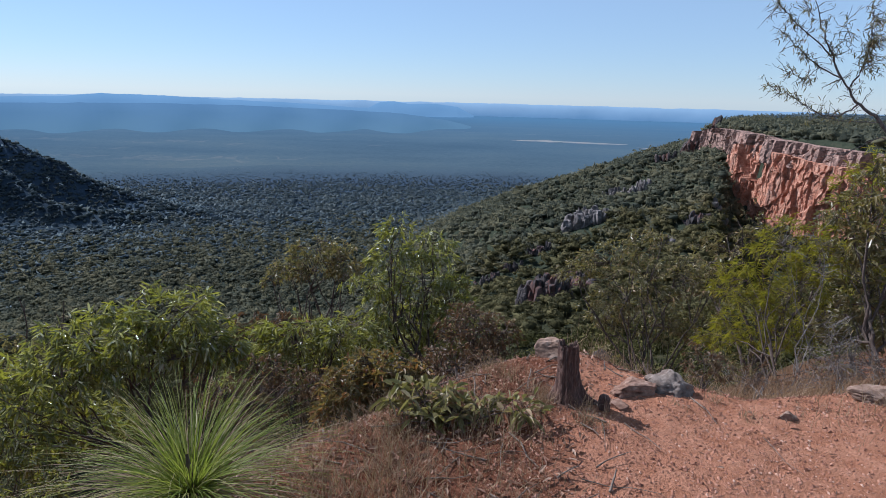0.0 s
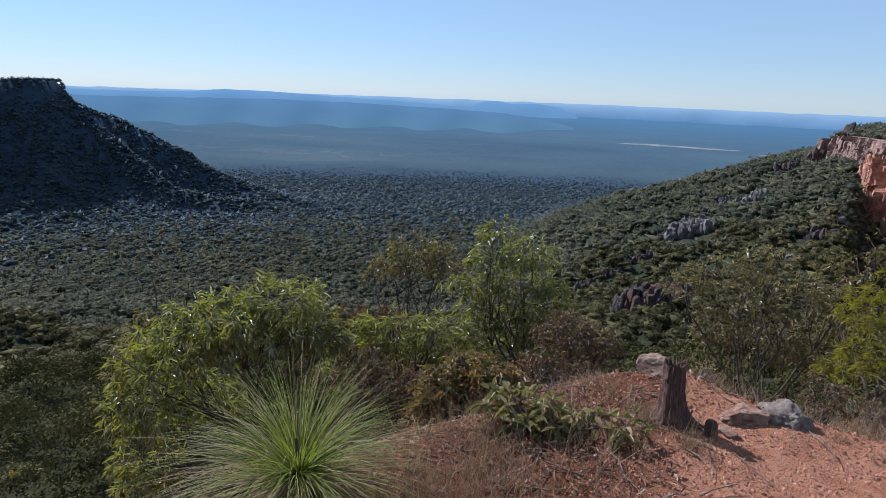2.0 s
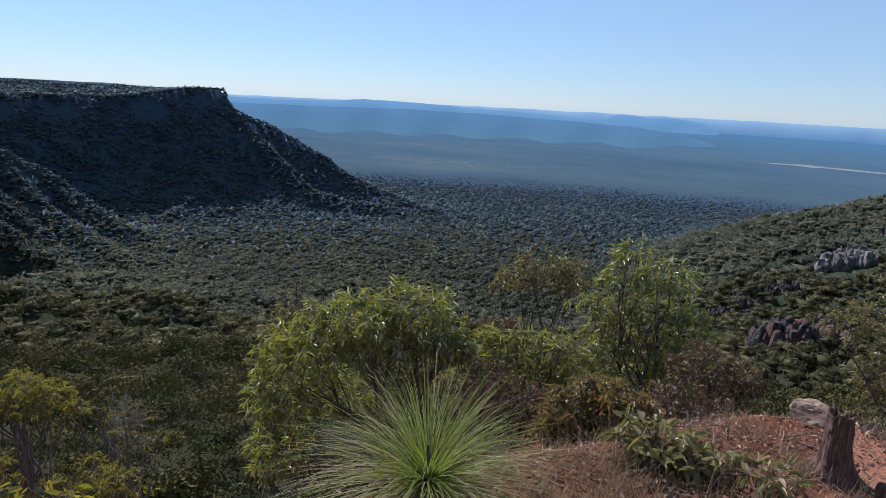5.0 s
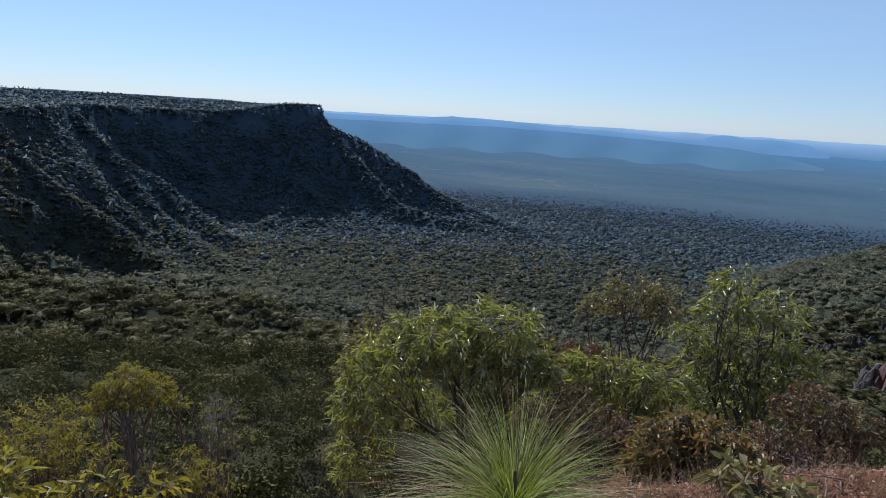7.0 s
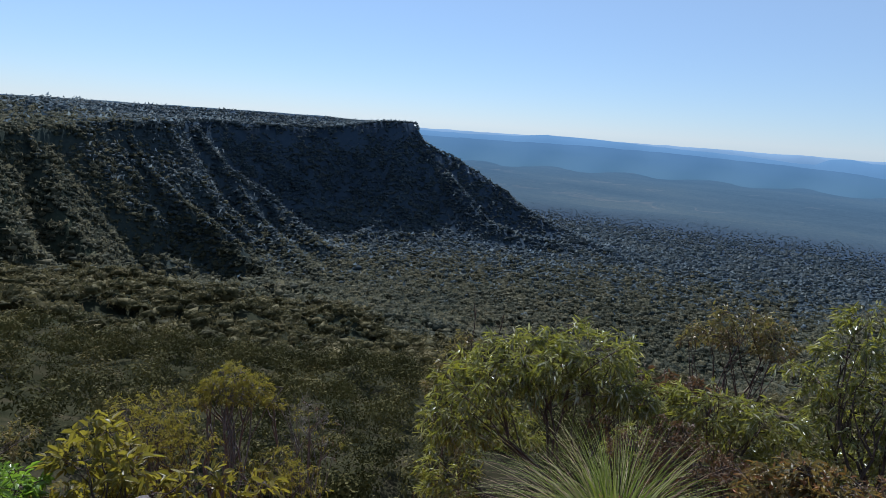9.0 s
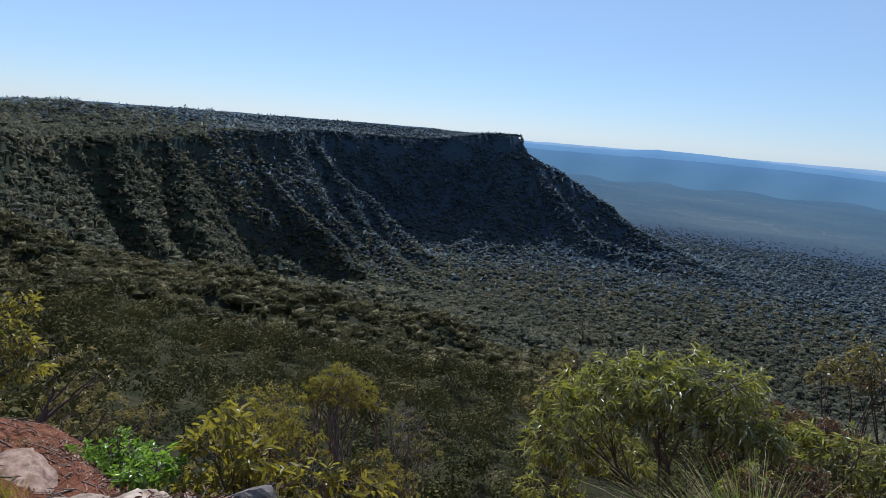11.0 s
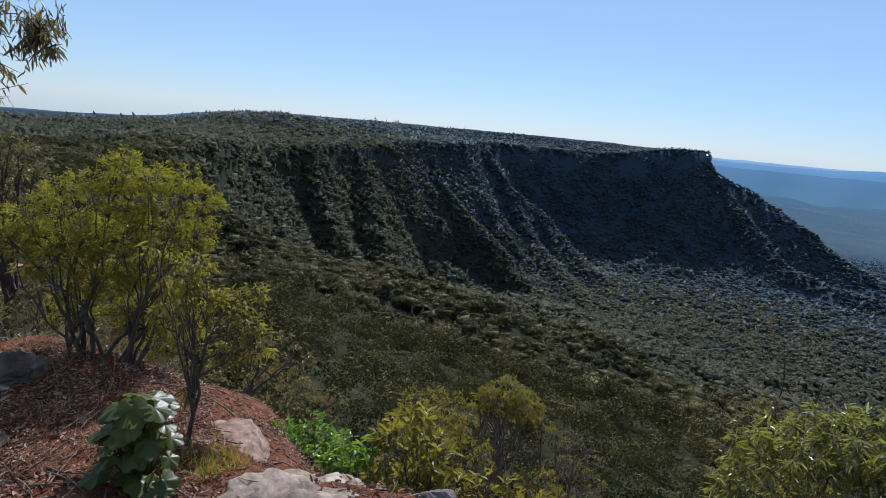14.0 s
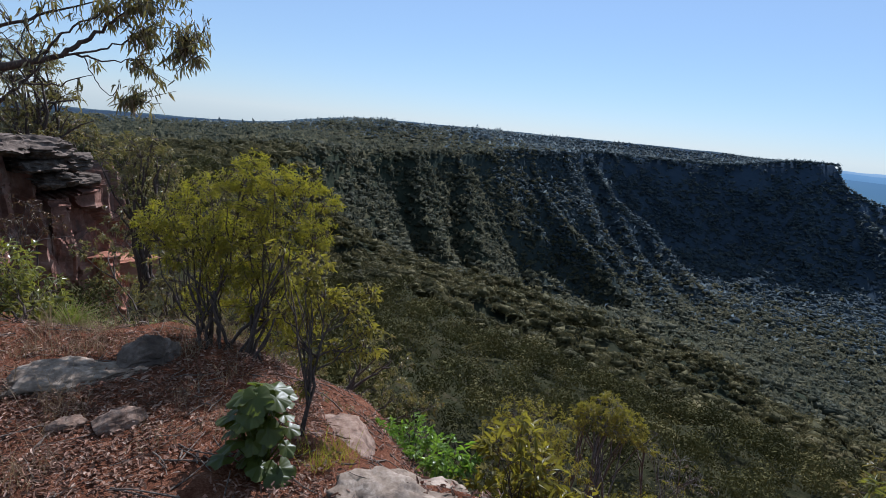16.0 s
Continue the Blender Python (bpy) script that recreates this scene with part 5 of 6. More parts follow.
plant('clifftop_shrub', (-18.31, -6.77, -3.39),
      [(-19.18, -7.30, -2.01, 0.80, 0.70, 0.60, 21), (-19.31, -6.94, -2.34, 0.80, 0.70, 0.60, 21), (-19.08, -7.56, -2.65, 0.80, 0.70, 0.60, 21)],
      'thin shrub in front of the cliff face', 'shrub', leaf=(0.12, 0.03), per=7, mat=LEAF_BROWN, trunk_r=0.05, stems=2, seed=107)
plant('dark_shrub', (-7.63, -0.74, -2.08),
      [(-8.02, -0.92, -1.64, 0.58, 0.50, 0.41, 70), (-8.04, -0.37, -1.50, 0.49, 0.49, 0.49, 72), (-7.98, -1.26, -1.31, 0.49, 0.45, 0.41, 60), (-8.03, 0.09, -1.82, 0.33, 0.33, 0.33, 32)],
      'dark olive shrub behind the wattle stems', 'shrub', leaf=(0.06, 0.018), per=9, mat=LEAF_OLIVE, trunk_r=0.02, stems=5, seed=163)
plant('dry_undergrowth', (0.21, 2.54, -0.26),
      [(0.19, 2.74, -0.17, 0.22, 0.17, 0.12, 119), (0.42, 2.72, -0.18, 0.16, 0.14, 0.13, 85), (0.04, 2.75, -0.21, 0.16, 0.16, 0.16, 106), (0.32, 2.73, -0.33, 0.19, 0.14, 0.10, 76), (0.57, 2.89, -0.19, 0.10, 0.10, 0.10, 38)],
      'tangle of dead purplish stems and dry leaves', 'brush', leaf=(0.035, 0.009), per=4, bare=0.5, mat=LEAF_BROWN, wood=DARK_BARK, trunk_r=0.006, stems=9, seed=171)
plant('russet_shrub', (-1.22, 3.20, -0.64),
      [(-1.37, 3.47, -0.36, 0.22, 0.19, 0.16, 66), (-1.18, 3.53, -0.40, 0.20, 0.19, 0.18, 67), (-1.75, 3.96, -0.48, 0.21, 0.17, 0.14, 40), (-1.02, 3.58, -0.70, 0.21, 0.19, 0.17, 60), (-1.25, 3.51, -0.66, 0.21, 0.19, 0.17, 60)],
      'dense brown shrub with tiny dry leaves beside the grass tree', 'shrub', leaf=(0.032, 0.010), per=9, bare=0.15, mat=LEAF_BROWN, trunk_r=0.012, stems=6, seed=172)
plant('russet_shrub', (0.14, 3.59, -0.41),
      [(0.09, 3.89, -0.29, 0.25, 0.21, 0.17, 66), (0.31, 3.88, -0.28, 0.21, 0.18, 0.15, 49), (-0.13, 3.90, -0.46, 0.21, 0.18, 0.15, 49), (0.45, 4.36, -0.32, 0.18, 0.17, 0.16, 39)],
      'dark brown twiggy shrub at the edge of the ledge', 'shrub', leaf=(0.034, 0.010), per=8, bare=0.25, mat=LEAF_BROWN, trunk_r=0.012, stems=6, seed=173)
plant('feathery_wattle', (4.01, 4.73, -0.80),
      [(4.02, 5.73, 0.79, 0.34, 0.30, 0.27, 32), (4.14, 5.65, 1.02, 0.27, 0.30, 0.34, 32), (4.00, 5.74, 0.39, 0.30, 0.29, 0.27, 28), (4.19, 5.61, 0.37, 0.34, 0.34, 0.34, 40), (4.28, 5.54, 0.72, 0.34, 0.40, 0.47, 56), (4.17, 5.62, -0.03, 0.34, 0.31, 0.27, 32), (4.37, 5.47, -0.15, 0.34, 0.38, 0.41, 48)],
      'feathery wattle with yellow-olive foliage hiding the end of the cliff', 'tree', leaf=(0.07, 0.008), per=13, mat=LEAF_LIME, trunk_r=0.018, stems=4, droop=0.1, seed=174)
plant('dry_undergrowth', (-4.98, -0.86, -0.54),
      [(-5.07, -0.95, -0.53, 0.32, 0.22, 0.13, 61), (-5.10, -0.68, -0.52, 0.27, 0.21, 0.16, 63), (-5.03, -1.13, -0.51, 0.21, 0.16, 0.11, 34), (-4.81, -0.42, -0.45, 0.20, 0.19, 0.18, 61)],
      'grey-brown tangle of dead twigs under the wattles', 'brush', leaf=(0.03, 0.007), per=4, bare=0.6, mat=LEAF_BROWN, wood=DARK_BARK, trunk_r=0.007, stems=9, seed=161)
plant('dry_undergrowth', (-5.97, -0.94, -0.75),
      [(-6.13, -1.24, -0.64, 0.38, 0.27, 0.15, 54), (-6.19, -0.82, -0.68, 0.38, 0.30, 0.23, 81), (-6.21, -0.53, -0.76, 0.32, 0.29, 0.25, 75), (-6.06, -1.58, -0.62, 0.32, 0.22, 0.13, 37), (-6.22, -0.27, -0.71, 0.25, 0.27, 0.29, 69)],
      'brown twiggy undergrowth behind the wattles', 'brush', leaf=(0.035, 0.008), per=5, bare=0.4, mat=LEAF_BROWN, wood=DARK_BARK, trunk_r=0.008, stems=9, seed=164)
plant('dark_shrub', (-5.35, -1.05, -0.66),
      [(-5.55, -1.10, -0.50, 0.21, 0.18, 0.16, 27), (-5.57, -0.97, -0.32, 0.17, 0.15, 0.14, 19), (-5.53, -1.21, -0.29, 0.20, 0.16, 0.11, 19), (-5.56, -1.04, -0.61, 0.21, 0.16, 0.12, 19)],
      'dark green low shrub in the shade of the wattles', 'shrub', leaf=(0.05, 0.012), per=9, mat=LEAF_GREEN, trunk_r=0.01, stems=5, seed=162)
plant('low_green_bush', (-4.07, -0.01, -0.54),
      [(-4.27, -0.03, -0.41, 0.23, 0.17, 0.12, 35), (-4.25, 0.19, -0.52, 0.23, 0.17, 0.12, 35), (-4.27, -0.23, -0.33, 0.20, 0.16, 0.12, 32)],
      'low olive bush below the sapling at the edge', 'shrub', leaf=(0.04, 0.011), per=9, mat=LEAF_OLIVE, trunk_r=0.008, stems=5, seed=181)
plant('dry_undergrowth', (-3.52, -0.20, -0.08),
      [(-3.67, -0.25, -0.05, 0.23, 0.17, 0.10, 54), (-3.67, -0.08, -0.19, 0.19, 0.14, 0.09, 38), (-3.66, -0.38, -0.02, 0.19, 0.15, 0.12, 52), (-3.66, 0.08, -0.27, 0.12, 0.09, 0.07, 18)],
      'dry stalks round the foot of the sapling', 'brush', leaf=(0.03, 0.007), per=4, bare=0.5, mat=LEAF_BROWN, wood=DARK_BARK, trunk_r=0.005, stems=8, seed=182)


# ---- cliffs and outcrops ----
def cliff_mesh(name, line, mat, nu, nv, block, depth, seed):
    """A broken rock wall along a line of (degrees, metres, top, bottom): stepped blocks, joints and ledges."""
    rng = np.random.RandomState(seed)
    pts = np.array(line, float)
    xy = plan(pts[:, 0], pts[:, 1])
    s = np.concatenate([[0], np.cumsum(np.hypot(*np.diff(xy, axis=0).T))])
    u = np.linspace(0, s[-1], nu)
    x, y = np.interp(u, s, xy[:, 0]), np.interp(u, s, xy[:, 1])
    zt, zb = np.interp(u, s, pts[:, 2]), np.interp(u, s, pts[:, 3])
    tx, ty = np.gradient(x), np.gradient(y)
    ln = np.hypot(tx, ty)
    nx, ny = -ty / ln, tx / ln
    flip = np.where(nx * -x + ny * -y < 0, -1, 1)
    nx, ny = nx * flip, ny * flip
    v = np.linspace(0, 1, nv)
    U, V = np.meshgrid(u, v)
    H = (zt - zb)[None, :] * V
    off = np.zeros_like(U)
    for k, (bw, amp) in enumerate(((block * 2.2, depth), (block, depth * 0.6), (block * 0.42, depth * 0.35), (block * 0.2, depth * 0.14))):
        warp = 0.3 * bw * np.sin(U / bw * 1.3 + k) + 0.22 * bw * np.sin(H / bw * 0.7 + 2 * k + U / bw)
        ci = np.floor((U + warp + 0.08 * np.sin(H * 2.1 / bw) * bw) / bw).astype(int)
        cj = np.floor((H + 0.8 * warp + 1.3 * bw * np.sin(U / bw * 0.8 + 3 * k)) / (bw * rng.uniform(2.6, 4.6))).astype(int)
        table = rng.uniform(-1, 1, (97, 89))
        off += amp * table[ci % 97, cj % 89]
    off += depth * 0.10 * wave(np.column_stack([U.ravel(), H.ravel()]), block * 0.5, seed).reshape(U.shape)
    off += (1 - V) * depth * 0.9
    X, Y = x[None] + nx[None] * off, y[None] + ny[None] * off
    Z = zb[None] + H + depth * 0.12 * wave(np.column_stack([U.ravel() + 31, H.ravel()]), block, seed + 1).reshape(U.shape)
    # a cap that runs back into the hill
    back = 10.0 * depth / 4.0 + 1.5
    rows = [np.stack([X, Y, Z], -1).reshape(-1, 3), np.column_stack([x - nx * back, y - ny * back, zt - 0.2])]
    verts = np.concatenate(rows)
    n = nu
    i, j = np.meshgrid(np.arange(nv), np.arange(n - 1), indexing="ij")
    f = np.stack([i * n + j, i * n + j + 1, (i + 1) * n + j + 1, (i + 1) * n + j], -1).reshape(-1, 4)
    return mesh_of(name, verts, f, mat)


def cliff(name, line, mat, label, **kw):
    return tagged(new(name, cliff_mesh(name, line, mat, **kw)), label, "cliff", kind="structure")


PALE_ROCK = rock_material("pale_pink_sandstone", [(0.3, (0.07, 0.055, 0.050)), (0.48, (0.21, 0.135, 0.11)), (0.6, (0.33, 0.21, 0.165)), (0.75, (0.40, 0.28, 0.23))], (0.06, 0.05, 0.048), 0.3, 0.85)
DARK_LEDGE = rock_material("dark_lichen_rock", [(0.3, (0.048, 0.036, 0.028)), (0.5, (0.115, 0.088, 0.070)), (0.7, (0.24, 0.19, 0.155))], (0.03, 0.024, 0.022), 2.0, 0.7)
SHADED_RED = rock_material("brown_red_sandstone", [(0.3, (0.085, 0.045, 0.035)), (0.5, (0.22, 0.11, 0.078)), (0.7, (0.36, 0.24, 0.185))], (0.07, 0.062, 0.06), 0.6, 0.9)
cliff("cliff_red", [(-25.7, 357, -20, -46), (-27.1, 343, -19, -57), (-29, 320, -21, -60), (-30.5, 312, -22, -59), (-32.2, 301, -23, -56), (-34.4, 292, -23, -52), (-36.8, 276, -23, -48), (-40, 254, -21, -42)],
      RED_ROCK, "sunlit red and orange sandstone cliff face with grey top", nu=420, nv=150, block=6.5, depth=3.2, seed=5)
cliff("cliff_upper", [(-22.6, 424, -17, -32), (-24.1, 400, -13.5, -29), (-25.9, 368, -13.2, -27), (-28, 336, -14.5, -26), (-31, 313, -16, -27), (-35, 291, -16.5, -28), (-40, 260, -16, -27)],
      PALE_ROCK, "pale grey-pink rock band along the plateau rim", nu=340, nv=46, block=4.5, depth=2.2, seed=8)
cliff("cliff_near", [(118, 22, -0.6, -7), (113.5, 26, -0.5, -7.5), (110, 28, -0.8, -8), (107.4, 28.4, -1.0, -8.6), (106.4, 30.5, -1.4, -9), (105.6, 33, -2.4, -10)],
      SHADED_RED, "shaded brown-red sandstone cliff with overhanging grey cap", nu=240, nv=90, block=1.7, depth=1.0, seed=11)


cliff("cliff_near_foot", [(105.4, 27.6, -6.4, -10.5), (104.7, 27.2, -5.2, -10.5), (104.0, 27.2, -5.0, -10.8), (103.3, 28.2, -6.6, -11)],
      RED_ROCK, "orange-red broken rock at the foot of the near cliff", nu=80, nv=70, block=0.9, depth=0.45, seed=17)


def outcrop(name, az, el, width, count, size, label, seed, mat):
    """A jumble of angular blocks standing out of a wooded slope."""
    rng = np.random.RandomState(seed)
    c = on_slope(az, el)
    root = thing(name, tuple(c), label, "rock outcrop")
    d = c[:2] / np.hypot(*c[:2])
    side = np.array([d[1], -d[0]])
    shapes = [rock_mesh("block", (1, 1, 1), seed * 7 + k, mat, cuts=22, detail=2, rough=0.12) for k in range(6)]
    for k in range(count):
        q = c[:2] + side * rng.uniform(-0.5, 0.5) * width + d * rng.uniform(-0.25, 0.15) * width
        ob = new("block", shapes[k % 6])
        s = size * rng.uniform(0.55, 1.3)
        ob.parent = root
        ob.location = (q[0] - c[0], q[1] - c[1], ground_z(*q) - c[2] + s * 0.7)
        ob.scale = (s * rng.uniform(0.6, 1.0), s * rng.uniform(0.6, 1.0), s * rng.uniform(0.9, 2.4))
        ob.rotation_euler = (rng.uniform(-0.25, 0.25), rng.uniform(-0.25, 0.25), rng.uniform(0, 6.28))
    return root


ROCKS = [("dark_outcrop", 170, 2.5, "dark columnar rock outcrop with red patches on the slope", DARK_ROCK), ("grey_outcrop", 80, 2.5, "grey angular crags among trees", CRAG_ROCK),
         ("dark_outcrop", 44, 3.0, "dark pinnacles at the end of the rim", DARK_ROCK), ("dark_outcrop", 16, 2.2, "dark rocks below the rim", DARK_ROCK),
         ("grey_outcrop", 34, 1.9, "grey crags on the wooded slope", CRAG_ROCK), ("dark_outcrop", 34, 1.3, "low dark rocks on the lower slope", DARK_ROCK),
         ("dark_outcrop", 24, 1.2, "low dark rocks on the lower slope", DARK_ROCK), ("dark_outcrop", 34, 1.2, "low dark rocks near the foot of the slope", DARK_ROCK),
         ("dark_outcrop", 18, 1.7, "dark rocks below the cliff", DARK_ROCK), ("grey_outcrop", 6, 2.0, "pale boulders below the cliff", GREY_ROCK),
         ("grey_outcrop", 12, 1.2, "grey boulders showing between trees", CRAG_ROCK), ("grey_outcrop", 16, 1.6, "grey boulders showing between trees", CRAG_ROCK)]
for k, ((az, el, wide), (kind, count, size, label, mat)) in enumerate(zip(OUTCROPS, ROCKS)):
    outcrop(kind, az, el, wide, count, size, label, 3 + k, mat)


for k, (az, r, z, sx, sy, sz) in enumerate([(112.5, 25.5, -0.5, 2.2, 1.5, 0.55), (109.4, 27.2, -0.7, 1.9, 1.4, 0.5), (110.2, 27.0, -1.35, 1.8, 1.5, 0.45), (107.6, 27.9, -1.2, 1.3, 1.2, 0.5), (106.9, 28.6, -2.0, 1.2, 1.1, 0.45), (108.6, 27.2, -1.9, 1.2, 1.2, 0.4)]):
    rock("cap_slab", (*plan(np.array([az]), np.array([r]))[0], z), (sx, sy, sz), 40 + k, DARK_LEDGE, "dark grey overhanging slab on top of the near cliff", az + 90 + 7 * k, 0.5, "slabs capping the near cliff", cuts=24, rough=0.08, layers=0.12)


# ---- boulders on the ledge ----
def ledge(az, r, dz=0.0):
    x, y = plan(np.array([az]), np.array([r]))[0]
    return (x, y, ground_z(x, y) + dz)


TAN_ROCK = rock_material("tan_sandstone", [(0.3, (0.09, 0.056, 0.040)), (0.5, (0.21, 0.138, 0.10)), (0.7, (0.33, 0.24, 0.185))], (0.07, 0.055, 0.05), 9.0, 0.6)
LICHEN_ROCK = rock_material("lichen_sandstone", [(0.3, (0.10, 0.072, 0.052)), (0.5, (0.23, 0.175, 0.130)), (0.7, (0.38, 0.31, 0.245))], (0.06, 0.046, 0.038), 6.0, 0.75)
RED_STONE = rock_material("reddish_sandstone", [(0.3, (0.15, 0.062, 0.038)), (0.5, (0.28, 0.135, 0.088)), (0.7, (0.38, 0.22, 0.155))], (0.10, 0.05, 0.035), 9.0, 0.5)
PALE_STONE = rock_material("pale_grey_stone", [(0.3, (0.075, 0.054, 0.045)), (0.48, (0.145, 0.112, 0.093)), (0.7, (0.25, 0.205, 0.175))], (0.10, 0.065, 0.05), 7.0, 0.8)
PATH_ROCK = rock_material("pale_weathered_rock", [(0.3, (0.10, 0.054, 0.038)), (0.5, (0.21, 0.125, 0.090)), (0.7, (0.33, 0.23, 0.175))], (0.10, 0.05, 0.035), 9.0, 0.6)
rock("boulder", ledge(-22.6, 3.42), (0.175, 0.15, 0.10), 3, PALE_STONE, "pale grey weathered boulder on the red dirt", -14, 0.3, "boulders on the ledge", cuts=26, detail=5, rough=0.1)
rock("flat_stone", ledge(-19.9, 3.28), (0.15, 0.10, 0.06), 5, PATH_ROCK, "low pinkish stone half buried beside the boulder", 20, 0.32, cuts=22, detail=5, rough=0.09)
rock("boulder", ledge(-11.4, 3.6, -0.02), (0.12, 0.11, 0.09), 8, TAN_ROCK, "pale pointed rock behind the stump", 0, 0.25)
rock("stone", ledge(-18.6, 3.05), (0.05, 0.045, 0.03), 9, PATH_ROCK, "small smooth stone beside the stump", 0, 0.3)
rock("boulder", ledge(-16.2, 4.7, 0.12), (0.12, 0.11, 0.16), 12, GREY_ROCK, "small grey rock just below the edge", 0, 0.3)
rock("stone", ledge(-39, 3.9), (0.16, 0.10, 0.06), 14, TAN_ROCK, "flat tan stone at the edge of the clearing", 10, 0.3)
rock("stone", ledge(-33.2, 3.4), (0.05, 0.04, 0.035), 15, TAN_ROCK, "small tan stone on the dirt", 10, 0.3)
rock("rock_slab", ledge(84.0, 2.78, -0.10), (0.40, 0.30, 0.15), 21, LICHEN_ROCK, "broad grey sandstone slab with leaf litter", 80, 0.32, cuts=26, detail=5, rough=0.09)
rock("rock_slab", ledge(72.5, 2.75, -0.10), (0.18, 0.15, 0.16), 22, GREY_ROCK, "small rounded grey slab at the edge", 30, 0.3)
rock("boulder", ledge(88.3, 3.6, -0.10), (0.34, 0.26, 0.11), 23, TAN_ROCK, "pinkish boulder behind the sapling trunk", 0, 0.35)
rock("rock_slab", ledge(109.0, 4.25, -0.02), (0.46, 0.30, 0.085), 24, LICHEN_ROCK, "flat lichen-covered sandstone slab", 108, 0.35, cuts=34, detail=5, rough=0.10, layers=0.05)
rock("rock_slab", ledge(104.4, 4.4, 0.0), (0.20, 0.24, 0.14), 25, DARK_LEDGE, "layered dark grey rock with a ledge", 10, 0.25, cuts=26, rough=0.09, layers=0.10)
rock("boulder", ledge(107.0, 3.6, 0.0), (0.10, 0.15, 0.07), 26, TAN_ROCK, "tan boulder in the leaf litter", 20, 0.3)
rock("stone", ledge(110.3, 3.65, 0.0), (0.07, 0.10, 0.04), 27, TAN_ROCK, "flat tan stone in the leaf litter", 20, 0.3)


# ---- tree stump ----
def stump():
    rng = np.random.RandomState(4)
    sides, rings = 56, 26
    m, t, b = material("weathered_stump")
    p = place_vec(t)
    mp = node(t, "ShaderNodeMapping")
    mp.inputs["Scale"].default_value = (1, 1, 0.12)
    t.links.new(p, mp.inputs["Vector"])
    g = noise_tex(t, 95, 6, 0.72, mp.outputs[0])
    t.links.new(ramp(t, g, [(0.3, (0.020, 0.009, 0.007)), (0.5, (0.085, 0.042, 0.030)), (0.68, (0.20, 0.115, 0.085)), (0.85, (0.36, 0.26, 0.21))]), b.inputs["Base Color"])
    b.inputs["Roughness"].default_value = 0.85
    bump(t, b, g, 0.9, 0.012)
    a = np.arange(sides) * 2 * np.pi / sides
    flute = 0.10 * np.sin(a * 7 + 1) + 0.07 * np.sin(a * 13 + 2) + 0.05 * rng.normal(0, 1, sides)
    roots = np.maximum(0, np.cos((a - 2.6) * 2.5)) ** 3 + 0.9 * np.maximum(0, np.cos(a - 0.15)) ** 10
    jag = 0.335 + 0.016 * np.sin(a * 3) + 0.022 * rng.uniform(-1, 1, sides)
    V = []
    for k in range(rings):
        u = k / (rings - 1)
        rad = 0.046 + 0.014 * (1 - u) + 0.075 * (1 - u) ** 5 + roots * 0.11 * (1 - u) ** 6
        rad = rad * (1 + flute * (0.6 + 0.5 * u)) + 0.002 * rng.normal(0, 1, sides)
        z = -0.06 + (jag + 0.06) * u
        lean = 0.025 * u
        V.append(np.column_stack([np.cos(a) * rad - lean, np.sin(a) * rad, z]))
    inner = V[-1] * (0.78, 0.78, 1) - (0.0, 0, 0.012)
    V += [inner, np.column_stack([np.cos(a) * 0.035 - 0.02, np.sin(a) * 0.035, np.full(sides, 0.27)])]
    n = len(V)
    i, j = np.meshgrid(np.arange(n - 1), np.arange(sides), indexing="ij")
    f = np.stack([i * sides + j, i * sides + (j + 1) % sides, (i + 1) * sides + (j + 1) % sides, (i + 1) * sides + j], -1).reshape(-1, 4)
    root = thing("tree_stump", ledge(-13.6, 3.0), "weathered grey-brown tree stump with a jagged hollow top", "stump")
    part("trunk", mesh_of("trunk", np.concatenate(V), f, m, True), root)
    knob = rock_mesh("root_knob", (0.034, 0.03, 0.06), 31, m, cuts=8, detail=3)
    k = part("root_knob", knob, root, "dark broken root end")
    k.location = (0.17, -0.07, 0.03)
    return root


stump()


# ---- grass tree ----
def strips(base, way, length, width, sag, rng, seg=5):
    """Long arching blades: points and quads."""
    n = len(base)
    way = way / np.linalg.norm(way, axis=1)[:, None]
    side = np.cross(way, rng.normal(0, 1, (n, 3)) * 0.3 + (0, 0, 1))
    side /= np.linalg.norm(side, axis=1)[:, None] + 1e-9
    rows = []
    for k in range(seg + 1):
        u = k / seg
        c = base + way * (length * u)[:, None] - np.array([0, 0, 1.0]) * (sag * length * u ** 2.2)[:, None]
        w = side * (width * 0.5 * (1 - 0.8 * u))[:, None]
        rows += [c - w, c + w]
    v = np.stack(rows, 1).reshape(-1, 3)
    m = 2 * (seg + 1)
    k = np.arange(n)[:, None, None] * m + np.arange(seg)[None, :, None] * 2
    return v, (k + np.array([0, 1, 3, 2])).reshape(-1, 4)


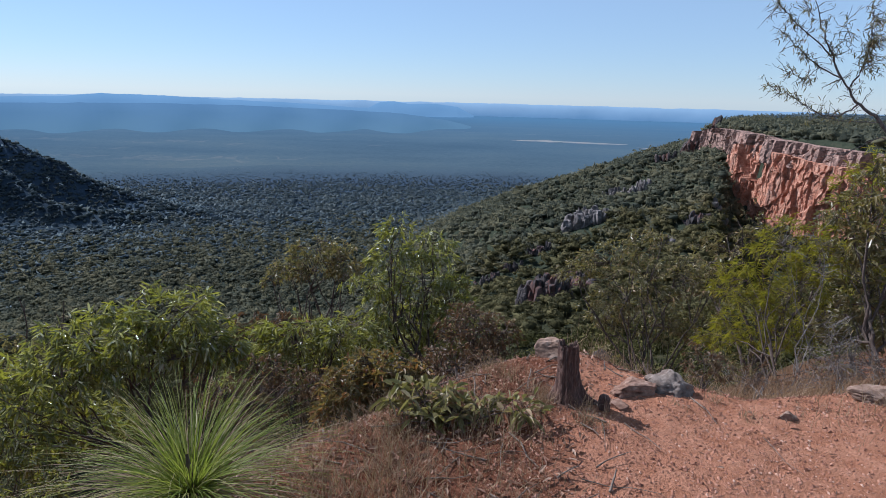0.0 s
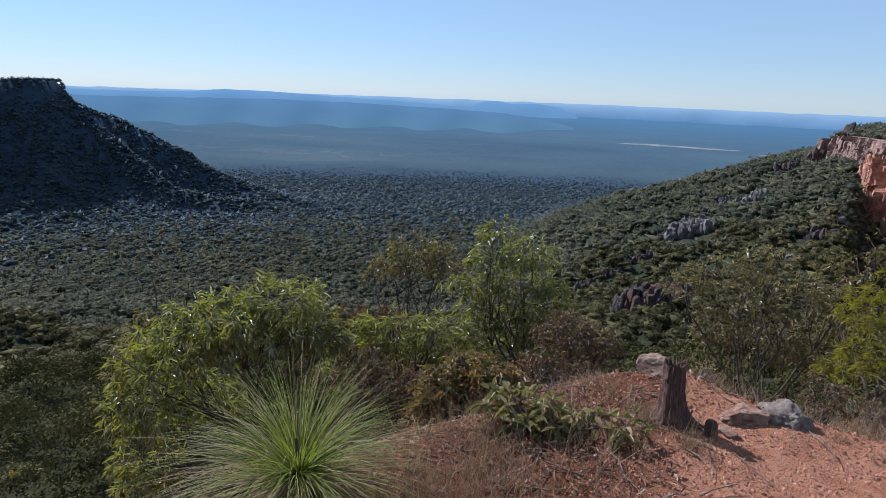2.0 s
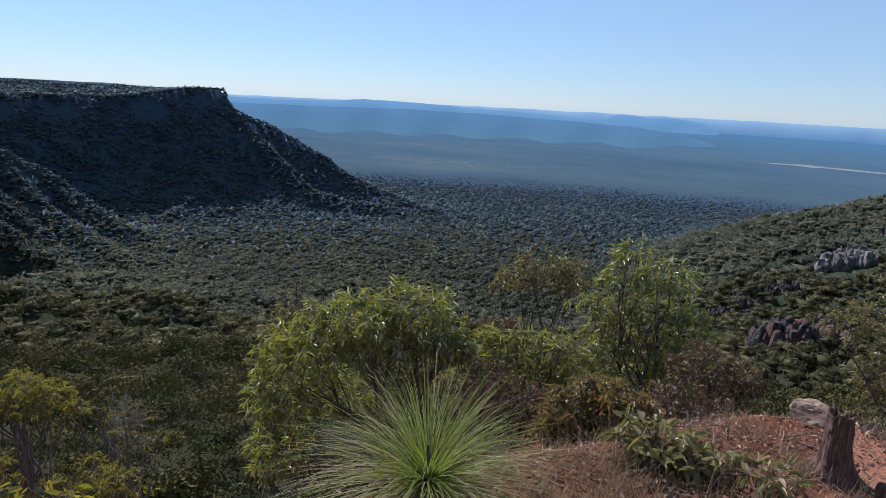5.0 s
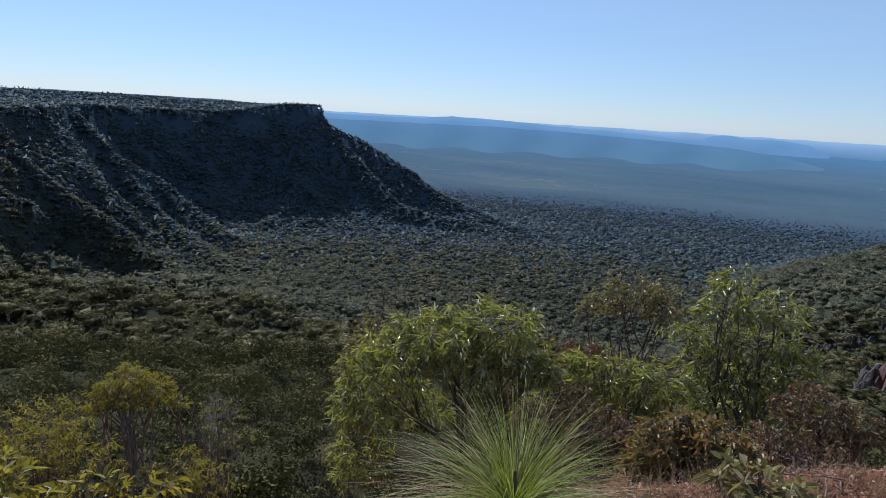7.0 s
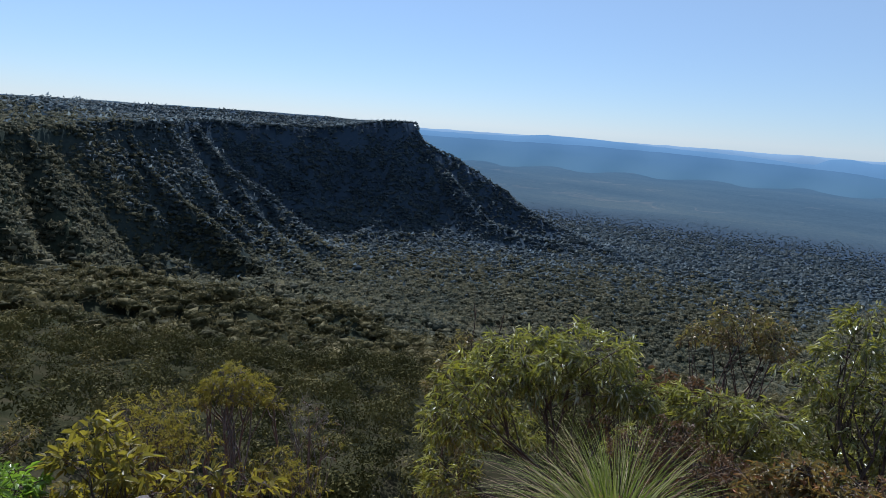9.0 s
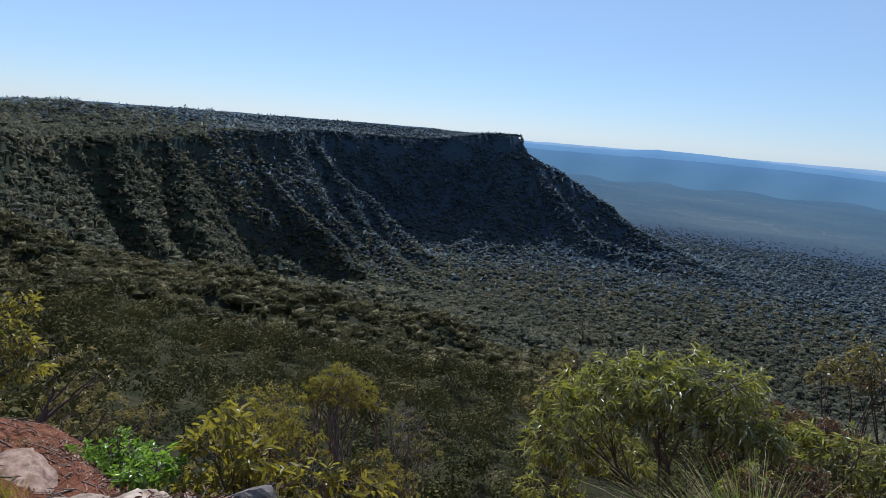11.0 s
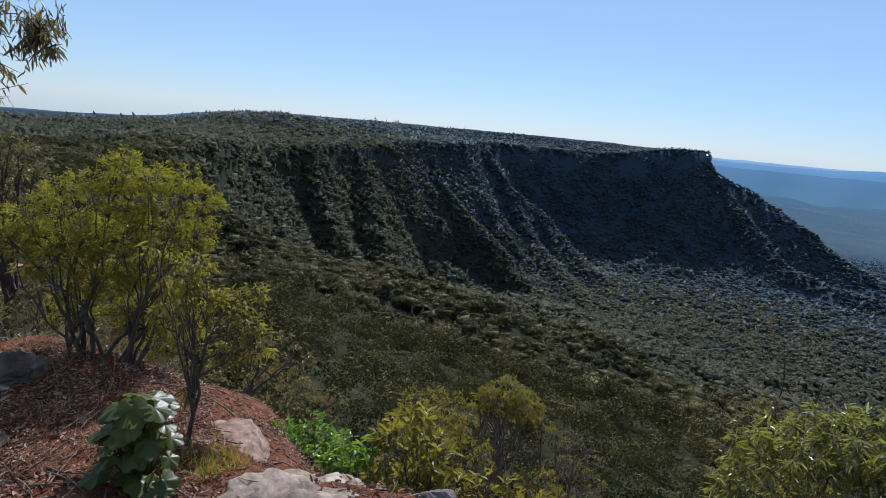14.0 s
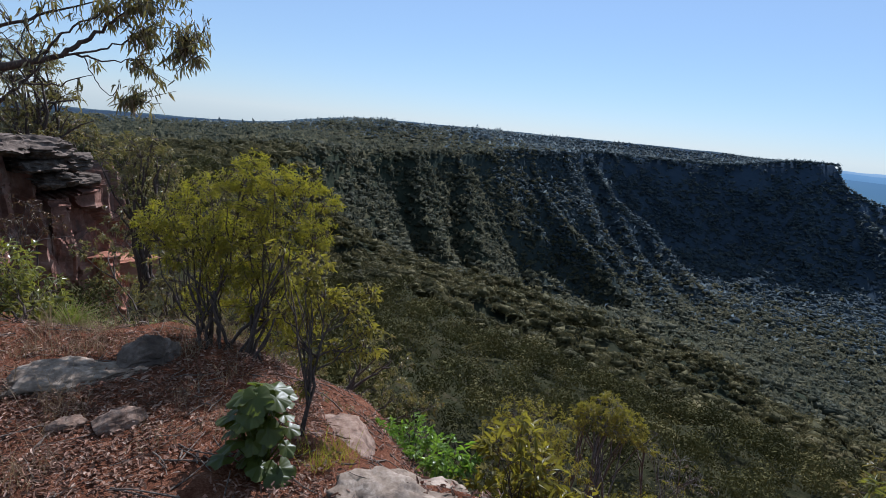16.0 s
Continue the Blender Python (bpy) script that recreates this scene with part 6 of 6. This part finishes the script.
def grass_tree(at, reach, seed):
    rng = np.random.RandomState(seed)
    root = thing("grass_tree", at, "grass tree with a fountain of fine bright green blades", "grass tree")
    v, f = tube([(0, 0, -0.35), (0, 0, -0.1), (0, 0, 0.02)], [0.075, 0.085, 0.07], 14)
    part("trunk", mesh_of("trunk", v, f, DARK_BARK, True), root)
    n = 640
    az = rng.uniform(0, 2 * np.pi, n)
    el = np.radians(rng.triangular(-4, 34, 82, n))
    way = np.column_stack([np.cos(az) * np.cos(el), np.sin(az) * np.cos(el), np.sin(el)])
    base = way * (0.05, 0.05, 0.02) + rng.normal(0, 0.008, (n, 3))
    ln = reach * rng.uniform(0.65, 1.08, n)
    v, f = strips(base, way, ln, np.full(n, 0.0034), rng.uniform(0.22, 0.62, n), rng)
    part("crown", mesh_of("crown", v, f, BLADE), root)
    n = 420
    az = rng.uniform(0, 2 * np.pi, n)
    el = np.radians(rng.uniform(-30, 42, n))
    way = np.column_stack([np.cos(az) * np.cos(el), np.sin(az) * np.cos(el), np.sin(el)])
    v, f = strips(way * (0.05, 0.05, 0) - (0, 0, 0.03), way, reach * rng.uniform(0.6, 1.05, n), np.full(n, 0.004), rng.uniform(0.15, 0.4, n), rng)
    part("skirt", mesh_of("skirt", v, f, STRAW), root, "dry straw-coloured lower blades")
    v, f = tube([(0, 0, 0), (0.005, -0.01, 0.08), (0.0, -0.01, 0.14)], [0.012, 0.010, 0.005], 8)
    part("flower_stub", mesh_of("flower_stub", v, f, DARK_BARK, True), root, "dark broken flower stalk")
    return root


grass_tree((-0.86, 1.79, 0.25), 0.62, 61)
grass_tree((-7.12, -2.40, -0.82), 0.5, 62)


# ---- broad-leaved plant ----
def broad_plant():
    rng = np.random.RandomState(8)
    base = np.array(ledge(96.6, 3.05))
    root = thing("broad_leaved_plant", tuple(base), "low plant with large glossy lobed leaves shining in the sun", "plant")
    k = 36
    a = np.linspace(-math.pi * 0.92, math.pi * 0.92, k)
    lobe = 0.78 + 0.22 * np.abs(np.cos(a * 2.5)) ** 1.1 + 0.02 * np.cos(a * 17)
    meshes = []
    for q in range(4):
        ring = np.column_stack([np.cos(a) * lobe + 0.25, np.sin(a) * lobe * 0.95, -0.18 * lobe ** 2 + 0.06 * np.sin(a * 5 + q) + 0.03 * rng.normal(0, 1, k)])
        half = ring * (0.5, 0.5, 0.28) + (0.02, 0, 0.02 + 0.0 * q) + np.column_stack([np.zeros(k), np.zeros(k), 0.018 * np.cos(a * 5)])
        v = np.concatenate([[[0, 0, 0]], half, ring])
        f = [(0, 1 + i, 2 + i, 2 + i) for i in range(k - 1)]
        tri = np.array([(0, 1 + i, 2 + i) for i in range(k - 1)])
        quad = np.array([(1 + i, 1 + k + i, 2 + k + i, 2 + i) for i in range(k - 1)])
        me = bpy.data.meshes.new("leaf")
        me.from_pydata(v.tolist(), [], tri.tolist() + quad.tolist())
        me.materials.append(LEAF_BROAD)
        me.polygons.foreach_set("use_smooth", np.full(len(me.polygons), True))
        meshes.append(me)
    for n in range(58):
        az = rng.uniform(0, 6.28)
        h = rng.uniform(0.04, 0.41)
        out = rng.uniform(0.03, 0.15) * (1.15 - h)
        tip = np.array([math.cos(az) * out + 0.02, math.sin(az) * out, h])
        v, f = tube(bent((0, 0, -0.03), tip, rng, 5, 0.08), np.linspace(0.006, 0.0025, 5), 5)
        stem = part("stem", mesh_of("stem", v, f, LEAF_BROAD, True), root)
        ob = new("leaf", meshes[n % 4])
        ob.parent = stem
        s = rng.uniform(0.042, 0.080)
        ob.location, ob.scale = tuple(tip), (s, s, s)
        ob.rotation_euler = Euler((rng.uniform(-0.3, 0.3), rng.uniform(0.1, 0.9), az + rng.uniform(-0.5, 0.5)))
    return root


broad_plant()


# ---- trees whose limbs hang over the view ----
def limb_tree(base, lines, bunches, label, leaf, mat, wood, down, seed):
    """A tree with given limbs (thick, thin, points; the first is the trunk) and bunches of leaves (centre, wide, high, count)."""
    rng = np.random.RandomState(seed)
    base = np.array([base[0], base[1], ground_z(base[0], base[1])])
    root = thing("gum_tree", tuple(base), label, "tree")
    pieces, lo, ld, wood_pts = [], [], [], []
    for n, (r0, r1, pts) in enumerate(lines):
        pts = np.array(pts, float)
        if n == 0:
            pts = np.concatenate([[base - (0, 0, 0.15)], pts])
        u = np.linspace(0, len(pts) - 1, 4 * len(pts))
        p = np.column_stack([np.interp(u, np.arange(len(pts)), pts[:, k]) for k in range(3)])
        q = p.copy()
        q[1:-1] = (p[:-2] + 2 * p[1:-1] + p[2:]) / 4
        q[1:-1] += rng.normal(0, 0.006, q[1:-1].shape)
        wood_pts.append(q[len(q) // 3:])
        pieces.append(tube(q, np.linspace(r0, r1, len(q)), 8 if r0 > 0.02 else 5))
    near = np.concatenate(wood_pts)
    for c, wide, high, n in bunches:
        c = np.array(c)
        for _ in range(n):
            e = c + rng.normal(0, 1, 3) * (wide, wide, high) * (0.62 if down > 0.5 else 0.5)
            s0 = near[np.argmin(((near - e) ** 2).sum(1) + rng.uniform(0, 0.03, len(near)))]
            q = bent(s0, e, rng, 5, 0.10, 0.05)
            pieces.append(tube(q, np.linspace(0.0035, 0.0014, 5), 3))
            k = rng.randint(leaf[2] - 2, leaf[2] + 3)
            u = np.sort(rng.uniform(0.2, 4.0, k))
            i = np.minimum(3, u.astype(int))
            lo.append(q[i] + (q[i + 1] - q[i]) * (u - i)[:, None] + rng.normal(0, 0.012, (k, 3)))
            ld.append(rng.normal(0, 0.55, (k, 3)) - (0, 0, down))
    v, f = joined(pieces)
    part("trunk", mesh_of("trunk", v - base, f, wood, True), root)
    o, d = np.concatenate(lo), np.concatenate(ld)
    v, f = leaves(o, d, leaf[0] * rng.uniform(0.6, 1.3, len(o)), leaf[1] * rng.uniform(0.7, 1.3, len(o)), rng, 0.05)
    part("crown", mesh_of("crown", v - base, f, mat), root)
    return root


limb_tree((-4.20, -2.95, 0.04),
          [(0.06, 0.013, [(-4.01, -2.51, 1.12), (-4.16, -2.26, 1.44), (-4.30, -1.97, 1.63), (-4.37, -1.78, 1.72), (-4.45, -1.55, 1.80)]),
           (0.01612, 0.00372, [(-4.45, -1.55, 1.80), (-4.48, -1.45, 1.89), (-4.51, -1.33, 2.00), (-4.55, -1.19, 2.13), (-4.58, -1.01, 2.30)]),
           (0.00868, 0.00248, [(-4.41, -1.68, 1.75), (-4.45, -1.55, 1.92), (-4.50, -1.39, 2.04), (-4.54, -1.22, 2.20)]),
           (0.00744, 0.00248, [(-4.45, -1.55, 1.80), (-4.51, -1.36, 1.86), (-4.54, -1.22, 1.95), (-4.56, -1.12, 1.99)]),
           (0.00744, 0.00186, [(-4.47, -1.50, 1.82), (-4.51, -1.34, 1.79), (-4.55, -1.19, 1.83)]),
           (0.00372, 0.00124, [(-4.48, -1.45, 1.81), (-4.49, -1.41, 1.69), (-4.52, -1.31, 1.59), (-4.54, -1.20, 1.59)]),
           (0.0124, 0.0031, [(-4.29, -1.98, 1.44), (-4.36, -1.81, 1.54), (-4.41, -1.69, 1.68), (-4.43, -1.61, 1.82)]),
           (0.00682, 0.00186, [(-4.39, -1.74, 1.62), (-4.44, -1.59, 1.63), (-4.49, -1.41, 1.71)]),
           (0.0124, 0.0031, [(-4.30, -1.96, 1.85), (-4.38, -1.77, 1.94), (-4.44, -1.57, 2.04), (-4.51, -1.36, 2.14)]),
           (0.00496, 0.00124, [(-4.39, -1.72, 1.95), (-4.41, -1.68, 1.84), (-4.40, -1.71, 1.77)]),
           (0.00496, 0.00186, [(-4.37, -1.78, 1.72), (-4.39, -1.73, 1.89), (-4.42, -1.65, 2.02), (-4.44, -1.59, 2.15)]),
           (0.00248, 0.00093, [(-4.58, -1.01, 2.04), (-4.60, -0.88, 1.97), (-4.61, -0.78, 1.97)]),
           (0.00248, 0.00093, [(-4.59, -0.98, 1.98), (-4.61, -0.85, 1.93), (-4.61, -0.82, 1.88)])],
          [((-4.55, -1.17, 2.09), 0.25, 0.16, 34),
           ((-4.57, -1.05, 2.00), 0.20, 0.21, 31),
           ((-4.57, -1.10, 1.83), 0.16, 0.23, 29),
           ((-4.58, -0.99, 2.12), 0.20, 0.16, 21),
           ((-4.55, -1.19, 1.93), 0.16, 0.20, 18),
           ((-4.59, -0.98, 1.89), 0.10, 0.18, 16),
           ((-4.54, -1.21, 1.56), 0.07, 0.08, 10),
           ((-4.56, -1.12, 1.69), 0.10, 0.10, 10),
           ((-4.52, -1.32, 2.10), 0.21, 0.11, 5),
           ((-4.46, -1.52, 2.09), 0.25, 0.08, 3),
           ((-4.40, -1.70, 1.86), 0.16, 0.10, 4),
           ((-4.39, -1.74, 2.04), 0.25, 0.08, 4),
           ((-4.49, -1.41, 2.13), 0.21, 0.07, 4),
           ((-4.30, -1.95, 1.94), 0.57, 0.33, 10),
           ((-4.42, -1.64, 1.63), 0.20, 0.13, 2),
           ((-4.60, -0.91, 2.02), 0.07, 0.15, 8),
           ((-4.33, -1.88, 1.69), 0.25, 0.20, 4)],
          "gum tree with a long bare limb and hanging grey-green leaves", (0.068, 0.0115, 9), LEAF_OLIVE, DARK_BARK, 1.0, 17)
limb_tree((3.93, 3.99, -0.45),
          [(0.0259, 0.0066, [(3.90, 4.56, 0.61), (3.64, 4.77, 1.25), (3.49, 4.88, 1.48), (3.35, 4.98, 1.61), (3.23, 5.06, 1.81)]),
           (0.0101, 0.0024, [(3.23, 5.06, 1.81), (3.14, 5.11, 1.99), (3.06, 5.16, 2.21), (2.97, 5.21, 2.47)]),
           (0.0072, 0.0018, [(3.35, 4.98, 1.61), (3.24, 5.05, 1.50), (3.10, 5.14, 1.53), (2.99, 5.20, 1.63)]),
           (0.0072, 0.0018, [(3.23, 5.06, 1.81), (3.08, 5.15, 1.90), (2.92, 5.24, 2.06), (2.83, 5.29, 2.17)]),
           (0.0065, 0.0018, [(3.14, 5.11, 1.99), (2.98, 5.21, 2.17), (2.85, 5.28, 2.30), (2.76, 5.33, 2.42)]),
           (0.0086, 0.0018, [(3.27, 5.03, 1.72), (3.34, 4.98, 1.90), (3.35, 4.98, 2.15), (3.33, 4.99, 2.40)]),
           (0.0050, 0.0012, [(3.49, 4.88, 1.48), (3.31, 5.01, 1.47), (3.13, 5.12, 1.51)]),
           (0.0043, 0.0012, [(3.13, 5.12, 1.53), (2.93, 5.23, 1.67), (2.77, 5.32, 1.75)]),
           (0.0043, 0.0012, [(3.14, 5.11, 1.99), (3.21, 5.07, 2.16), (3.21, 5.07, 2.37)]),
           (0.0036, 0.0012, [(2.98, 5.21, 2.16), (2.99, 5.20, 2.30), (2.92, 5.24, 2.43)]),
           (0.0036, 0.0012, [(3.08, 5.15, 1.90), (2.99, 5.20, 1.81), (2.89, 5.26, 1.85)]),
           (0.0065, 0.0018, [(3.72, 4.71, 1.12), (3.51, 4.87, 1.37), (3.34, 4.98, 1.22), (3.15, 5.11, 1.16)])],
          [((3.01, 5.19, 2.21), 0.30, 0.26, 27),
           ((2.86, 5.28, 2.26), 0.23, 0.26, 24),
           ((2.89, 5.26, 2.03), 0.23, 0.21, 21),
           ((2.98, 5.21, 1.85), 0.26, 0.16, 21),
           ((2.87, 5.27, 1.74), 0.21, 0.12, 15),
           ((3.09, 5.14, 1.58), 0.23, 0.14, 15),
           ((3.18, 5.09, 1.90), 0.28, 0.28, 24),
           ((3.22, 5.06, 2.11), 0.26, 0.28, 21),
           ((3.35, 4.98, 2.15), 0.16, 0.35, 21),
           ((3.34, 4.98, 1.90), 0.16, 0.23, 15),
           ((3.20, 5.07, 1.51), 0.26, 0.09, 12),
           ((2.77, 5.32, 2.35), 0.14, 0.14, 12),
           ((2.95, 5.23, 2.39), 0.23, 0.12, 12),
           ((3.41, 4.94, 2.11), 0.09, 0.30, 30),
           ((2.93, 5.23, 1.69), 0.19, 0.09, 9),
           ((3.36, 4.86, 2.08), 0.10, 0.22, 34)],
          "tall thin gum tree with grey branches and sparse grey-green leaves", (0.05, 0.007, 5), LEAF_OLIVE, GREY_BARK, 0.3, 18)


# ---- dead sticks behind the shrubs ----
def dead_stick(a, b, seed):
    rng = np.random.RandomState(seed)
    p = bent((0, 0, 0), np.array(b) - np.array(a), rng, 8, 0.03)
    pieces = [tube(p, np.linspace(0.009, 0.004, 8), 5)]
    for k in (4, 5, 6):
        pieces.append(tube(bent(p[k], p[k] + rng.normal(0, 0.06, 3) + (0, 0, 0.09), rng, 4), np.linspace(0.004, 0.002, 4), 4))
    v, f = joined(pieces)
    ob = new("dead_sapling", mesh_of("dead_sapling", v, f, DARK_BARK, True))
    ob.location = a
    return tagged(ob, "thin dead sapling standing above the shrubs", "sapling")


dead_stick((-3.67, 4.89, -1.11), (-3.69, 4.87, -0.19), 1)
dead_stick((-3.52, 4.99, -1.23), (-3.42, 5.05, -0.28), 2)


# ---- stones, litter, twigs and grass on the ledge ----
def scatter(n, rng, az0, az1, r0, r1):
    az = rng.uniform(az0, az1, n)
    r = np.sqrt(rng.uniform(r0 * r0, r1 * r1, n))
    p = plan(az, r)
    d, _ = rim_distance(p)
    p = p[d < 1.6]
    return p, height(p)


def gravel(name, n, az0, az1, r0, r1, lo, hi, mat, label, seed):
    rng = np.random.RandomState(seed)
    p, z = scatter(n, rng, az0, az1, r0, r1)
    ball = np.array([(1, 0, 0), (-1, 0, 0), (0, 1, 0), (0, -1, 0), (0, 0, 1), (0, 0, -1)], float) * 1.15
    tri = np.array([(0, 2, 4), (2, 1, 4), (1, 3, 4), (3, 0, 4), (2, 0, 5), (1, 2, 5), (3, 1, 5), (0, 3, 5)])
    m = len(p)
    s = lo + (hi - lo) * rng.power(0.35, m)
    V = (ball[None] + rng.uniform(-0.4, 0.4, (m, len(ball), 3))) * (s[:, None, None] * rng.uniform(0.5, 1.2, (m, 1, 3)))
    V += np.column_stack([p, z + s * 0.15])[:, None]
    F = tri[None] + (np.arange(m) * len(ball))[:, None, None]
    return tagged(new(name, mesh_of(name, V.reshape(-1, 3), F.reshape(-1, 3), mat)), label, "gravel", kind="stuff")


def pebble_material():
    m, t, b = material("red_pebbles")
    rnd = t.nodes.new("ShaderNodeNewGeometry").outputs["Random Per Island"]
    t.links.new(ramp(t, rnd, [(0.0, (0.17, 0.068, 0.040)), (0.5, (0.29, 0.132, 0.080)), (0.9, (0.37, 0.190, 0.122)), (1.0, (0.44, 0.28, 0.20))]), b.inputs["Base Color"])
    b.inputs["Roughness"].default_value = 0.9
    return m


PEBBLE = pebble_material()
gravel("red_gravel", 28000, -46, -4, 0.9, 4.2, 0.0016, 0.0095, PEBBLE, "red and tan gravel strewn over the dirt", 71)
gravel("litter_gravel", 1200, 82, 122, 1.0, 4.6, 0.003, 0.016, PEBBLE, "small red stones in the leaf litter", 72)


def litter(name, n, az0, az1, r0, r1, label, seed, size=(0.040, 0.012)):
    rng = np.random.RandomState(seed)
    p, z = scatter(n, rng, az0, az1, r0, r1)
    # patches, not an even cover
    keep = wave(p, 0.5, seed) + rng.normal(0, 0.45, len(p)) > -0.1
    p, z = p[keep], z[keep]
    m = len(p)
    way = rng.normal(0, 1, (m, 3)) * (1, 1, 0.22)
    v, f = leaves(np.column_stack([p, z + rng.uniform(0.002, 0.022, m)]), way, size[0] * rng.uniform(0.5, 1.5, m), size[1] * rng.uniform(0.6, 1.4, m), rng, 0.1)
    return tagged(new(name, mesh_of(name, v, f, LEAF_DRY)), label, "leaf litter", kind="stuff")


litter("leaf_litter", 22000, 34, 123, 0.9, 5.6, "dry brown and pale dead leaves on the ground", 73)
litter("leaf_litter", 24000, 90, 123, 1.1, 4.9, "small brown chips of bark and leaf on the ground", 79, (0.026, 0.010))
litter("leaf_litter", 7000, -16, 34, 1.1, 4.0, "dry brown dead leaves under the shrubs", 74)
litter("leaf_litter", 110, -46, -14, 1.4, 4.6, "a few dead leaves on the dirt", 75)


TWIG_BARK = bark("twig_bark", (0.05, 0.032, 0.022), (0.20, 0.15, 0.115))


def twigs(name, n, az0, az1, r0, r1, label, seed):
    rng = np.random.RandomState(seed)
    p, z = scatter(n, rng, az0, az1, r0, r1)
    pieces = []
    for k in range(len(p)):
        l = rng.uniform(0.06, 0.34)
        a = rng.uniform(0, 6.28)
        s = np.array([p[k, 0], p[k, 1], z[k] + 0.008])
        e = s + (math.cos(a) * l, math.sin(a) * l, 0)
        e[2] = ground_z(e[0], e[1]) + rng.uniform(0.004, 0.05)
        pieces.append(tube(bent(s, e, rng, 4, 0.06), np.linspace(0.0045, 0.002, 4) * rng.uniform(0.6, 1.5), 4))
    v, f = joined(pieces)
    return tagged(new(name, mesh_of(name, v, f, TWIG_BARK, True)), label, "twigs", kind="stuff")


twigs("fallen_twigs", 420, 70, 120, 1.2, 5.6, "fallen grey twigs in the leaf litter", 76)
twigs("fallen_twigs", 150, -20, 30, 1.3, 3.6, "fallen grey twigs among dry grass", 77)
twigs("fallen_twigs", 9, -44, -16, 1.6, 4.0, "a few twigs on the red dirt", 78)


def grass(name, spots, label, seed, mat):
    """Tufts of (degrees, metres, wide, high, blades)."""
    rng = np.random.RandomState(seed)
    vs = []
    for az, r, w, h, n in spots:
        c = np.array(ledge(az, r))
        xy = c[:2] + rng.normal(0, w * 0.5, (n, 2))
        base = np.column_stack([xy, height(xy) - 0.01])
        way = rng.normal(0, 0.42, (n, 3)) * (1, 1, 0) + (0, 0, 1)
        vs.append(strips(base, way, h * rng.uniform(0.45, 1.15, n), np.full(n, 0.0028), rng.uniform(0.05, 0.45, n), rng, 4))
    v, f = joined(vs)
    return tagged(new(name, mesh_of(name, v, f, mat)), label, "grass", kind="stuff")


rg = np.random.RandomState(9)
grass("dry_grass", [(rg.uniform(-12, 22), rg.uniform(1.7, 2.7), 0.16, rg.uniform(0.14, 0.32), 42) for _ in range(64)] + [(-13 + rg.normal(0, 3.0), 2.95 + rg.normal(0, 0.12), 0.08, 0.17, 60) for _ in range(9)]
      + [(rg.uniform(-8, 6), rg.uniform(2.6, 3.6), 0.14, rg.uniform(0.12, 0.24), 70) for _ in range(16)], "dry straw and reddish grass between shrubs and stump", 81, STRAW)
grass("dry_grass", [(rg.uniform(93, 118), rg.uniform(3.2, 6.2), 0.14, rg.uniform(0.12, 0.34), 50) for _ in range(60)] + [(-22 + rg.normal(0, 2), 3.2, 0.05, 0.08, 40), (-30, 3.3, 0.06, 0.1, 50), (-27, 3.4, 0.06, 0.1, 50), (-36, 3.5, 0.2, 0.12, 90), (-40, 3.6, 0.2, 0.12, 90), (-38, 4.0, 0.2, 0.16, 90)],
      "sparse dry grass tufts at the edge of the ledge", 82, STRAW)
grass("dry_grass", [(rg.uniform(-45, -12), rg.uniform(3.7, 6.5), 0.22, rg.uniform(0.14, 0.36), 60) for _ in range(120)], "dry brown grass on the slope past the clearing", 84, STRAW)
grass("green_grass", [(91.5, 3.0, 0.07, 0.16, 80), (90, 3.1, 0.09, 0.18, 80), (93.5, 3.15, 0.09, 0.15, 70), (88, 2.35, 0.07, 0.16, 90), (86, 2.45, 0.07, 0.14, 70), (89, 3.3, 0.09, 0.16, 60)], "yellow-green grass tufts beside the slab", 83, LEAF_LIME)
